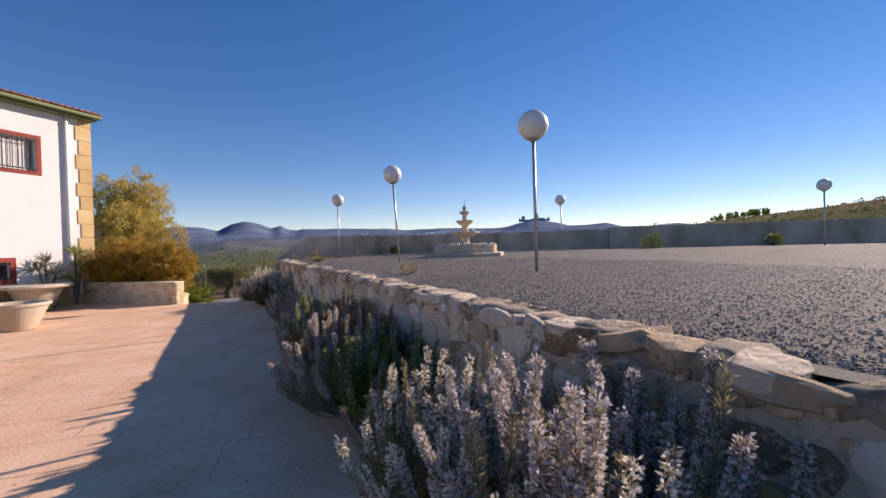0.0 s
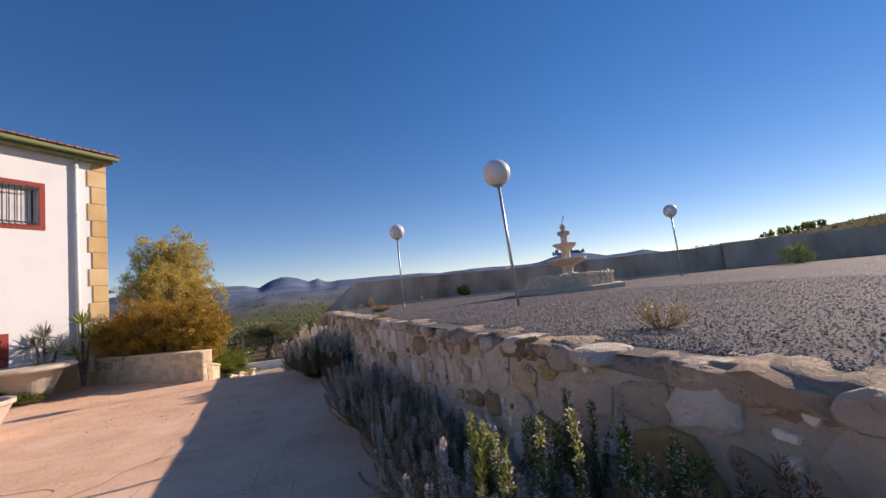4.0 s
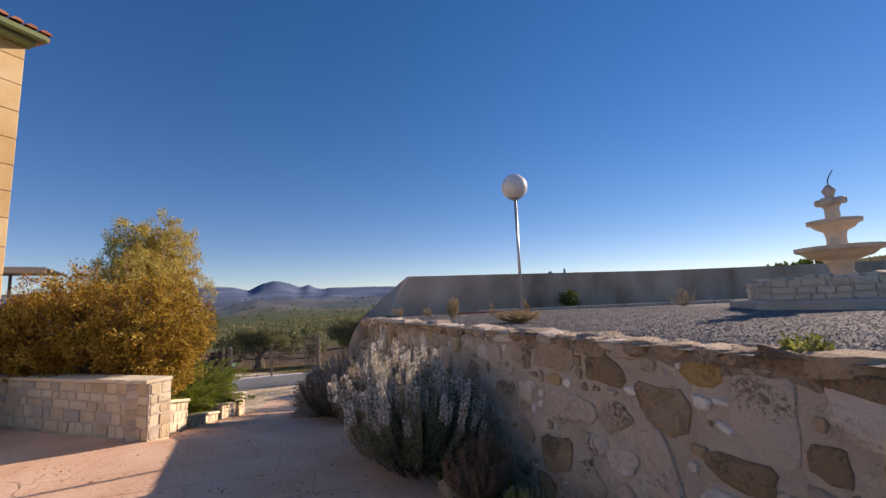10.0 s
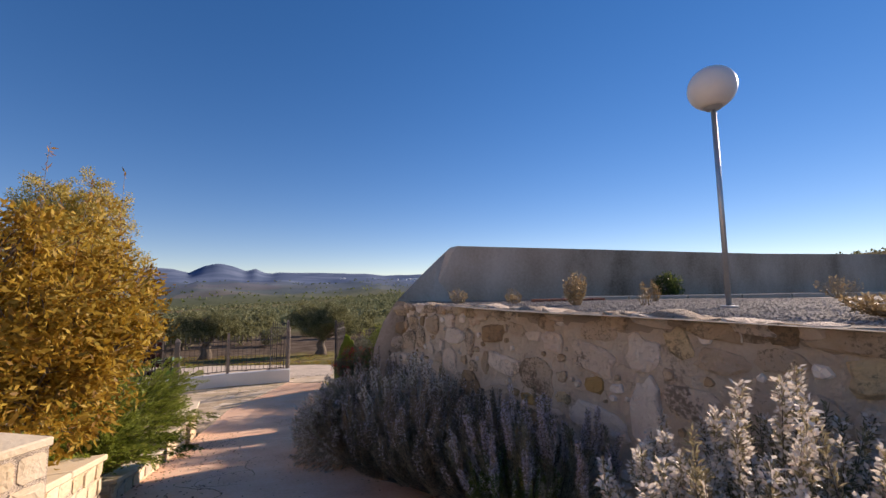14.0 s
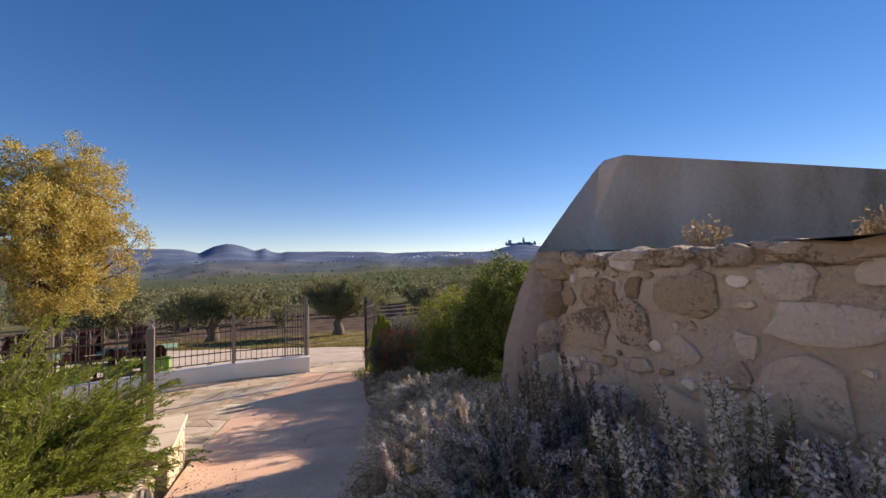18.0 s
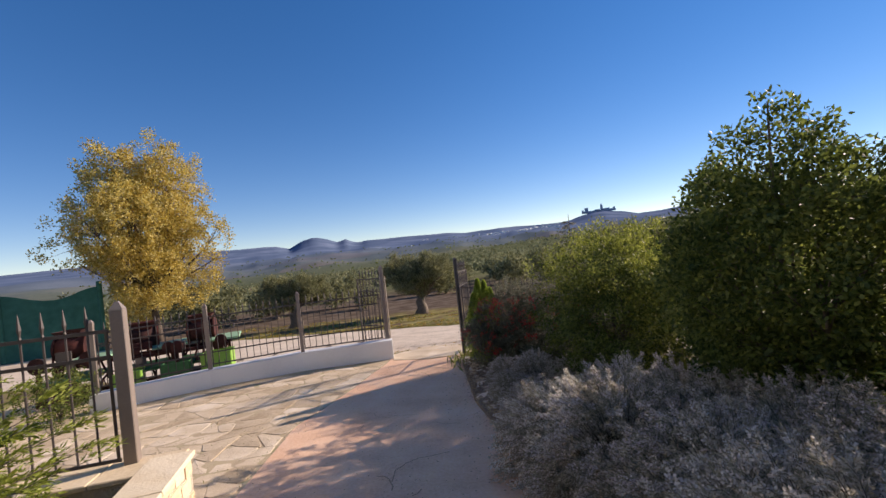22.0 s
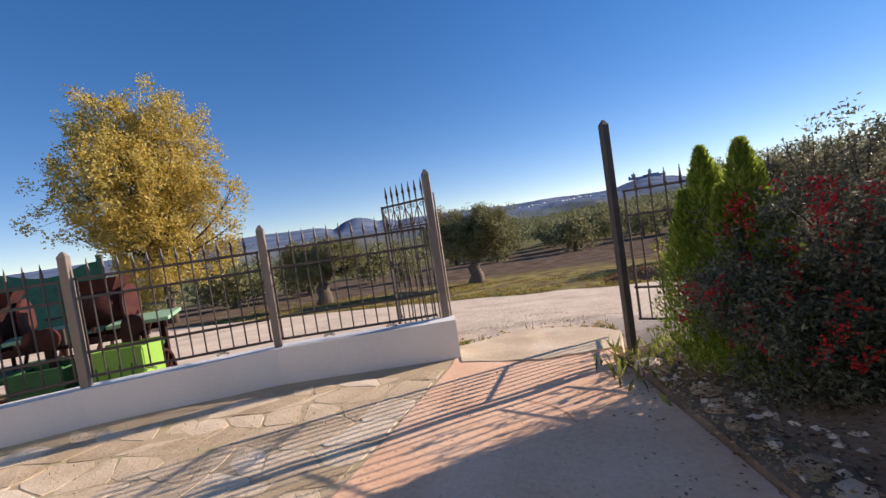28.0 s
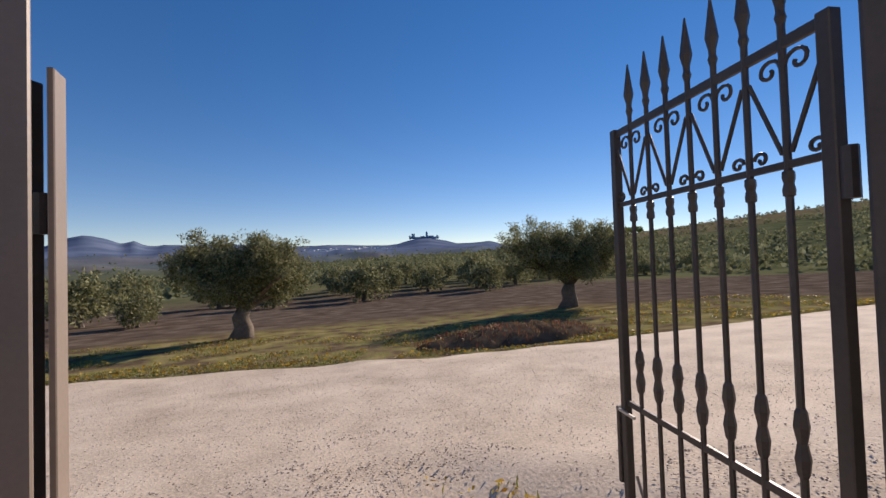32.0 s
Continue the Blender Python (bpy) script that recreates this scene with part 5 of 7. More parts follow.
p, d = along(ls + sub_ls, g, 13000, 0.1, 1.0)
leaf_mesh("needles", p, d * 0.4 + unit(g.normal(size=p.shape)), 0.026, 0.006, M["sage"], 64, cedar)
for at, n_, h, sd in (((0.9, 21.1, 0.2), 34, 0.36, 65), ((1.6, 20.6, 0.25), 36, 0.45, 66)):
    sh = thing("pyracantha_shoots", at, "arching young shoots above the pyracantha", "shoots")
    g = rng(sd)
    ls = shrub_lines(g, n_, h, 0.6, foot=0.4)
    stems_mesh("shoot", ls, [0.005] * len(ls), M["bark"], sh, 3)["kind"] = "stuff"
    p, d = along(ls, g, 2600, 0.1, 1.0)
    leaf_mesh("leaves", p, d * 0.5 + unit(g.normal(size=p.shape)), 0.022, 0.009, M["pyra"], sd, sh)

# trees outside
tree("poplar_tree", (-18.7, 38.9, -2.5), "tall poplar in golden autumn leaf", "tree", 71, (0, 0, 7.0), (3.4, 3.4, 5.4), 1600, 56, 0.3, None, (0.145, 0.08), 0.2, 3.0, M["poplar"], shell=0.25, limbs=60, rough=0.4, up=0.2)
for x, y, w, h, sd, lb in ((-2.2, 38.4, 1.9, 1.25, 72, "old olive tree with a gnarled trunk beside the track"), (11.4, 37.0, 2.7, 1.35, 73, "large old olive tree in deep shade"), (-9.7, 37.8, 1.7, 0.95, 74, "small olive tree behind the railing")):
    tree("olive_tree", (x, y, land(x, y)), lb, "olive tree", sd, (0, 0, h + 1.2), (w, w * 0.9, h), 640, 60, 0.2, None, (0.12, 0.04), 0.32, 1.05, M["olive"], shell=0.35, limbs=26, rough=0.55, group="olive trees by the track", lean=(0.15, 0.05), lobes=((-0.5, 0.1, 0.2, 0.62), (0.5, -0.1, 0.24, 0.64), (0.0, 0.3, -0.05, 0.5), (-0.15, -0.3, -0.35, 0.5), (0.7, 0.2, -0.25, 0.45)))

vine = thing("climbing_vine", (-0.1, 22.27, -1.15), "straggling vine with small yellow-green leaves on the railing", "vine", turn=-30)
g = rng(81)
ls = []
for k in range(90):
    x = g.uniform(0.3, 2.0)
    h = g.uniform(0.15, 1.15)
    r = g.uniform(-0.35, 0.45)
    ls.append([np.array((x + r * u + 0.06 * math.sin(5 * u + k), 0.1 * math.sin(3 * u + k) + 0.05, h * math.sin(1.9 * u))) for u in np.linspace(0, 1, 7)])
stems_mesh("shoot", ls, [0.004] * len(ls), M["bark"], vine, 3)["kind"] = "stuff"
p, d = along(ls, g, 5200, 0.1, 1.0)
leaf_mesh("leaves", p, d * 0.4 + unit(g.normal(size=p.shape)), 0.03, 0.015, M["lime"], 82, vine)

# ---- white dwarf wall, gate and railings ----
wb = bmesh.new()
pts = [Vector((-1.9, 23.2, 0)), Vector((-3.98, 22.93, 0)), Vector((-5.8, 22.25, 0)), Vector((-7.6, 21.25, 0))]
outer = []
for k, p in enumerate(pts):
    d = (pts[min(k + 1, 3)] - pts[max(k - 1, 0)]).normalized()
    n = Vector((-d.y, d.x, 0))
    top = (-0.78, -0.80, -0.82, -0.84)[k]
    low = -1.5
    outer.append([wb.verts.new((p + n * o + Vector((0, 0, z)))) for o, z in ((0.13, low), (0.13, top), (-0.13, top), (-0.13, low))])
for a, b in zip(outer, outer[1:]):
    for k in range(4):
        wb.faces.new((a[k], a[(k + 1) % 4], b[(k + 1) % 4], b[k]))
wb.faces.new(outer[0])
wb.faces.new(outer[-1][::-1])
dwarf = part("wall_white", wb, M["white"])
tagged(dwarf, "low whitewashed wall under the iron railing", "wall", kind="structure")


def post(name, at, h, w, label, mat, tilt=(0, 0)):
    p = thing(name, at, label, "post", turn=20)
    part("shaft", box((w, w, h - w * 0.7), (0, 0, (h - w * 0.7) / 2), 0, 0.006), mat, p)
    cap = bmesh.new()
    ring = [cap.verts.new((x * w / 2, y * w / 2, h - w * 0.7)) for x, y in ((-1, -1), (1, -1), (1, 1), (-1, 1))]
    tip = [cap.verts.new((x * w * 0.12, y * w * 0.12, h)) for x, y in ((-1, -1), (1, -1), (1, 1), (-1, 1))]
    for k in range(4):
        cap.faces.new((ring[k], ring[(k + 1) % 4], tip[(k + 1) % 4], tip[k]))
    cap.faces.new(tip)
    part("cap", cap, mat, p)
    return p


post("gate_post", (-2.02, 23.33, -1.3), 2.33, 0.085, "tall square grey iron gate post with a pointed cap", M["rail"])
post("gate_post", (-0.2, 22.3, -1.25), 2.29, 0.07, "tall square grey iron gate post with a pointed cap", M["iron"])


def spear_bar(parent, x, z0, ztip, r=0.0085, knuckle=None, collar=None):
    """A wrought upright with a spear head, an optional forged knuckle and collar."""
    bar = part("bar", rod((x, 0, z0), (x, 0, ztip - 0.2), r, n=6), M["iron"], parent)
    part("spear", lathe([(r, ztip - 0.22), (r * 1.5, ztip - 0.2), (r * 1.1, ztip - 0.185), (r * 1.2, ztip - 0.17), (r * 2.1, ztip - 0.13), (r * 0.3, ztip)], 6, (x, 0, 0)), M["iron"], bar)
    for z, k in ((knuckle, 2.0), (collar, 1.6)):
        if z is not None:
            h = 0.09 if k == 2.0 else 0.035
            part("knuckle", lathe([(r, z - h), (r * 1.5, z - h * 0.9), (r * k, z - h * 0.45), (r * 1.25, z), (r * k, z + h * 0.45), (r * 1.5, z + h * 0.9), (r, z + h)], 6, (x, 0, 0)), M["iron"], bar)


def scroll(parent, cx, cz, s, turn=1):
    pts = []
    for k in range(15):
        a = k * 0.48
        q = s * (1 - 0.055 * k)
        pts.append((cx + turn * q * math.cos(a), 0, cz + q * math.sin(a)))
    part("scroll", tube(pts, 0.0055, 5), M["iron"], parent)


def railing(name, a, b, zs, tip, pitch, label, group, feet=True, r=0.0085):
    """An iron panel from a to b with rails at the heights zs."""
    a, b = Vector(a), Vector(b)
    d = b - a
    L = math.hypot(d.x, d.y)
    t = thing(name, a[:], label, "railing", group, math.degrees(math.atan2(d.y, d.x)))
    slope = d.z / L
    for z in zs:
        bm = bmesh.new()
        add_box(bm, (L, 0.012, 0.03 if r > 0.008 else 0.02), (L / 2, 0, z), 0, 0.002)
        part("rail", bm, M["iron"], t)
    for x in (0.02, L - 0.02):
        part("end_bar", box((0.02, 0.02, zs[0] - zs[-1]), (x, 0, (zs[0] + zs[-1]) / 2), 0, 0.002), M["iron"], t)
    n = int(L / pitch)
    for k in range(1, n):
        x = L * k / n
        spear_bar(t, x, zs[-1], tip, r)
    if feet:
        for x in (L * 0.3, L * 0.7):
            for s in (-1, 1):
                pts = [(x + s * (0.015 + 0.05 * math.sin(u * 0.6)), 0, zs[-1] - 0.02 - 0.03 * (1 - math.cos(u * 0.9)) * 0.5) for u in range(8)]
                part("foot_scroll", tube(pts, 0.005, 5), M["iron"], t)
    return t


post("fence_post", (-3.98, 22.92, -0.83), 1.47, 0.085, "square grey iron post on the white wall", M["rail"])
post("fence_post", (-5.79, 22.24, -0.84), 1.47, 0.085, "square grey iron post on the white wall", M["rail"])
post("fence_post", (-7.5, 21.3, -0.86), 1.47, 0.085, "square grey iron post at the end of the white wall", M["rail"])
ZR = (1.13, 0.92, 0.34, 0.08)
railing("iron_railing", (-2.1, 23.2, -0.8), (-3.94, 22.93, -0.8), ZR, 1.34, 0.135, "spear-topped grey iron railing on the white wall", "railings of the white wall")
railing("iron_railing", (-4.03, 22.9, -0.8), (-5.75, 22.27, -0.8), ZR, 1.34, 0.135, "spear-topped grey iron railing on the white wall", "railings of the white wall")
railing("iron_railing", (-5.84, 22.21, -0.81), (-7.45, 21.33, -0.81), ZR, 1.34, 0.135, "spear-topped grey iron railing on the white wall", "railings of the white wall")
post("fence_post", (-3.23, 16.68, -0.3), 1.38, 0.1, "square taupe iron post on a stone block", M["rail"])
railing("iron_railing", (-3.3, 16.65, -0.3), (-6.2, 15.99, -0.3), (1.14, 0.92, 0.05), 1.36, 0.155, "grey iron railing beside the flagstones", "side railing", False)
F0, F1 = Vector((-0.15, 22.25, -0.9)), Vector((8.55, 17.25, -0.9))
fd = (F1 - F0).normalized()
for k in range(4):
    a, b = F0 + fd * (0.02 + 2.2 * k), F0 + fd * (2.12 + 2.2 * k)
    railing("iron_railing", a[:], b[:], (1.27, 1.05, 0.39, 0.1), 1.42, 0.112, "spear-topped dark iron railing behind the hedge", "railing behind the hedge", False, 0.0068)
    post("fence_post", (F0 + fd * (2.165 + 2.2 * k))[:], 1.5, 0.075, "dark square iron post behind the hedge", M["iron"])


def gate_leaf(hinge, way, length, label, latch):
    t = thing("gate_leaf", (hinge[0], hinge[1], -1.12), label, "gate", "leaves of the iron gate", math.degrees(math.atan2(way[1], way[0])))
    top, second, bottom = 1.82, 1.5, 0.1
    for x in (0.03, length - 0.02):
        part("stile", box((0.035, 0.035, top - 0.02), (x, 0, top / 2 + 0.03), 0, 0.003), M["iron"], t)
    for z, h in ((top, 0.03), (second, 0.02), (0.62, 0.025), (bottom, 0.03)):
        part("rail", box((length - 0.06, 0.014, h), (length / 2 + 0.005, 0, z), 0, 0.002), M["iron"], t)
    n = 8
    gap = (length - 0.05) / n
    xs = [0.03 + gap * k for k in range(1, n)]
    for k, x in enumerate(xs):
        spear_bar(t, x, bottom, top + 0.27, 0.0095, 0.78, second - 0.05)
    for k in range(0, n):
        x0 = 0.03 + gap * k
        x1 = x0 + gap
        a, b = ((x0 + 0.012, 0, second + 0.03), (x1 - 0.012, 0, top - 0.07)) if k % 2 else ((x0 + 0.012, 0, top - 0.07), (x1 - 0.012, 0, second + 0.03))
        part("stay", rod(a, b, 0.0065, n=5), M["iron"], t)
        scroll(t, x0 + gap * (0.36 if k % 2 else 0.64), top - 0.06, 0.035, -1 if k % 2 else 1)
        scroll(t, x0 + gap * (0.66 if k % 2 else 0.34), second + 0.03, 0.022, 1 if k % 2 else -1)
    for x in xs[::2]:
        part("brace", rod((x - gap * 0.5, 0, bottom + 0.02), (x + gap * 0.5, 0, bottom + 0.22), 0.007, n=5), M["rail"], t)
    for z in (0.35, 1.45):
        part("hinge", rod((0.0, 0, z - 0.06), (0.0, 0, z + 0.06), 0.018, n=8), M["iron"], t)
    if latch:
        part("latch_plate", box((0.02, 0.05, 0.34), (length + 0.015, 0, 0.42), 0, 0.003), M["iron"], t)
        part("latch_bar", box((0.12, 0.012, 0.012), (length - 0.05, 0.02, 0.58), 0, 0.001), M["steel"], t)
    else:
        part("hinge_plate", box((0.08, 0.018, 1.78), (-0.03, -0.022, 0.98), -53, 0.003), M["rail"], t, "flat grey hanging stile")
        part("lock_case", box((0.07, 0.04, 0.1), (length - 0.05, 0, 1.02), 0, 0.004), M["iron"], t)
        part("bolt", rod((length - 0.4, 0.02, 1.02), (length, 0.02, 1.02), 0.01, n=6), M["iron"], t)
    return t


gate_leaf((-0.19, 22.37), (0.27, 0.96), 0.96, "open wrought iron gate leaf with spear tips and scrolls", True)
gate_leaf((-2.0, 23.45), (-0.80, 0.60), 0.98, "open wrought iron gate leaf folded back outside the white wall", False)

# ---- rubble of the retaining wall ----
WALL_D = Vector((-0.327, 1, 0)).normalized()
WALL_N = Vector((-1, -0.327, 0)).normalized()


def rubble(w, h, depth, seed, n=12):
    """One rough stone lying in the plane x (along), z (up), bulging to -y: an uneven rounded outline with broken shoulders."""
    g = random.Random(seed)
    p = [g.uniform(0, 6.28) for _ in range(4)]
    e = g.uniform(2.8, 6.0)
    out = []
    for k in range(n):
        a = p[0] + 2 * math.pi * (k + g.uniform(-0.42, 0.42)) / n
        c, t = math.cos(a), math.sin(a)
        r = (abs(c) ** e + abs(t) ** e) ** (-1 / e) * (0.93 + 0.09 * math.sin(2 * a + p[1]) + 0.09 * math.sin(3 * a + p[2]) + 0.05 * math.sin(5 * a + p[3]) + g.uniform(-0.05, 0.05))
        out.append((c * r * w / 2, t * r * h / 2))
    verts = [(x * 1.02, 0.015, z * 1.02) for x, z in out]
    verts += [(x, -depth * g.uniform(0.15, 0.6), z) for x, z in out]
    verts += [(x * g.uniform(0.72, 0.88), -depth * g.uniform(0.75, 1.2), z * g.uniform(0.7, 0.88)) for x, z in out]
    verts.append((g.uniform(-0.12, 0.12) * w, -depth * g.uniform(0.8, 1.35), g.uniform(-0.1, 0.1) * h))
    faces = []
    for k in range(n):
        m = (k + 1) % n
        faces += [(k, m, n + m, n + k), (n + k, n + m, 2 * n + m, 2 * n + k), (2 * n + k, 2 * n + m, 3 * n)]
    return verts, faces


def ashlar(w, h, depth, seed):
    """One roughly squared block lying in the plane x, z, bulging to -y."""
    g = random.Random(seed)
    out = []
    for sx, sz in ((1, 1), (-1, 1), (-1, -1), (1, -1)):
        x, z = sx * w / 2 * g.uniform(0.92, 1.0), sz * h / 2 * g.uniform(0.9, 1.0)
        c = min(w, h) * g.uniform(0.06, 0.2)
        a, b = (x, z - sz * c), (x - sx * c, z)
        out += [a, b] if sx * sz > 0 else [b, a]
    n = 8
    verts = [(x, 0.015, z) for x, z in out]
    verts += [(x * 0.95, -depth * g.uniform(0.6, 1.0), z * 0.93) for x, z in out]
    verts += [(x * 0.5 + g.uniform(-0.01, 0.01), -depth * g.uniform(0.7, 1.2), z * 0.45) for x, z in out]
    faces = []
    for k in range(n):
        m = (k + 1) % n
        faces += [(k, m, n + m, n + k), (n + k, n + m, 2 * n + m, 2 * n + k)]
    faces.append(tuple(range(2 * n, 3 * n)))
    return verts, faces


def wall_pose(s, z, turn=0.0):
    """A place on the path side of the retaining wall, s metres on from its start at y = -9."""
    p = Vector((wall_x(-9), -9, 0)) + WALL_D * s
    y = p.y
    k = max(0.0, min(1.0, (z - level(y)) / (TERRACE - level(y))))
    p = p - WALL_N * (batter(y) * k) + Vector((0, 0, z))
    return Matrix.Translation(p) @ Matrix.Rotation(math.atan2(WALL_D.y, WALL_D.x) + math.pi, 4, 'Z') @ Matrix.Rotation(radians(turn), 4, 'Y')


g = random.Random(5)
laid = []


def fits(s, z, w, h):
    for a, b, c, d, e, tilt in laid:
        if abs(a - s) < (w + c) / 2 * 0.9 + 0.006 and abs(b - z) < (h + d) / 2 * 0.9 + 0.006:
            return False
    return True


LEN = (12.78 + 9) * 1.052
sizes = [(0.3, 0.52, 0.17, 0.3, 420), (0.18, 0.36, 0.12, 0.24, 2600), (0.1, 0.22, 0.07, 0.15, 3600), (0.04, 0.1, 0.03, 0.08, 3000)]
for wa, wb_, ha, hb, tries in sizes:
    for _ in range(tries):
        w, h = g.uniform(wa, wb_), g.uniform(ha, hb)
        tilt = g.gauss(0, 7)
        if g.random() < 0.2:
            tilt = g.choice((90, -30, 28, 75)) + g.uniform(-12, 12)
        c, sn = abs(math.cos(radians(tilt))), abs(math.sin(radians(tilt)))
        W, H = w * c + h * sn, w * sn + h * c
        s = g.uniform(1.2 + W / 2, LEN - W / 2)
        y = -9 + s / 1.052
        top = TERRACE - 0.02 - H / 2
        z = g.uniform(min(level(y) + H * 0.3, top), top)
        if fits(s, z, W, H):
            laid.append((s, z, W, H, (w, h), tilt))
laid.sort(key=lambda r: -r[4][0] * r[4][1])
kinds = [M["rubble"]] * 3 + [M["palestone"]] * 4 + [M["brownstone"]] * 4 + [M["ochrestone"]]
rest_v, rest_f = [], []


def sink(v, f, m):
    n = len(rest_v)
    rest_v.extend(tuple(m @ Vector(p)) for p in v)
    rest_f.extend(tuple(n + i for i in q) for q in f)


for k, (s, z, W, H, (w, h), tilt) in enumerate(laid):
    big = w * h > 0.03
    v, f = rubble(w * 1.03, h * 1.05, g.uniform(0.012, 0.028) if big else g.uniform(0.009, 0.02), k, g.choice((14, 16, 18)) if big else 11)
    m = wall_pose(s, z, tilt)
    if k < 298:
        ob = link("stone", v, f, kinds[g.randrange(12)], stone_wall)
        ob.matrix_basis = m
    else:
        sink(v, f, m)
# stones at the ragged edge of the render patch
for k, (z, share, w, h) in enumerate(((1.76, 0.02, 0.36, 0.17), (1.52, -0.1, 0.32, 0.2), (1.30, 0.06, 0.28, 0.2), (1.06, 0.12, 0.26, 0.24), (0.82, -0.05, 0.3, 0.2), (0.6, 0.08, 0.27, 0.2), (0.36, 0.04, 0.25, 0.18))):
    p0, p1 = crack_at(z), end_at(z)
    at = p0.lerp(p1, share)
    v, f = rubble(w, h, 0.05, 640 + k, 13)
    ob = link("stone", v, f, M["brownstone"] if k % 3 == 1 else M["rubble"], patch)
    ob.matrix_basis = pose(at.x, at.y, at.z, 0, g.uniform(-8, 8), math.degrees(math.atan2(p0.y - p1.y, p0.x - p1.x)))
# chips pressed into the mortar
for k in range(1700):
    s = g.uniform(1.2, LEN)
    y = -9 + s / 1.052
    z = g.uniform(level(y), TERRACE - 0.06)
    w = g.uniform(0.025, 0.06)
    if fits(s, z, w, w):
        v, f = rubble(w, w * g.uniform(0.6, 1.4), 0.01, 900 + k, 8)
        sink(v, f, wall_pose(s, z, g.uniform(-40, 40)))
chips = link("small_stones", rest_v, rest_f, material("chip_stone", [(0.42, 0.30, 0.18), (0.62, 0.49, 0.36), (0.84, 0.75, 0.65)], 5, 40, 0.88, 0.9, island=True, vary=0.9), stone_wall)
chips["kind"] = "stuff"
# uneven mortared top of the wall
cv, cf = [], []
rows = steps(0.6, LEN + 0.15, 0.05)
prof_cap = [(0.04, -0.2), (0.004, -0.09), (-0.002, -0.02), (0.03, 0.014), (0.1, 0.02), (0.2, 0.012), (0.3, 0.006), (0.4, -0.04)]
for s in rows:
    m = wall_pose(s, TERRACE)
    lump = 0.045 * noise.noise(Vector((s * 1.3, 0, 0))) + 0.05 * noise.noise(Vector((s * 3.7, 5, 0))) - 0.015
    for k, (o, z) in enumerate(prof_cap):
        r = noise.noise(Vector((s * 9, k * 1.7, 2))) + 0.5 * noise.noise(Vector((s * 19, k * 2.9, 4)))
        out = 0.02 * noise.noise(Vector((s * 2.6, z * 9, 8))) if k < 4 else 0.0
        up = 1.0 if 1 < k < 7 else (0.5 if k == 1 else 0.0)
        cv.append(tuple(m @ Vector((0, o + out + 0.016 * r, z + lump * up + 0.028 * r * up))))
nc = len(prof_cap)
for i in range(len(rows) - 1):
    for k in range(nc - 1):
        j = i * nc + k
        cf.append((j, j + 1, j + nc + 1, j + nc))
link("wall_cap", cv, cf, M["coping"], stone_wall, smooth=True)
s = 0.8
while s < LEN - 0.12:
    w = g.uniform(0.16, 0.5)
    h = g.uniform(0.09, 0.15)
    if g.random() < 0.6:
        v, f = rubble(w, h, 0.03, g.random(), 12)
        o = link("coping_stone", v, f, kinds[g.choice((0, 1, 2, 3, 7, 8, 9))], stone_wall)
        o.matrix_basis = wall_pose(s + w / 2, TERRACE - h * 0.42, g.gauss(0, 5)) @ Matrix.Translation((0, -0.004, 0))
    s += w + g.uniform(0.0, 0.12)

# crest stones standing out of the top
s = 0.8
while s < LEN - 0.2:
    w = g.uniform(0.12, 0.34)
    if g.random() < 0.82:
        bm = bmesh.new()
        bmesh.ops.create_icosphere(bm, subdivisions=2, radius=1.0)
        h, dp, seed = g.uniform(0.045, 0.085), g.uniform(0.1, 0.17), g.uniform(0, 90)
        for v in bm.verts:
            c = v.co.copy()
            q = 1 + 0.4 * noise.noise(c * 1.4 + Vector((seed, 0, 0)))
            v.co = Vector((max(-0.8, min(0.8, c.x * q)) * w * 0.62, max(-0.75, min(0.75, c.y * q)) * dp * 1.3, max(-0.9, min(0.62, c.z * q)) * h))
        o = part("crest_stone", bm, kinds[g.choice((0, 1, 2, 0, 1))], stone_wall)
        o.matrix_basis = wall_pose(s + w / 2, TERRACE - 0.025, g.gauss(0, 6)) @ Matrix.Translation((0, dp * 0.62 + 0.005, 0)) @ Matrix.Rotation(radians(g.uniform(-20, 20)), 4, 'Z')
    s += w + g.uniform(0.0, 0.1)

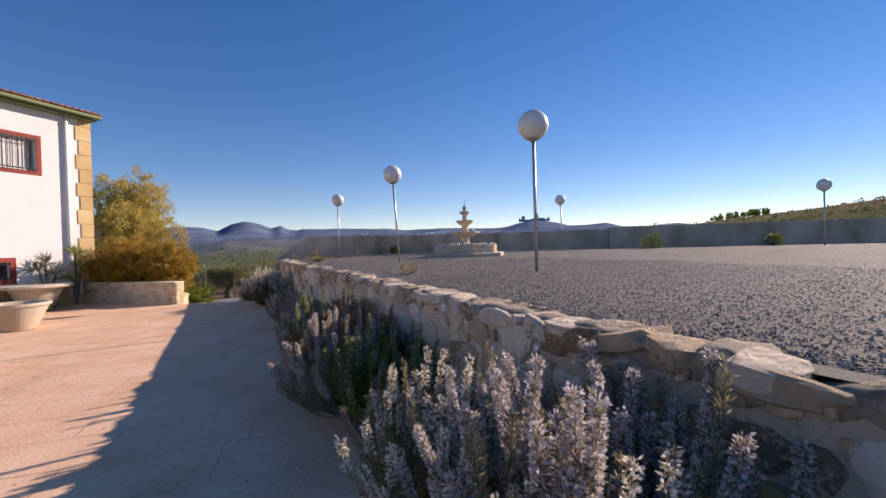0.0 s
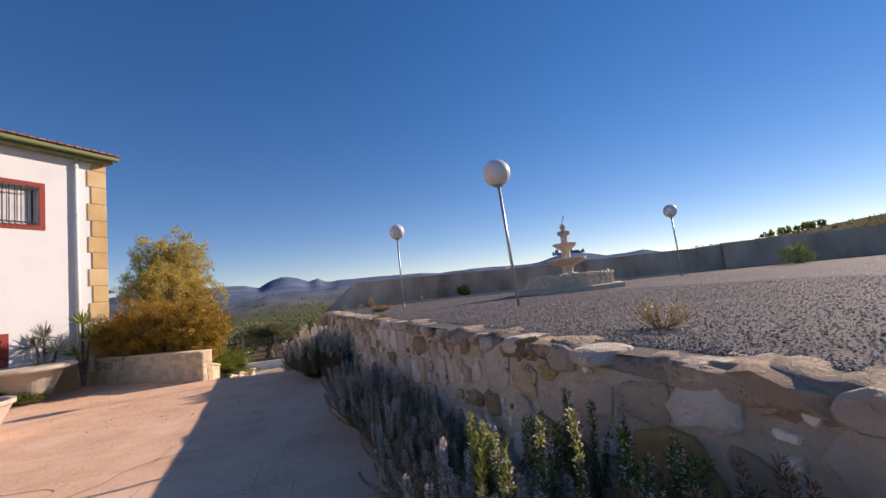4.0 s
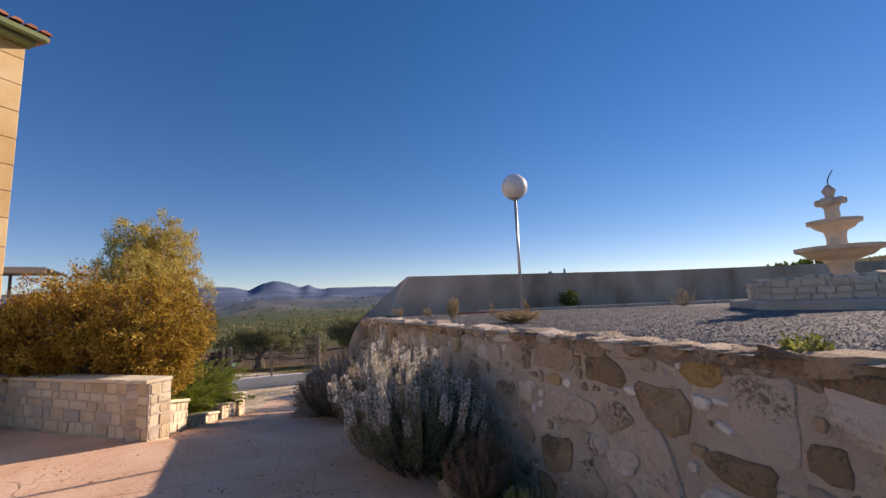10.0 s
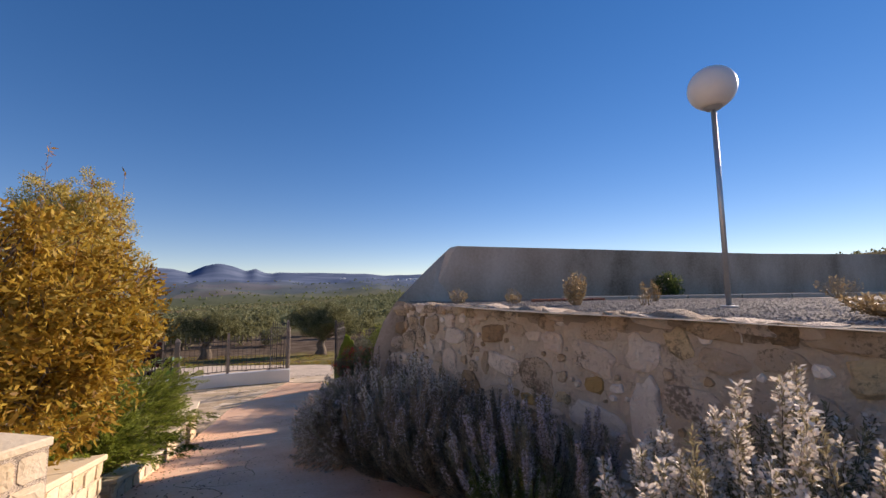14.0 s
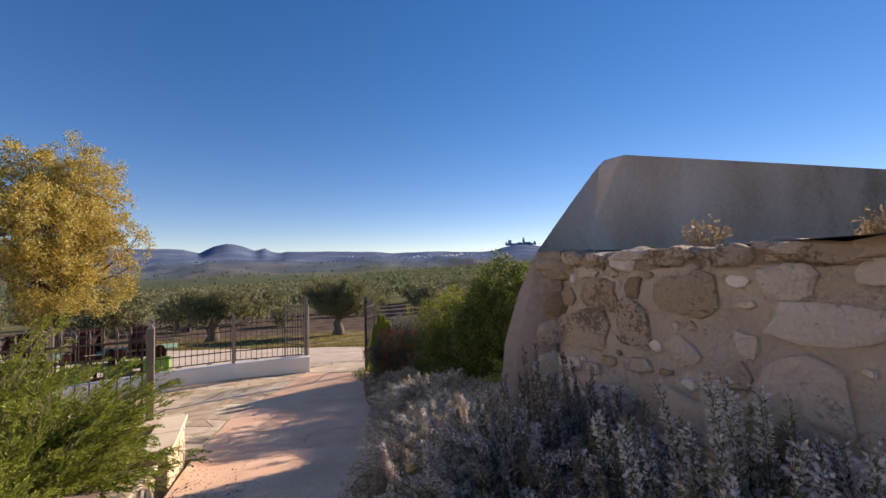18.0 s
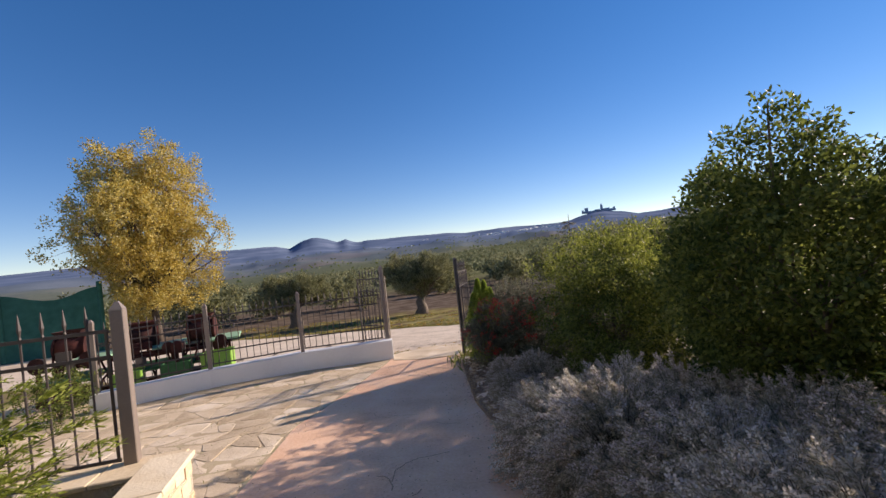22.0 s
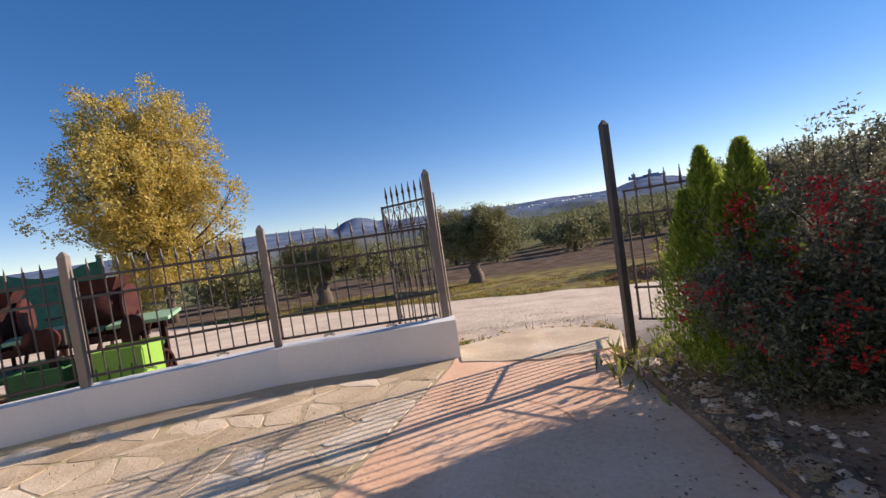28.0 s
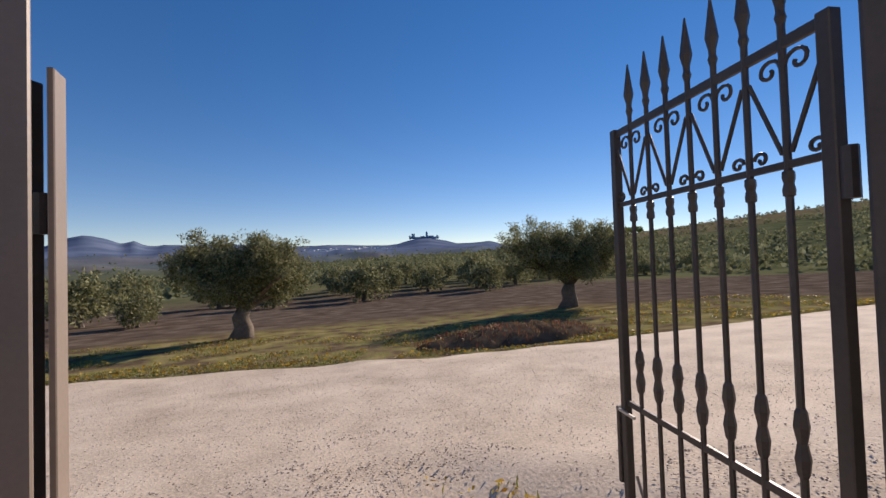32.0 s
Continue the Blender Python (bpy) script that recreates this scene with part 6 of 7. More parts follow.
# ---- planter and stepped low wall beside the drive ----
def block_wall(name, a, b, z0, tops, thick, label, seed, course=0.13, inward=1):
    """A wall from a to b of coursed pale blocks on its outer face; tops: height at both ends."""
    a, b = Vector((*a, 0)), Vector((*b, 0))
    d = (b - a)
    L = d.length
    turn = math.degrees(math.atan2(d.y, d.x))
    gg = random.Random(seed)
    bm = bmesh.new()
    vs = []
    for x, zt, zb in ((0, tops[0], z0[0]), (L, tops[1], z0[1])):
        for y in (0.02, thick):
            vs.append([bm.verts.new((x, y * inward, zb)), bm.verts.new((x, y * inward, zt - 0.03))])
    (a0, a1), (b0, b1), (c0, c1), (d0, d1) = vs
    for q in ((a0, c0, c1, a1), (d0, b0, b1, d1), (a1, c1, d1, b1), (b0, a0, a1, b1), (c0, d0, d1, c1)):
        bm.faces.new(q)
    body = part(name, bm, M["mortar"])
    body.matrix_basis = pose(a.x, a.y, 0, 0, 0, turn)
    tagged(body, label, "wall", kind="structure")
    z = 0.0
    hmax = max(tops[0] - z0[0], tops[1] - z0[1])
    while z < hmax - 0.05:
        h = course * gg.uniform(0.8, 1.2)
        x = 0.0
        while x < L - 0.06:
            w = min(gg.uniform(0.14, 0.36), L - x)
            f = (x + w / 2) / L
            zb = z0[0] + (z0[1] - z0[0]) * f
            zt = tops[0] + (tops[1] - tops[0]) * f - 0.035
            if zb + z + 0.04 < zt:
                hh = min(h, zt - zb - z)
                v, fc = ashlar(w - 0.01, hh - 0.01, gg.uniform(0.008, 0.022), gg.random())
                o = link("block", v, fc, M["pale"] if gg.random() < 0.88 else M["cast"], body)
                o.matrix_basis = Matrix.Translation((x + w / 2, 0.022 * inward, zb + z + hh / 2)) @ (Matrix.Identity(4) if inward > 0 else Matrix.Rotation(math.pi, 4, 'Z'))
            x += w
        for end, side, way in ((L, 1, 90), (0.0, 0, -90)):
            zb, zt = z0[side], tops[side] - 0.035
            if zb + z + 0.04 < zt and thick > 0.2:
                hh = min(h, zt - zb - z)
                cut_at = thick * gg.uniform(0.4, 0.6)
                for y0, y1 in ((0.03, cut_at), (cut_at, thick)):
                    v, fc = ashlar(y1 - y0 - 0.008, hh - 0.01, gg.uniform(0.008, 0.02), gg.random())
                    o = link("block", v, fc, M["pale"] if gg.random() < 0.88 else M["cast"], body)
                    o.matrix_basis = Matrix.Translation((end + (-0.004 if side else 0.004), (y0 + y1) / 2 * inward, zb + z + hh / 2)) @ Matrix.Rotation(radians(way), 4, 'Z')
        z += h
    cap = bmesh.new()
    n = max(1, int(L / 0.55))
    for k in range(n):
        f0, f1 = k / n, (k + 1) / n
        zc = tops[0] + (tops[1] - tops[0]) * (f0 + f1) / 2
        tl = -math.degrees(math.atan2(tops[1] - tops[0], L))
        bmesh.ops.create_cube(cap, size=1, matrix=Matrix.Translation((L * (f0 + f1) / 2, thick / 2 * inward, zc - 0.012)) @ Matrix.Rotation(radians(tl), 4, 'Y') @ Matrix.Diagonal((L / n - 0.008, thick + 0.05, 0.045, 1)))
    bmesh.ops.bevel(cap, geom=cap.edges[:], offset=0.008, segments=1, affect='EDGES')
    part("cap_slabs", cap, M["pale"], body, "worn pale coping slabs")
    return body


block_wall("wall_planter_front", (-4.8, 10.5), (-0.97, 8.8), (0.55, 0.5), (1.31, 1.33), 0.3, "coursed pale stone wall of the raised planter", 1)
block_wall("wall_planter_pier", (-0.965, 8.95), (-1.03, 9.12), (0.45, 0.45), (1.33, 1.33), 0.3, "end pier of the raised planter", 2)
block_wall("wall_step_upper", (-1.03, 9.12), (-1.33, 10.5), (0.35, 0.1), (1.02, 0.77), 0.28, "stepped pale stone wall beside the drive", 3)
block_wall("wall_step_middle", (-1.42, 10.85), (-1.74, 12.55), (0.0, -0.25), (0.44, 0.1), 0.28, "stepped pale stone wall beside the drive", 4)
block_wall("wall_step_lower", (-1.85, 13.0), (-2.25, 14.7), (-0.4, -0.8), (0.15, -0.15), 0.28, "stepped pale stone wall beside the drive", 5)
block_wall("wall_step_end", (-2.42, 15.4), (-2.8, 16.8), (-0.95, -1.2), (-0.28, -0.3), 0.3, "pale stone wall that carries the iron post", 6)
block_wall("wall_step_turn", (-2.84, 16.82), (-6.3, 16.06), (-1.2, -1.2), (-0.3, -0.3), 0.34, "short return of the pale stone wall", 7)
sv, sf = [], []
for y in steps(8.95, 17.0, 0.35):
    for c in range(9):
        x = curve_at(LEFT, y) - 0.2 - 4.6 * c / 8
        z = min(1.18, level(y) + 0.42) - (0.35 * max(0.0, min(1.0, (y - 15.5) / 1.2)))
        sv.append((x, max(y, 8.8 - (x + 0.97) * 0.444 + 0.1) if y < 11 else y, max(z, 1.12) if y < 9.4 else z + 0.05 * bumpy(x, y, 0.6)))
for r in range(len(sv) // 9 - 1):
    for c in range(8):
        i = r * 9 + c
        sf.append((i, i + 9, i + 10, i + 1))
fill = link("ground_planter", sv, sf, M["soil"])
tagged(fill, "dark soil bank behind the stepped stone wall", "soil", kind="structure")

# ---- flagstones of the apron ----
g = random.Random(9)
NX, NY = 22, 17
grid = {}
for i in range(NX + 1):
    for j in range(NY + 1):
        y = 17.0 + 6.1 * j / NY
        r = curve_at(LEFT, y) - 0.05
        x = r - 7.6 * (1 - i / NX)
        jx = g.uniform(-0.14, 0.14) if 0 < i < NX else 0
        grid[i, j] = (x + jx + (0.09 if j % 2 else -0.09) * (0 < i < NX), y + g.uniform(-0.13, 0.13))
count = 0
for i in range(NX - 1, -1, -1):
    for j in range(NY):
        q = [grid[i, j], grid[i + 1, j], grid[i + 1, j + 1], grid[i, j + 1]]
        if count >= 298:
            continue
        wall_line = curve_at([(-7.6, 21.1), (-5.8, 22.1), (-3.98, 22.75), (-1.9, 23.0)], q[0][0])
        if max(p[1] for p in q) > wall_line:
            continue
        count += 1
        cx, cy = sum(p[0] for p in q) / 4, sum(p[1] for p in q) / 4
        ring = []
        for k in range(4):
            a, b, c = q[k - 1], q[k], q[(k + 1) % 4]
            for o in (a, c):
                f = g.uniform(0.08, 0.22)
                x, y = b[0] + (o[0] - b[0]) * f, b[1] + (o[1] - b[1]) * f
                ring.append((cx + (x - cx) * 0.983 + g.uniform(-0.012, 0.012), cy + (y - cy) * 0.983 + g.uniform(-0.012, 0.012)))
        lift = g.uniform(-0.003, 0.004)
        v = [(x, y, level(y) - 0.04) for x, y in ring] + [(x, y, level(y) - 0.010 + lift) for x, y in ring] + [(cx + (x - cx) * 0.955, cy + (y - cy) * 0.955, level(y) - 0.004 + lift + g.uniform(-0.003, 0.003)) for x, y in ring]
        v.append((cx, cy, level(cy) + lift))
        f = []
        for k in range(8):
            m = (k + 1) % 8
            f += [(k, m, 8 + m, 8 + k), (8 + k, 8 + m, 16 + m, 16 + k), (16 + k, 16 + m, 24)]
        link("flagstone", v, f, M["cobble"], apron)

# threshold slab outside the gate
sl = bmesh.new()
outline = [(-1.98, 23.55), (-1.55, 23.75), (-1.2, 24.12), (-0.75, 24.05), (-0.35, 23.85), (0.05, 23.4), (-0.14, 22.75), (-1.0, 22.6), (-1.88, 22.85)]
cx, cy = sum(p[0] for p in outline) / len(outline), sum(p[1] for p in outline) / len(outline)
edge = []
for k, (x, y) in enumerate(outline):
    u, v = outline[(k + 1) % len(outline)]
    edge += [(x + (u - x) * q / 4 + 0.02 * noise.noise(Vector((x + q, y, 1))), y + (v - y) * q / 4 + 0.02 * noise.noise(Vector((x, y + q, 2)))) for q in range(4)]
rings = []
for q in (1.0, 0.98, 0.8, 0.6, 0.4, 0.2):
    row = []
    for x, y in edge:
        a, b = cx + (x - cx) * q, cy + (y - cy) * q
        z = level(min(b, 23.6)) + 0.014 - 0.05 * max(0, b - 23.5) + 0.014 * noise.noise(Vector((a * 3.1, b * 3.1, 7)))
        row.append(sl.verts.new((a, b, -1.7 if q == 1.0 else z)))
    rings.append(row)
ne = len(edge)
for q in range(len(rings) - 1):
    for k in range(ne):
        m = (k + 1) % ne
        sl.faces.new((rings[q][k], rings[q][m], rings[q + 1][m], rings[q + 1][k]))
sl.faces.new(rings[-1])
slab = part("pavement_threshold", sl, M["cobble"])
tagged(slab, "worn stone threshold slab outside the gate", "pavement", kind="structure")

# concrete in front of the planter
corner_ = bmesh.new()
corner_.faces.new([corner_.verts.new((x, y, 0.612)) for x, y in ((-0.9, 8.72), (-0.96, 8.86), (-4.8, 10.56), (-5.7, 10.6), (-5.2, 8.72))])
tagged(part("pavement_corner", corner_, M["concrete"]), "pinkish concrete in front of the planter wall", "pavement", kind="structure")

# short hairline cracks, stamped joints and curled twigs, all as thin ribbons
cut = bmesh.new()


def ribbon(points, w=0.007):
    last = None
    for k, (x, y) in enumerate(points):
        a = points[max(k - 1, 0)]
        b = points[min(k + 1, len(points) - 1)]
        d = Vector((b[0] - a[0], b[1] - a[1], 0)).normalized()
        n = Vector((-d.y, d.x, 0)) * w
        z = level(y) + 0.012 * bumpy(x, y, 0.8) + 0.004
        now = (cut.verts.new((x + n.x, y + n.y, z)), cut.verts.new((x - n.x, y - n.y, z)))
        if last:
            cut.faces.new((last[0], last[1], now[1], now[0]))
        last = now


crack = random.Random(17)
for k in range(36):
    y = crack.uniform(-3, 8.4)
    x, a = crack.uniform(facade_x(y) + 1.3, curve_at(RIGHT, y) - 0.2), crack.uniform(0, 6.28)
    if k > 21:
        y = crack.uniform(9.2, 22.5)
        x = crack.uniform(curve_at(LEFT, y) + 0.2, curve_at(RIGHT, y) - 0.2)
    line = [(x, y)]
    for n in range(crack.randrange(5, 15)):
        a += crack.gauss(0, 0.35)
        line.append((line[-1][0] + 0.09 * math.cos(a), line[-1][1] + 0.09 * math.sin(a)))
    if all((facade_x(v) + 1.1 if v < 8.7 else curve_at(LEFT, v) + 0.05) < u < curve_at(RIGHT, v) - 0.1 and (v < 8.7) == (y < 8.7) for u, v in line):
        ribbon(line, crack.uniform(0.003, 0.007))
for k in range(-6, 14):
    y0 = 0.23 + 0.6 * k
    lo, hi = 0.9 - 0.33 * y0, curve_at(RIGHT, y0) - 0.35
    ribbon([(x, y0 + 0.185 * (x - 1.0)) for x in steps(lo, hi, 0.35) if y0 + 0.185 * (x - 1.0) < 8.6], 0.0022)
    for c in range(3):
        x = lo + (hi - lo) * (c + 0.5 + 0.25 * (k % 2)) / 3.4
        y = y0 + 0.185 * (x - 1.0)
        if y < 7.9:
            ribbon([(x, y + 0.02), (x - 0.05, y + 0.3), (x - 0.1, y + 0.58)], 0.0022)
ribbon([(-1.17 + 0.224 * k, 0.02 - 0.108 * k) for k in range(11)], 0.006)
# short curled twigs, laid as dark ribbons among the cracks
for k in range(80):
    x, y, a = crack.uniform(-1.2, 1.6), crack.uniform(-1.0, 1.3), crack.uniform(0, 6.28)
    bend = crack.uniform(-0.8, 0.8)
    line = [(x, y)]
    for n in range(4):
        a += bend
        line.append((line[-1][0] + 0.028 * math.cos(a), line[-1][1] + 0.028 * math.sin(a)))
    ribbon(line, crack.uniform(0.003, 0.006))
cracks = part("trim_cracks_twigs", cut, material("crack_and_twig_dark", [(0.30, 0.18, 0.11), (0.40, 0.25, 0.155)], 3, 40, 0.95, 0.2, vary=0))
tagged(cracks, "faint stamped joints, dark cracks and curled twigs on the concrete", "cracks", kind="structure")

# ---- plaza furniture ----
def mill_table(at, low, high, h, slab_r, slab_t, label, tilt=0.0, turn=0.0):
    t = thing("stone_table", at, label, "stone table", turn=turn)
    part("bowl", lathe([(low * 0.96, 0), (low, 0.03), (low * 1.05, 0.06), (high * 0.97, h - 0.05), (high, h - 0.02), (high, h)], 40), M["cast"], t, smooth=False)
    bm = lathe([(slab_r - 0.03, 0), (slab_r, 0.03), (slab_r, slab_t - 0.04), (slab_r - 0.05, slab_t), (0.08, slab_t), (0.05, slab_t - 0.03)], 48)
    for v in bm.verts:
        a = math.atan2(v.co.y, v.co.x)
        k = 1 + 0.03 * noise.noise(Vector((math.cos(a) * 2.5, math.sin(a) * 2.5, at[0]))) + 0.02 * noise.noise(Vector((math.cos(a) * 9, math.sin(a) * 9, v.co.z * 14)))
        v.co.x, v.co.y = v.co.x * k, v.co.y * k
        v.co.z += 0.005 * noise.noise(Vector((math.cos(a) * 6, math.sin(a) * 6, 3 + at[1])))
    o = part("tabletop", bm, M["cast"], t, "thick worn millstone slab")
    o.matrix_basis = pose(0, 0, h, tilt, 0, 0)
    return t


mill_table((-2.2, 0.6, 0.77), 0.42, 0.69, 0.5, 0.95, 0.18, "millstone table of pale concrete on a conical base", 1.5)
mill_table((-4.7, 8.5, 0.66), 0.34, 0.62, 0.68, 0.86, 0.1, "smaller millstone table on a conical base", 0.5)
pot = thing("stone_planter", (-2.2, 4.6, 0.71), "empty conical concrete planter with a thick rim", "planter")
part("bowl", lathe([(0.29, 0), (0.31, 0.02), (0.52, 0.5), (0.56, 0.52), (0.56, 0.58), (0.5, 0.58), (0.47, 0.5)], 40), M["cast"], pot)
part("earth", lathe([(0.46, 0.46), (0.2, 0.49), (0.02, 0.5)], 24), M["soil"], pot)

stair = thing("outside_stair", on_facade(8.6, 0.1, 0.76), "short stone stair with a steel handrail by the facade", "stair", turn=FTURN)
for k in range(5):
    y = -1.42 + 0.28 * k
    part("step", box((1.46, 0.28, 0.17 * (k + 1) - 0.05), (-0.78, y, 0.085 * (k + 1) - 0.025), 0, 0.008), M["cast"], stair)
    part("tread", box((1.54, 0.34, 0.055), (-0.78, y - 0.02, 0.17 * (k + 1) - 0.02), 0, 0.014), M["cast"], stair, "rough pale stone tread")
for x in (0.02, -0.75, -1.5):
    part("post", box((0.06, 0.06, 1.55 + 0.0), (x, -0.72, 1.2), 0, 0.004), M["steel"], stair)
for z in (1.1, 1.3, 1.5, 1.7):
    part("handrail" if z == 1.7 else "wire", rod((0.05, -0.72, z + 0.22), (-1.6, -0.72, z + 0.22), 0.02 if z == 1.7 else 0.007), M["steel"], stair)

bed2 = bmesh.new()
vs = [bed2.verts.new(on_facade(s, o, level(FACADE_END.y - FACADE_WAY.y * s) + h)) for s, o, h in ((0.3, 0.06, 0.12), (16, 0.06, 0.12), (16, 0.93, 0.05), (0.3, 0.93, 0.05))]
bed2.faces.new(vs)
facade_bed = part("ground_facade_bed", bed2, M["soil"])
tagged(facade_bed, "strip of soil along the foot of the facade", "soil", kind="structure")


def ground_cover(at, r, seed, mat, label):
    g = rng(seed)
    t = thing("ground_cover", at, label, "ground cover", "low plants along the facade")
    n = 3200
    a, q = g.uniform(0, 6.283, n), np.sqrt(g.uniform(0, 1, n))
    z = 0.27 * (1 - q ** 2) * g.uniform(0.3, 1, n) + 0.02
    p = np.stack([np.cos(a) * q * r[0], np.sin(a) * q * r[1], z], 1)
    leaf_mesh("foliage", p, np.stack([np.cos(a) * 0.5, np.sin(a) * 0.5, np.ones(n) * 0.7], 1) + g.normal(size=(n, 3)) * 0.5, 0.06, 0.02, mat, seed, t)
    ls = [[np.array((0, 0, 0)), p[k] * 0.5 + np.array((0, 0, 0.05)), p[k]] for k in range(0, 500, 10)]
    stems_mesh("stem", ls, [0.004] * len(ls), M["bark"], t, 3)
    return t


for k, (s, o, r, mm) in enumerate(((2.4, 0.7, (0.7, 0.5), "hedge"), (3.4, 0.75, (0.8, 0.5), "hedge"), (4.4, 0.8, (0.8, 0.5), "lime"), (5.4, 0.85, (0.8, 0.45), "hedge"), (6.3, 0.8, (0.7, 0.4), "lime"), (7.6, 0.7, (0.6, 0.35), "hedge"), (8.6, 0.6, (0.5, 0.3), "lime"))):
    p = on_facade(s, o, 0)
    ground_cover((p[0], p[1], level(p[1]) + 0.06), (r[0] * 1.25, r[1]), 80 + k, M[mm], "low green ground cover at the foot of the facade")


def yucca(at, heads, seed, mat, label):
    g = rng(seed)
    t = thing("yucca", at, label, "yucca", "yuccas by the downpipe")
    for (dx, dy, h) in heads:
        part("stem", tube([(0, 0, 0), (dx * 0.5, dy * 0.5, h * 0.5), (dx, dy, h)], [0.045, 0.035, 0.03], 7), M["bark"], t)
        n = 46
        a = g.uniform(0, 6.283, n)
        e = g.uniform(-0.35, 1.3, n)
        way = np.stack([np.cos(a) * np.cos(e), np.sin(a) * np.cos(e), np.sin(e)], 1)
        leaf_mesh("leaf_head", np.tile(np.array((dx, dy, h)), (n, 1)), way, 0.38, 0.035, mat, seed, t, curl=0.1)
    return t


yucca((-4.75, 8.95, 0.72), [(0, 0, 1.35), (0.2, 0.1, 1.0), (-0.22, 0.05, 1.15), (0.05, -0.15, 0.7)], 91, M["sage"], "pale branching yucca against the white wall")
yucca((-4.35, 9.6, 0.72), [(0, 0, 1.6), (0.1, 0.1, 1.2), (-0.05, -0.1, 0.8)], 92, M["lime"], "green yucca beside the downpipe")

# ---- terrace details ----
def scatter(name, count, spot, size, mat, label, seed, flat=0.6):
    """Many loose stones as one mesh."""
    g = rng(seed)
    ov = np.array([(1, 0, 0), (-1, 0, 0), (0, 1, 0), (0, -1, 0), (0, 0, 1), (0, 0, -0.6)], float)
    of = np.array([(0, 2, 4), (2, 1, 4), (1, 3, 4), (3, 0, 4)])
    c = np.array([spot(g) for _ in range(count)])
    s = g.uniform(*size, (count, 1, 1)) * g.uniform(0.6, 1.2, (count, 6, 3)) * np.array((1, 1, flat))
    a = g.uniform(0, 6.283, count)
    ca, sa = np.cos(a)[:, None], np.sin(a)[:, None]
    v = ov[None] * s
    v = np.stack([v[:, :, 0] * ca - v[:, :, 1] * sa, v[:, :, 0] * sa + v[:, :, 1] * ca, v[:, :, 2]], 2) + c[:, None]
    f = of[None] + (np.arange(count) * 6)[:, None, None]
    ob = link(name, v.reshape(-1, 3).tolist(), f.reshape(-1, 3).tolist(), mat)
    return tagged(ob, label, "gravel", kind="stuff")


def spot_terrace(g):
    y = g.uniform(-6, 12.6)
    x = wall_x(y) + 0.3 + 5.5 * g.uniform(0, 1) ** 2.0
    return (x, y, TERRACE + 0.012 * bumpy(x, y, 1.5) + 0.03 * bumpy(x, y, 5, 2) + 0.004)


scatter("gravel_pebbles", 90000, spot_terrace, (0.0045, 0.012), M["pebble"], "loose grey pebbles on the terrace", 101, 0.55)


def tuft(name, at, h, r, count, mat, label, category, seed, blades=10):
    g = rng(seed)
    t = thing(name, at, label, category)
    lines = shrub_lines(g, count, h, r, foot=0.05)
    stems_mesh("stalk", lines, [0.004] * len(lines), M["dry"], t, 3)
    p, d = along(lines, g, count * blades, 0.25, 1.0)
    leaf_mesh("foliage", p, d * 0.6 + unit(g.normal(size=p.shape)), 0.035, 0.012, mat, seed, t)
    return t


tuft("dry_weed", (3.05, 10.9, TERRACE), 0.42, 0.13, 40, M["dry"], "dry straw-coloured weed on the terrace edge", "weed", 111, 30)
tuft("dry_weed", (3.7, 10.6, TERRACE), 0.28, 0.05, 8, M["dry"], "small dry weed on the gravel", "weed", 112)
tuft("dry_weed", (3.55, 8.3, TERRACE), 0.15, 0.3, 120, M["dry"], "low dry grassy clump beside the wall", "weed", 113, 16)
tuft("dry_weed", (4.6, 11.6, TERRACE), 0.3, 0.09, 18, M["dry"], "dry weed near the grey wall", "weed", 114)
tuft("dry_weed", (8.2, 11.9, TERRACE), 0.4, 0.3, 40, M["dry"], "pale dry weed near the grey wall", "weed", 115)
tuft("dry_weed", (2.6, 11.7, TERRACE), 0.2, 0.12, 20, M["dry"], "dry grass tuft by the wall top", "weed", 116)
tuft("dry_weed", (2.0, 12.2, TERRACE), 0.22, 0.14, 24, M["dry"], "dry grass tuft by the wall top", "weed", 117)
tuft("wall_weed", (3.85, 4.9, TERRACE - 0.05), 0.14, 0.1, 22, M["lime"], "small green weed growing from the wall top", "weed", 118, 16)
tuft("dry_weed", (6.0, 0.6, TERRACE), 0.2, 0.2, 30, M["dry"], "dry weed on the gravel", "weed", 119)
tree("dark_shrub", (6.2, 13.25, TERRACE), "small dark shrub at the foot of the grey wall", "shrub", 121, (0, 0, 0.22), (0.22, 0.2, 0.23), 90, 24, 0.06, None, (0.05, 0.02), 0.02, 0.05, M["hedge"], shell=0.1, limbs=8)
tree("dark_shrub", (17.5, 11.3, TERRACE), "rounded dark shrub by the grey wall", "shrub", 122, (0, 0, 0.3), (0.5, 0.4, 0.36), 90, 24, 0.08, None, (0.06, 0.025), 0.02, 0.05, M["hedge"], shell=0.1, limbs=8)
tree("dark_shrub", (22.5, 10.2, TERRACE), "rounded dark shrub by the grey wall", "shrub", 123, (0, 0, 0.25), (0.4, 0.4, 0.3), 80, 24, 0.08, None, (0.06, 0.025), 0.02, 0.05, M["hedge"], shell=0.1, limbs=8)
kerb = thing("kerb_line", (10.0, 13.1, TERRACE), "thin pale kerb along the foot of the grey wall", "kerb", turn=3.7)
for k in range(9):
    part("kerb_stone", box((1.18, 0.12, 0.1), (-5.6 + 1.2 * k, 0, 0.02), 0, 0.012), M["cast"], kerb)
edge_tiles = thing("brick_edging", (3.2, 12.2, TERRACE), "short line of red bricks laid on the gravel", "bricks", turn=8)
for k in range(5):
    part("brick", box((0.23, 0.11, 0.06), (0.25 * k, 0, 0.02), g.uniform(-4, 4), 0.006), M["tile"], edge_tiles)

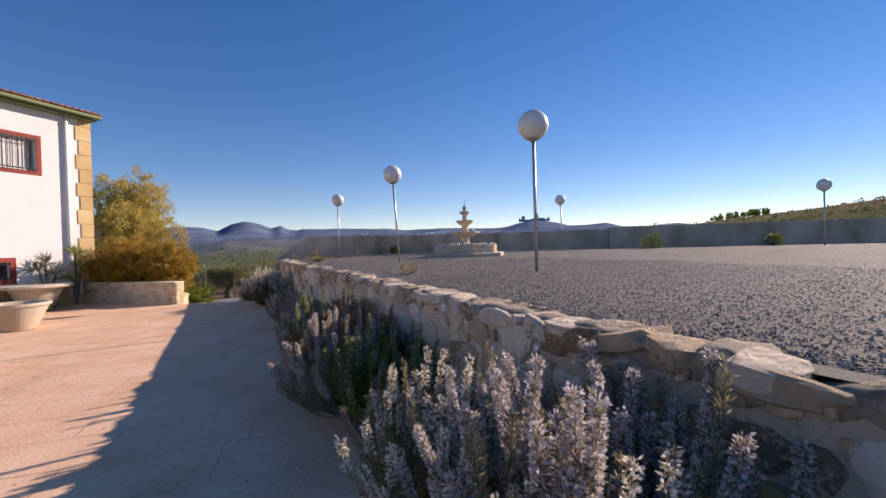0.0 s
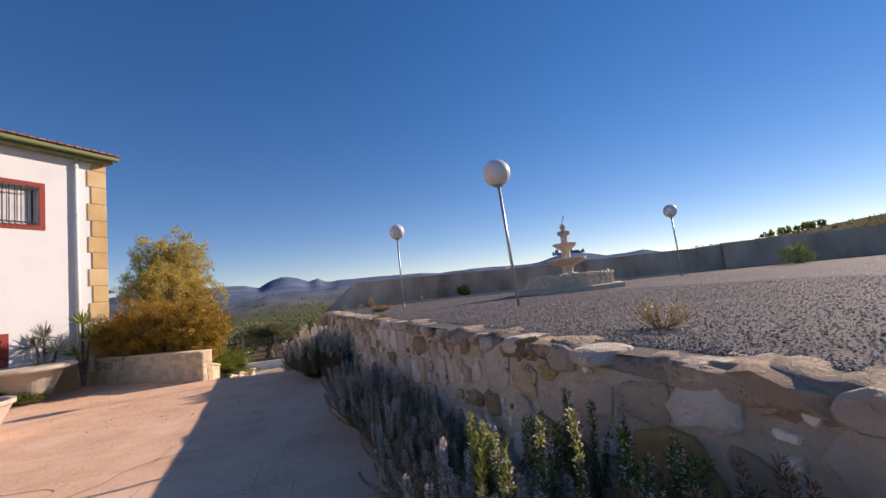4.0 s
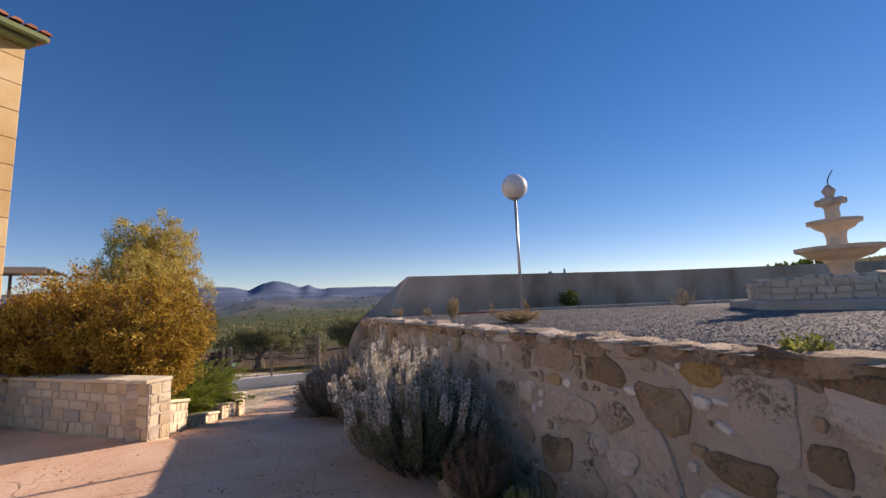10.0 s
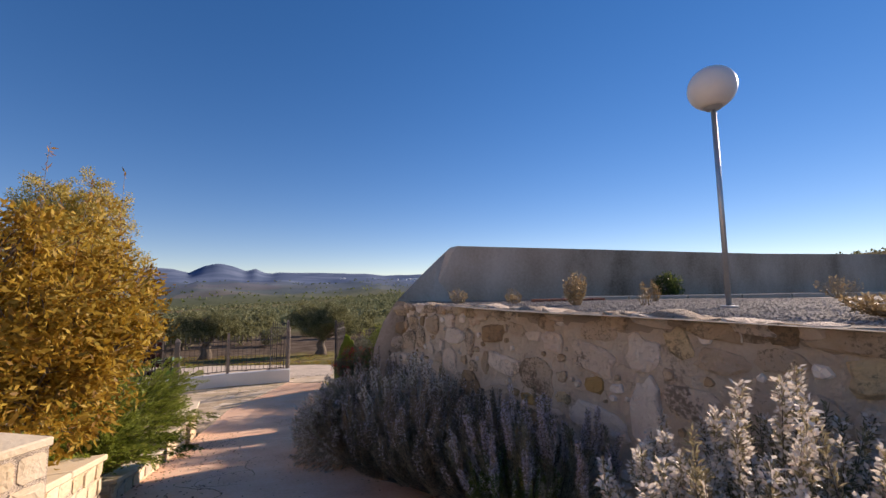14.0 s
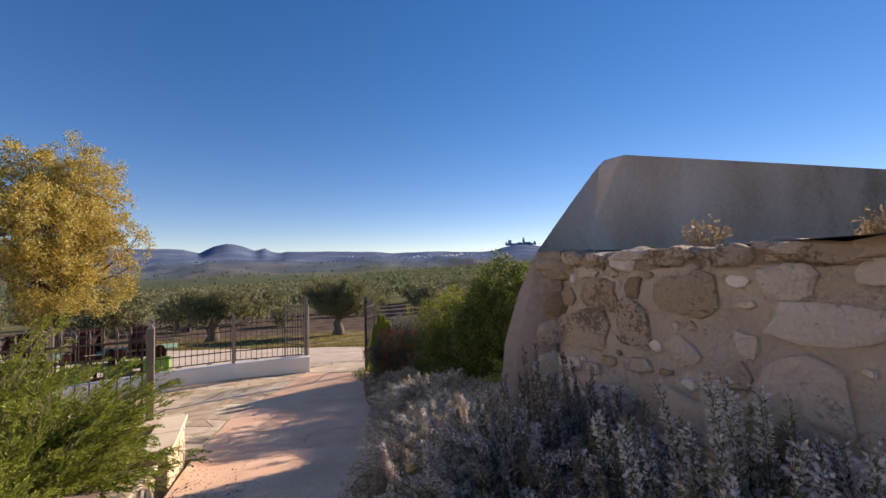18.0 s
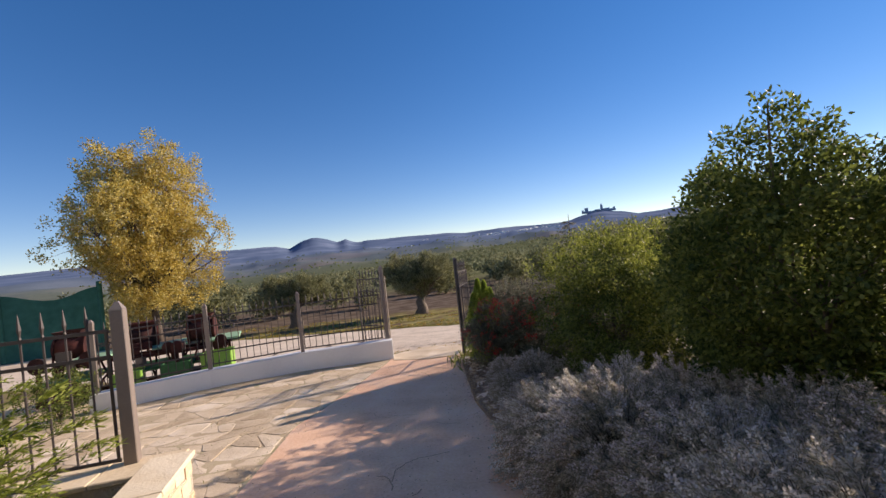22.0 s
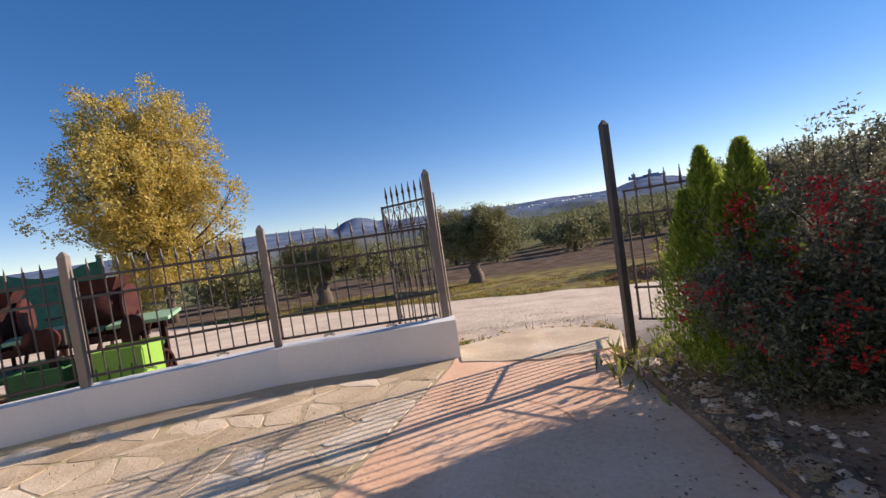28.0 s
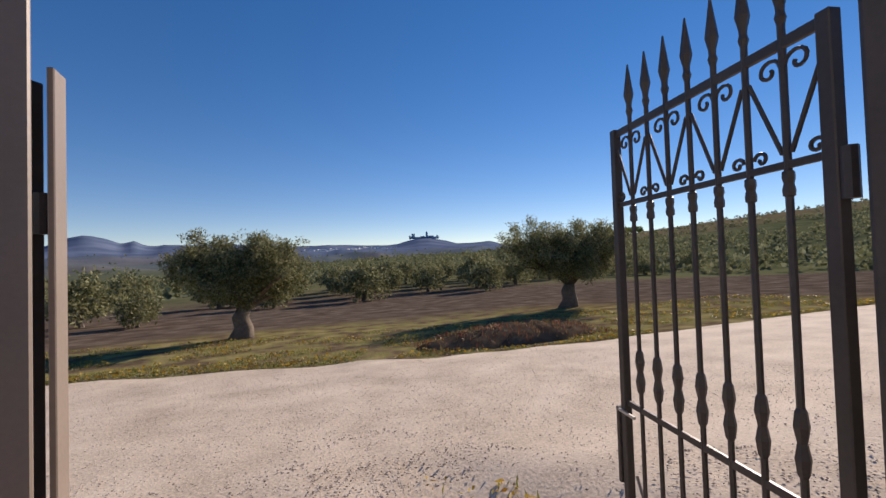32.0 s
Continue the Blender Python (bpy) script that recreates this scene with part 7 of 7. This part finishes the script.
# rough stones of the fountain basin
gg = random.Random(21)
for side in range(8):
    a0, a1 = 2 * math.pi * side / 8, 2 * math.pi * (side + 1) / 8
    p0, p1 = Vector((1.12 * math.cos(a0), 1.12 * math.sin(a0), 0)), Vector((1.12 * math.cos(a1), 1.12 * math.sin(a1), 0))
    d = p1 - p0
    z = 0.12
    while z < 0.36:
        h = gg.uniform(0.075, 0.11)
        x = 0.0
        while x < d.length - 0.05:
            w = min(gg.uniform(0.14, 0.3), d.length - x)
            v, f = ashlar(w * 0.98, h * 0.98, gg.uniform(0.02, 0.045), gg.random())
            o = link("basin_stone", v, f, M["fount"], fountain)
            o.matrix_basis = Matrix.Translation(p0 + d.normalized() * (x + w / 2) + Vector((0, 0, z + h / 2))) @ Matrix.Rotation(math.atan2(d.y, d.x), 4, 'Z')
            x += w
        z += h
for k in range(46):
    a = 2 * math.pi * k / 46 + gg.uniform(-0.03, 0.03)
    q = (1.02 + gg.uniform(-0.03, 0.03)) * (0.955 + 0.045 * math.cos(8 * a))
    o = part("rim_stone", box((gg.uniform(0.1, 0.17), gg.uniform(0.14, 0.22), gg.uniform(0.04, 0.12)), (0, 0, 0.02), gg.uniform(-12, 12), 0.016, gg.uniform(-6, 6)), M["fount"], fountain)
    o.matrix_basis = pose(q * math.cos(a), q * math.sin(a), 0.375, gg.uniform(-5, 5), gg.uniform(-5, 5), math.degrees(a) + 90)

# ---- things behind the white wall ----
def crate(at, size, mat, label, turn=0.0):
    t = thing("plastic_crate", at, label, "crate", turn=turn)
    w, d, h = size
    for nm, sz, p in (("side", (w, 0.02, h), (0, -d / 2, h / 2)), ("side", (w, 0.02, h), (0, d / 2, h / 2)), ("end", (0.02, d - 0.02, h), (-w / 2, 0, h / 2)), ("end", (0.02, d - 0.02, h), (w / 2, 0, h / 2)), ("bottom", (w - 0.02, d - 0.02, 0.02), (0, 0, 0.02)), ("rim", (w + 0.03, 0.03, 0.04), (0, -d / 2, h)), ("rim", (w + 0.03, 0.03, 0.04), (0, d / 2, h))):
        part(nm, box(sz, p, 0, 0.004), mat, t)
    for k in range(4):
        part("slot", box((0.02, 0.006, h * 0.6), (-w * 0.3 + k * w * 0.2, -d / 2 - 0.012, h * 0.5), 0, 0.001), M["darkgreen"], t)
    return t


crate((-6.0, 22.95, -1.42), (0.62, 0.5, 0.85), M["brightgreen"], "bright green plastic crate standing behind the railing", 18)
crate((-7.75, 22.45, -1.42), (0.5, 0.45, 0.7), M["brightgreen"], "bright green plastic crate among old farm tools", 25)
crate((-6.85, 22.75, -1.42), (0.55, 0.5, 0.75), M["darkgreen"], "dark green crate beside a rusty machine", 22)


def old_machine(at, turn, seed, label):
    """A rusty winnowing machine: frame, drum, hopper, wheels and belts."""
    g = random.Random(seed)
    t = thing("old_farm_machine", at, label, "farm machine", "old machines behind the wall", turn)
    for x in (-0.45, 0.45):
        for y in (-0.25, 0.25):
            part("leg", box((0.06, 0.06, 0.9), (x, y, 0.45), 0, 0.005), M["rust"], t)
    for z in (0.3, 0.85):
        for y in (-0.25, 0.25):
            part("beam", box((1.0, 0.05, 0.07), (0, y, z), 0, 0.005), M["rust"], t)
    drum = bmesh.new()
    add_rod(drum, (-0.25, 0.05, 1.16), (0.2, 0.05, 1.16), 0.2, n=20)
    drum_part = part("drum", drum, M["rust"], t, "dark red iron drum", True)
    for x in (-0.27, 0.22):
        part("drum_flange", rod((x, 0.05, 1.16), (x + 0.03, 0.05, 1.16), 0.23, n=18), M["rust"], drum_part)
    hop = bmesh.new()
    a = [hop.verts.new(p) for p in ((-0.14, -0.1, 1.34), (0.14, -0.1, 1.34), (0.14, 0.14, 1.34), (-0.14, 0.14, 1.34))]
    b = [hop.verts.new(p) for p in ((-0.24, -0.18, 1.48), (0.24, -0.18, 1.48), (0.24, 0.22, 1.48), (-0.24, 0.22, 1.48))]
    for k in range(4):
        hop.faces.new((a[k], a[(k + 1) % 4], b[(k + 1) % 4], b[k]))
    part("hopper", hop, M["rust"], t)
    part("tray", box((0.9, 0.5, 0.06), (0, 0, 0.62), 0, 0.01, 8), M["darkgreen"], t, "green painted tray")
    part("table_plate", box((0.62, 0.42, 0.04), (0.42, -0.1, 0.98), 0, 0.006, 6), M["palegreen"], t, "pale green painted plate")
    for k in range(5):
        x = g.uniform(-0.5, 0.5)
        part("strut", rod((x, -0.27, 0.1), (x + g.uniform(-0.4, 0.4), 0.2, 1.0), 0.02, n=5), M["rust"], t)
    for k in range(4):
        z = g.uniform(0.4, 1.05)
        part("plate", box((g.uniform(0.15, 0.35), 0.03, g.uniform(0.08, 0.2)), (g.uniform(-0.4, 0.4), -0.28, z), g.uniform(-10, 10), 0.004), M["rust"] if k % 2 else M["iron"], t)
    for x in (-0.42, 0.38):
        part("pulley", rod((x, -0.3, 0.95), (x, -0.34, 0.95), g.uniform(0.1, 0.16), n=14), M["rust"], t)
    for x in (-0.5, 0.5):
        w = bmesh.new()
        for k in range(18):
            u, v = 2 * math.pi * k / 18, 2 * math.pi * (k + 1) / 18
            add_rod(w, (x, 0.28 * math.cos(u), 0.3 + 0.28 * math.sin(u)), (x, 0.28 * math.cos(v), 0.3 + 0.28 * math.sin(v)), 0.02, n=5)
        rim = part("wheel_rim", w, M["rust"], t)
        for k in range(6):
            u = math.pi * k / 6
            part("spoke", rod((x, -0.27 * math.cos(u), 0.3 - 0.27 * math.sin(u)), (x, 0.27 * math.cos(u), 0.3 + 0.27 * math.sin(u)), 0.009, n=5), M["rust"], rim)
    t.scale = (1.15, 1.15, 1.22)
    part("crank", tube([(0.4, 0, 1.12), (0.6, 0, 1.12), (0.6, 0.2, 1.2), (0.7, 0.2, 1.2)], 0.014), M["iron"], t)
    return t


old_machine((-6.55, 23.35, -1.5), 20, 1, "rusty red winnowing machine behind the railing")
old_machine((-7.7, 22.95, -1.5), 35, 2, "rusty seed cleaner with a green tray")
old_machine((-8.8, 22.3, -1.45), 15, 3, "old rusty machine beside the wall")
tree("rose_shrub", (-7.75, 20.75, -1.2), "leafy green rose shrub at the end of the white wall", "shrub", 131, (0, 0, 0.5), (0.6, 0.55, 0.5), 130, 26, 0.09, None, (0.05, 0.026), 0.02, 0.1, M["hedge"], shell=0.15, limbs=14)
tree("rose_shrub", (-6.3, 17.6, -1.15), "leafy shrub behind the side railing", "shrub", 132, (0, 0, 0.5), (0.8, 0.7, 0.5), 150, 26, 0.1, None, (0.05, 0.026), 0.02, 0.1, M["hedge"], shell=0.15, limbs=14)

net = thing("netting_fence", (-20.3, 36.8, land(-20.3, 36.8)), "teal green shade netting stretched between posts", "netting")
corners = [(0, 0), (-3.3, -2.4), (-8.5, -6.2)]
for (x0, y0), (x1, y1) in zip(corners, corners[1:]):
    nv, nf = [], []
    for k in range(13):
        f = k / 12
        for j in range(5):
            sag = 0.12 * math.sin(f * 9 + j)
            nv.append((x0 + (x1 - x0) * f + sag * 0.4, y0 + (y1 - y0) * f + sag * 0.3, 3.7 * j / 4 - (0.5 * math.sin(math.pi * f) ** 2 if j == 4 else 0)))
    for k in range(12):
        for j in range(4):
            nf.append((k * 5 + j, k * 5 + 5 + j, k * 5 + 6 + j, k * 5 + 1 + j))
    link("net", nv, nf, M["mesh"], net)
for x, y in corners:
    part("post", rod((x, y, -0.2), (x, y, 4.0), 0.13, n=8), M["mesh"], net)
part("stay", rod((-3.4, -2.5, 3.6), (-6.0, -6.4, 0.3), 0.08), M["iron"], net)

# ---- stones, weeds and fallen leaves ----
gs = random.Random(31)
for k in range(22):
    y = 17.5 + 4.9 * k / 22
    x = curve_at(RIGHT, y) + 0.08 + gs.uniform(0, 0.14)
    s = gs.uniform(0.05, 0.13)
    bm = bmesh.new()
    bmesh.ops.create_icosphere(bm, subdivisions=2, radius=s)
    for v in bm.verts:
        v.co *= 1 + 0.35 * noise.noise(v.co * (2.2 / s * 0.4) + Vector((k * 3.1, 0, 0)))
        v.co.z *= 0.65
    o = part("edging_stone", bm, M["rubble"])
    o.matrix_basis = pose(x, y, level(y) + 0.05, 0, 0, gs.uniform(0, 360))
    tagged(o, "rough pale limestone lump edging the hedge bed", "stone", "stones edging the bed")
for k in range(16):
    y = 0.5 + 9 * k / 16
    s = gs.uniform(0.07, 0.15)
    bm = bmesh.new()
    bmesh.ops.create_icosphere(bm, subdivisions=2, radius=s)
    for v in bm.verts:
        v.co *= 1 + 0.35 * noise.noise(v.co * (2.2 / s * 0.4) + Vector((k * 5.7, 3, 0)))
        v.co.z *= 0.65
    o = part("edging_stone", bm, M["rubble"])
    o.matrix_basis = pose(curve_at(RIGHT, y) + 0.06 + gs.uniform(0, 0.1), y, level(y) + 0.05, 0, 0, gs.uniform(0, 360))
    tagged(o, "rough pale limestone lump edging the rosemary bed", "stone", "stones edging the bed")


def spot_bank(g):
    y = g.uniform(17.5, 21.8)
    a = curve_at(RIGHT, y)
    b = max(curve_at(FENCE_R, y), a + 0.3)
    x = g.uniform(a + 0.05, b)
    return (x, y, level(y) + 0.08 + 0.22 * min(1.0, (x - a) / 1.2))


scatter("bank_stones", 1100, spot_bank, (0.012, 0.045), M["chalk"], "small pale stones on the soil under the hedge", 141)


def spot_track(g):
    x = g.uniform(-7, 5)
    a, b = curve_at(TRACK_NEAR, x), curve_at(TRACK_FAR, x)
    y = a + (b - a) * g.uniform(0, 1) ** 1.7
    return (x, y, land(x, y) + 0.055)


scatter("track_gravel", 26000, spot_track, (0.0035, 0.0105), material("track_pebble", [(0.30, 0.24, 0.185), (0.46, 0.385, 0.30), (0.62, 0.54, 0.45)], 9, 60, 0.9, 0.2, island=True, vary=0.4), "loose pale gravel on the dirt track", 142)


def spot_darker(g):
    """Darker gravel gathers in patches close to the gate."""
    while True:
        x = g.uniform(-4.5, 3.5)
        a = curve_at(TRACK_NEAR, x)
        y = a + 2.2 * g.uniform() ** 1.6
        if noise.noise(Vector((x * 0.9, y * 1.5, 3))) > 0.12 * g.normal():
            return (x, y, land(x, y) + 0.055)


scatter("dark_gravel", 5000, spot_darker, (0.004, 0.013), material("dark_track_pebble", [(0.17, 0.14, 0.11), (0.31, 0.26, 0.205), (0.48, 0.41, 0.335)], 9, 60, 0.9, 0.2, island=True, vary=0.6), "patches of darker gravel near the gate", 143)

# low weedy bank at the bigger olive's foot, its shade painted into the earth
bv, bf = [], []
for i in range(25):
    for j in range(13):
        u, v = i / 12 - 1, j / 6 - 1
        x, y = 4.6 + 2.7 * u, 31.2 + 0.22 * (-u) + 1.1 * v
        k = max(0.0, 1 - u * u - v * v)
        bv.append((x, y, land(x, y) - 0.05 + 0.42 * k ** 0.7 * (1 + 0.5 * bumpy(x, y, 0.5)) + 0.06 * k * bumpy(x, y, 0.14)))
for i in range(24):
    for j in range(12):
        a = i * 13 + j
        bf.append((a, a + 13, a + 14, a + 1))
bank = link("earth_bank", bv, bf, material("bank_shade_earth", [(0.055, 0.04, 0.03), (0.10, 0.075, 0.052), (0.15, 0.115, 0.08)], 3, 40, 0.95, 0.8, vary=0, spec=0.0), smooth=True)
tagged(bank, "low earth bank, darkened for the shade of the olive tree", "bank", kind="structure")


def litter(name, count, spot, size, mat, label, seed, category="leaves"):
    g = rng(seed)
    p = np.array([spot(g) for _ in range(count)])
    w = g.normal(size=(count, 3)) * np.array((1, 1, 0.15))
    ob = leaf_mesh(name, p, w, size, size * 0.55, mat, seed)
    return tagged(ob, label, category, kind="stuff")


litter("fallen_leaves", 700, lambda g: (lambda y: (g.uniform(max(-4.4, facade_x(y) + 1.1), 2.2), y, level(y) + 0.02))(g.uniform(4.5, 8.7)), 0.04, M["amber"], "fallen brown leaves on the plaza", 151)
litter("twigs_and_leaves", 1500, lambda g: (lambda y: (g.uniform(facade_x(y) + 1.0, curve_at(RIGHT, y)), y, level(y) + 0.018))(g.uniform(-4, 8.7)), 0.024, M["rosedry"], "small dry leaves and twigs strewn over the plaza", 157)
litter("twigs_and_leaves", 1100, lambda g: (lambda y: (g.uniform(curve_at(LEFT, y), curve_at(RIGHT, y)), y, level(y) + 0.018))(g.uniform(8.8, 22.5)), 0.024, M["rosedry"], "small dry leaves and twigs strewn over the drive", 158)
litter("fallen_leaves", 500, lambda g: (lambda y: (curve_at(LEFT, y) + 0.05 + 0.9 * g.uniform() ** 2, y, level(y) + 0.02))(g.uniform(9, 16)), 0.035, M["maroon"], "fallen reddish leaves along the stepped wall", 152)
litter("fallen_leaves", 420, lambda g: (lambda y: (curve_at(RIGHT, y) - 0.02 - 0.5 * g.uniform() ** 2, y, level(y) + 0.02))(g.uniform(8, 22)), 0.03, M["maroon"], "fallen dry leaves along the bed edge", 153)


def spot_verge(g):
    x = g.uniform(-14, 18)
    y = curve_at(TRACK_FAR, x) - 0.25 + 6.0 * g.uniform() ** 1.6
    if noise.noise(Vector((x * 0.55, y * 0.9, 7))) < -0.05:
        return spot_verge(g)
    return (x, y, land(x, y))


def blades(name, count, spot, size, mat, label, seed):
    g = rng(seed)
    p = np.array([spot(g) for _ in range(count)])
    w = g.normal(size=(count, 3)) * 0.5 + np.array((0, 0, 1))
    ob = leaf_mesh(name, p, w, size, size * 0.16, mat, seed)
    return tagged(ob, label, "grass", kind="stuff")


litter("bed_litter", 5200, lambda g: (lambda y: (curve_at(RIGHT, y) - 0.03 + 0.36 * g.uniform(), y, level(y) + 0.075 + 0.04 * g.uniform()))(g.uniform(12.5, 22.3)), 0.03, M["dry"], "dry leaves and straw along the edge of the hedge bed", 154)
litter("bed_litter", 3600, lambda g: (lambda y: (curve_at(RIGHT, y) - 0.03 + 0.4 * g.uniform(), y, level(y) + 0.065 + 0.03 * g.uniform()))(g.uniform(-6, 12.5)), 0.03, M["dry"], "dry leaves and straw along the edge of the rosemary bed", 155)
litter("bank_leaves", 5200, lambda g: (lambda p: (p[0], p[1], p[2] + 0.03))(spot_bank(g)), 0.035, M["maroon"], "fallen reddish leaves on the bank under the hedge", 156)
blades("verge_grass", 22000, spot_verge, 0.085, M["grass"], "short green grass on the verge beyond the track", 161)
litter("verge_leaves", 2600, lambda g: (lambda p: (p[0], p[1], p[2] + 0.06))(spot_verge(g)), 0.09, M["gold"], "yellow weeds and leaves on the verge", 162, "weeds")
blades("apron_moss", 2600, lambda g: (lambda y: (curve_at(LEFT, y) - 6 * g.uniform() ** 1.3, y, level(y) - 0.02))(g.uniform(17.5, 22.6)), 0.035, M["grass"], "moss and weeds between the flagstones", 163)
blades("bed_grass", 5000, lambda g: (lambda y: (curve_at(RIGHT, y) + 0.5 * g.uniform(), y, level(y) + 0.04))(g.uniform(-1, 12.5)), 0.11, M["grass"], "grass at the edge of the rosemary bed", 164)
blades("gate_weeds", 2600, lambda g: (lambda q: (F0.x + fd.x * q + 0.25 * g.normal(), F0.y + fd.y * q + 0.25 * g.normal(), -1.22))(g.uniform(0.1, 3.5)), 0.22, M["lime"], "leafy weeds along the foot of the railing", 165)
litter("slab_leaves", 420, lambda g: (g.uniform(-2.0, 0.1), 23.98 + 0.2 * g.normal(), -1.33 + 0.02 * g.uniform()), 0.045, M["gold"], "fallen yellow and brown leaves round the threshold slab", 168)
blades("slab_weeds", 900, lambda g: (g.uniform(-2.0, 0.1), 23.75 + 0.35 * g.normal() * 0.6, -1.36), 0.09, M["grass"], "weeds round the threshold slab", 166)

blades("bank_weeds", 1100, lambda g: (lambda u, v: (4.6 + 2.6 * u, 31.2 - 0.22 * u + 1.0 * v, land(4.6 + 2.6 * u, 31.2 + v) + 0.36 * max(0.0, 1 - u * u - v * v) ** 0.7))(g.uniform(-1, 1), g.uniform(-1, 1)), 0.14, M["maroon"], "dark dry weeds on the earth bank", 167)

# ---- groves ----
def small_olive(seed):
    g = rng(seed)
    t = thing("grove_olive", (0, 0, -90), "grey-green olive tree in the grove", "olive tree", "olive trees of the grove")
    c, base, out = clumped(g, (0, 0, 1.9), (1.9, 1.9, 1.35), 150, 14, 0.3, 0.4, rough=0.5)
    leaf_mesh("crown", base, out * 0.5 + unit(g.normal(size=base.shape)), 0.32, 0.16, M["olive"], seed, t)
    part("trunk", tube([(0, 0, -0.3), (0.1, 0, 0.5), (-0.05, 0.1, 1.2)], [0.26, 0.17, 0.12], 7), M["bark"], t)
    return t


protos = [small_olive(s) for s in (201, 202, 203)]
gt = random.Random(77)
made = 0
for i in range(-16, 22):
    for j in range(-2, 26):
        x, y = i * 6.4 + (j % 2) * 1.5 + gt.uniform(-0.9, 0.9), 46 + j * 6.4 + gt.uniform(-0.9, 0.9)
        edge = curve_at([(-90, 52), (-22, 50), (-4, 50), (2, 56), (25, 65), (60, 72), (140, 80)], x)
        if y < edge or y > edge + 26 or abs(x) > 0.95 * y + 6 or made > 150:
            continue
        if x < -2 and gt.random() < 0.78:
            continue
        m = pose(x, y, land(x, y) - 0.1, 0, 0, gt.uniform(0, 360))
        if made < 3:
            o = protos[made]
            o.matrix_basis = m
        else:
            o = copy_thing(protos[gt.randrange(3)], m)
        k = gt.uniform(0.75, 1.15)
        o.scale = (k, k, k)
        made += 1
for x, y, k in ((-14.5, 47, 0.9), (-18.5, 44, 0.8), (-23, 50, 1.0), (-11, 52, 0.9), (-7.5, 48.5, 0.55), (-28, 43, 1.0), (19, 58, 0.9)):
    o = copy_thing(protos[gt.randrange(3)], pose(x, y, land(x, y) - 0.1, 0, 0, gt.uniform(0, 360)))
    o.scale = (k, k, k)


def far_grove(name, r0, r1, count, tuft_size, per, label, seed, mat, az=(-42, 78)):
    g = rng(seed)
    ps = []
    while len(ps) < count:
        a = radians(g.uniform(*az))
        r = math.sqrt(g.uniform(r0 ** 2, r1 ** 2))
        x, y = r * math.sin(a), 18 + r * math.cos(a)
        row = 6.5 if r < 400 else 12.0
        x, y = round(x / row) * row + g.normal() * 0.8, round(y / row) * row + g.normal() * 0.8
        if noise.noise(Vector((x / 160, y / 160, 4))) < -0.28:
            continue
        ps.append((x, y, land(x, y)))
    p = np.repeat(np.array(ps), per, axis=0)
    d = unit(g.normal(size=p.shape))
    d[:, 2] = np.abs(d[:, 2])
    base = p + d * np.array((1.5, 1.5, 2.4)) * g.uniform(0.3, 1, (len(p), 1))
    ob = leaf_mesh(name, base, d + g.normal(size=p.shape) * 0.6, tuft_size, tuft_size * 0.8, mat, seed)
    return tagged(ob, label, "grove", kind="stuff")


far_grove("olive_grove", 78, 330, 3000, 1.0, 18, "olive grove in rows on the hillside", 211, M["farolive"])
far_grove("far_olive_grove", 330, 1000, 3000, 2.0, 7, "distant olive groves across the valley", 212, M["farolive"])
far_grove("far_trees", 1000, 2600, 800, 6.0, 4, "far dark trees in the valley", 213, M["hedge"], (-42, 45))

# a row of cypresses and bare trees on the ridge
g = rng(221)
base, way, size = [], [], []
for k in range(46):
    a = radians(43.5 + 5.5 * g.uniform())
    r = 505 + 10 * g.normal()
    x, y = r * math.sin(a), 18 + r * math.cos(a)
    h = g.uniform(3, 7.5)
    for _ in range(26):
        base.append((x + g.normal() * 0.8, y + g.normal() * 0.8, land(x, y) - 0.5 + h * g.uniform() * 0.8))
        way.append((g.normal() * 0.15, g.normal() * 0.15, 1))
        size.append(h * 0.4)
cyp = leaf_mesh("ridge_cypresses", np.array(base), np.array(way), np.array(size), 1.3, M["hedge"], 222)
tagged(cyp, "row of dark cypresses on the ridge", "trees", kind="stuff")

# ---- castle and village on the far hills ----
def far_at(az, r):
    x, y = r * math.sin(radians(az)), 18 + r * math.cos(radians(az))
    return x, y, land(x, y)


# castle stone with distance haze mixed in: paler and bluer
hazed_stone = material("hazed_stone", [(0.27, 0.33, 0.43), (0.33, 0.39, 0.49)], 0.05, 0.5, 0.9, 0, vary=0)
cx, cy, cz = far_at(21.0, 3990)
castle = thing("castle", (cx, cy, cz - 6), "ruined castle silhouette on the far hilltop", "castle", turn=-20)
for nm, x, w, h in (("curtain_wall", 0, 230, 13), ("keep", -82, 26, 34), ("tower", 22, 16, 40), ("hall", 52, 46, 20), ("tower", -108, 14, 22), ("tower", 104, 14, 22), ("chapel", -8, 36, 18)):
    part(nm, box((w * 1.25, 24, h * 1.5), (x * 1.25, 0, h * 0.75), 0, 1.0), hazed_stone, castle)
part("spire", rod((27, 0, 60), (27, 0, 78), 9, 0.5, 8), hazed_stone, castle)
vg = random.Random(41)
village = bmesh.new()
for k in range(190):
    az = vg.gauss(11, 2.2) if k < 184 else vg.uniform(-24, 2)
    r = vg.uniform(2700, 3250) if k < 184 else vg.uniform(2300, 3200)
    x, y, z = far_at(az, r)
    s = vg.uniform(7, 18)
    add_box(village, (s, s * 0.7, vg.uniform(6, 11)), (x, y, z + 3), vg.uniform(0, 90))
vill = part("village", village, M["white"])
tagged(vill, "white village scattered on the far slope", "village", kind="stuff")
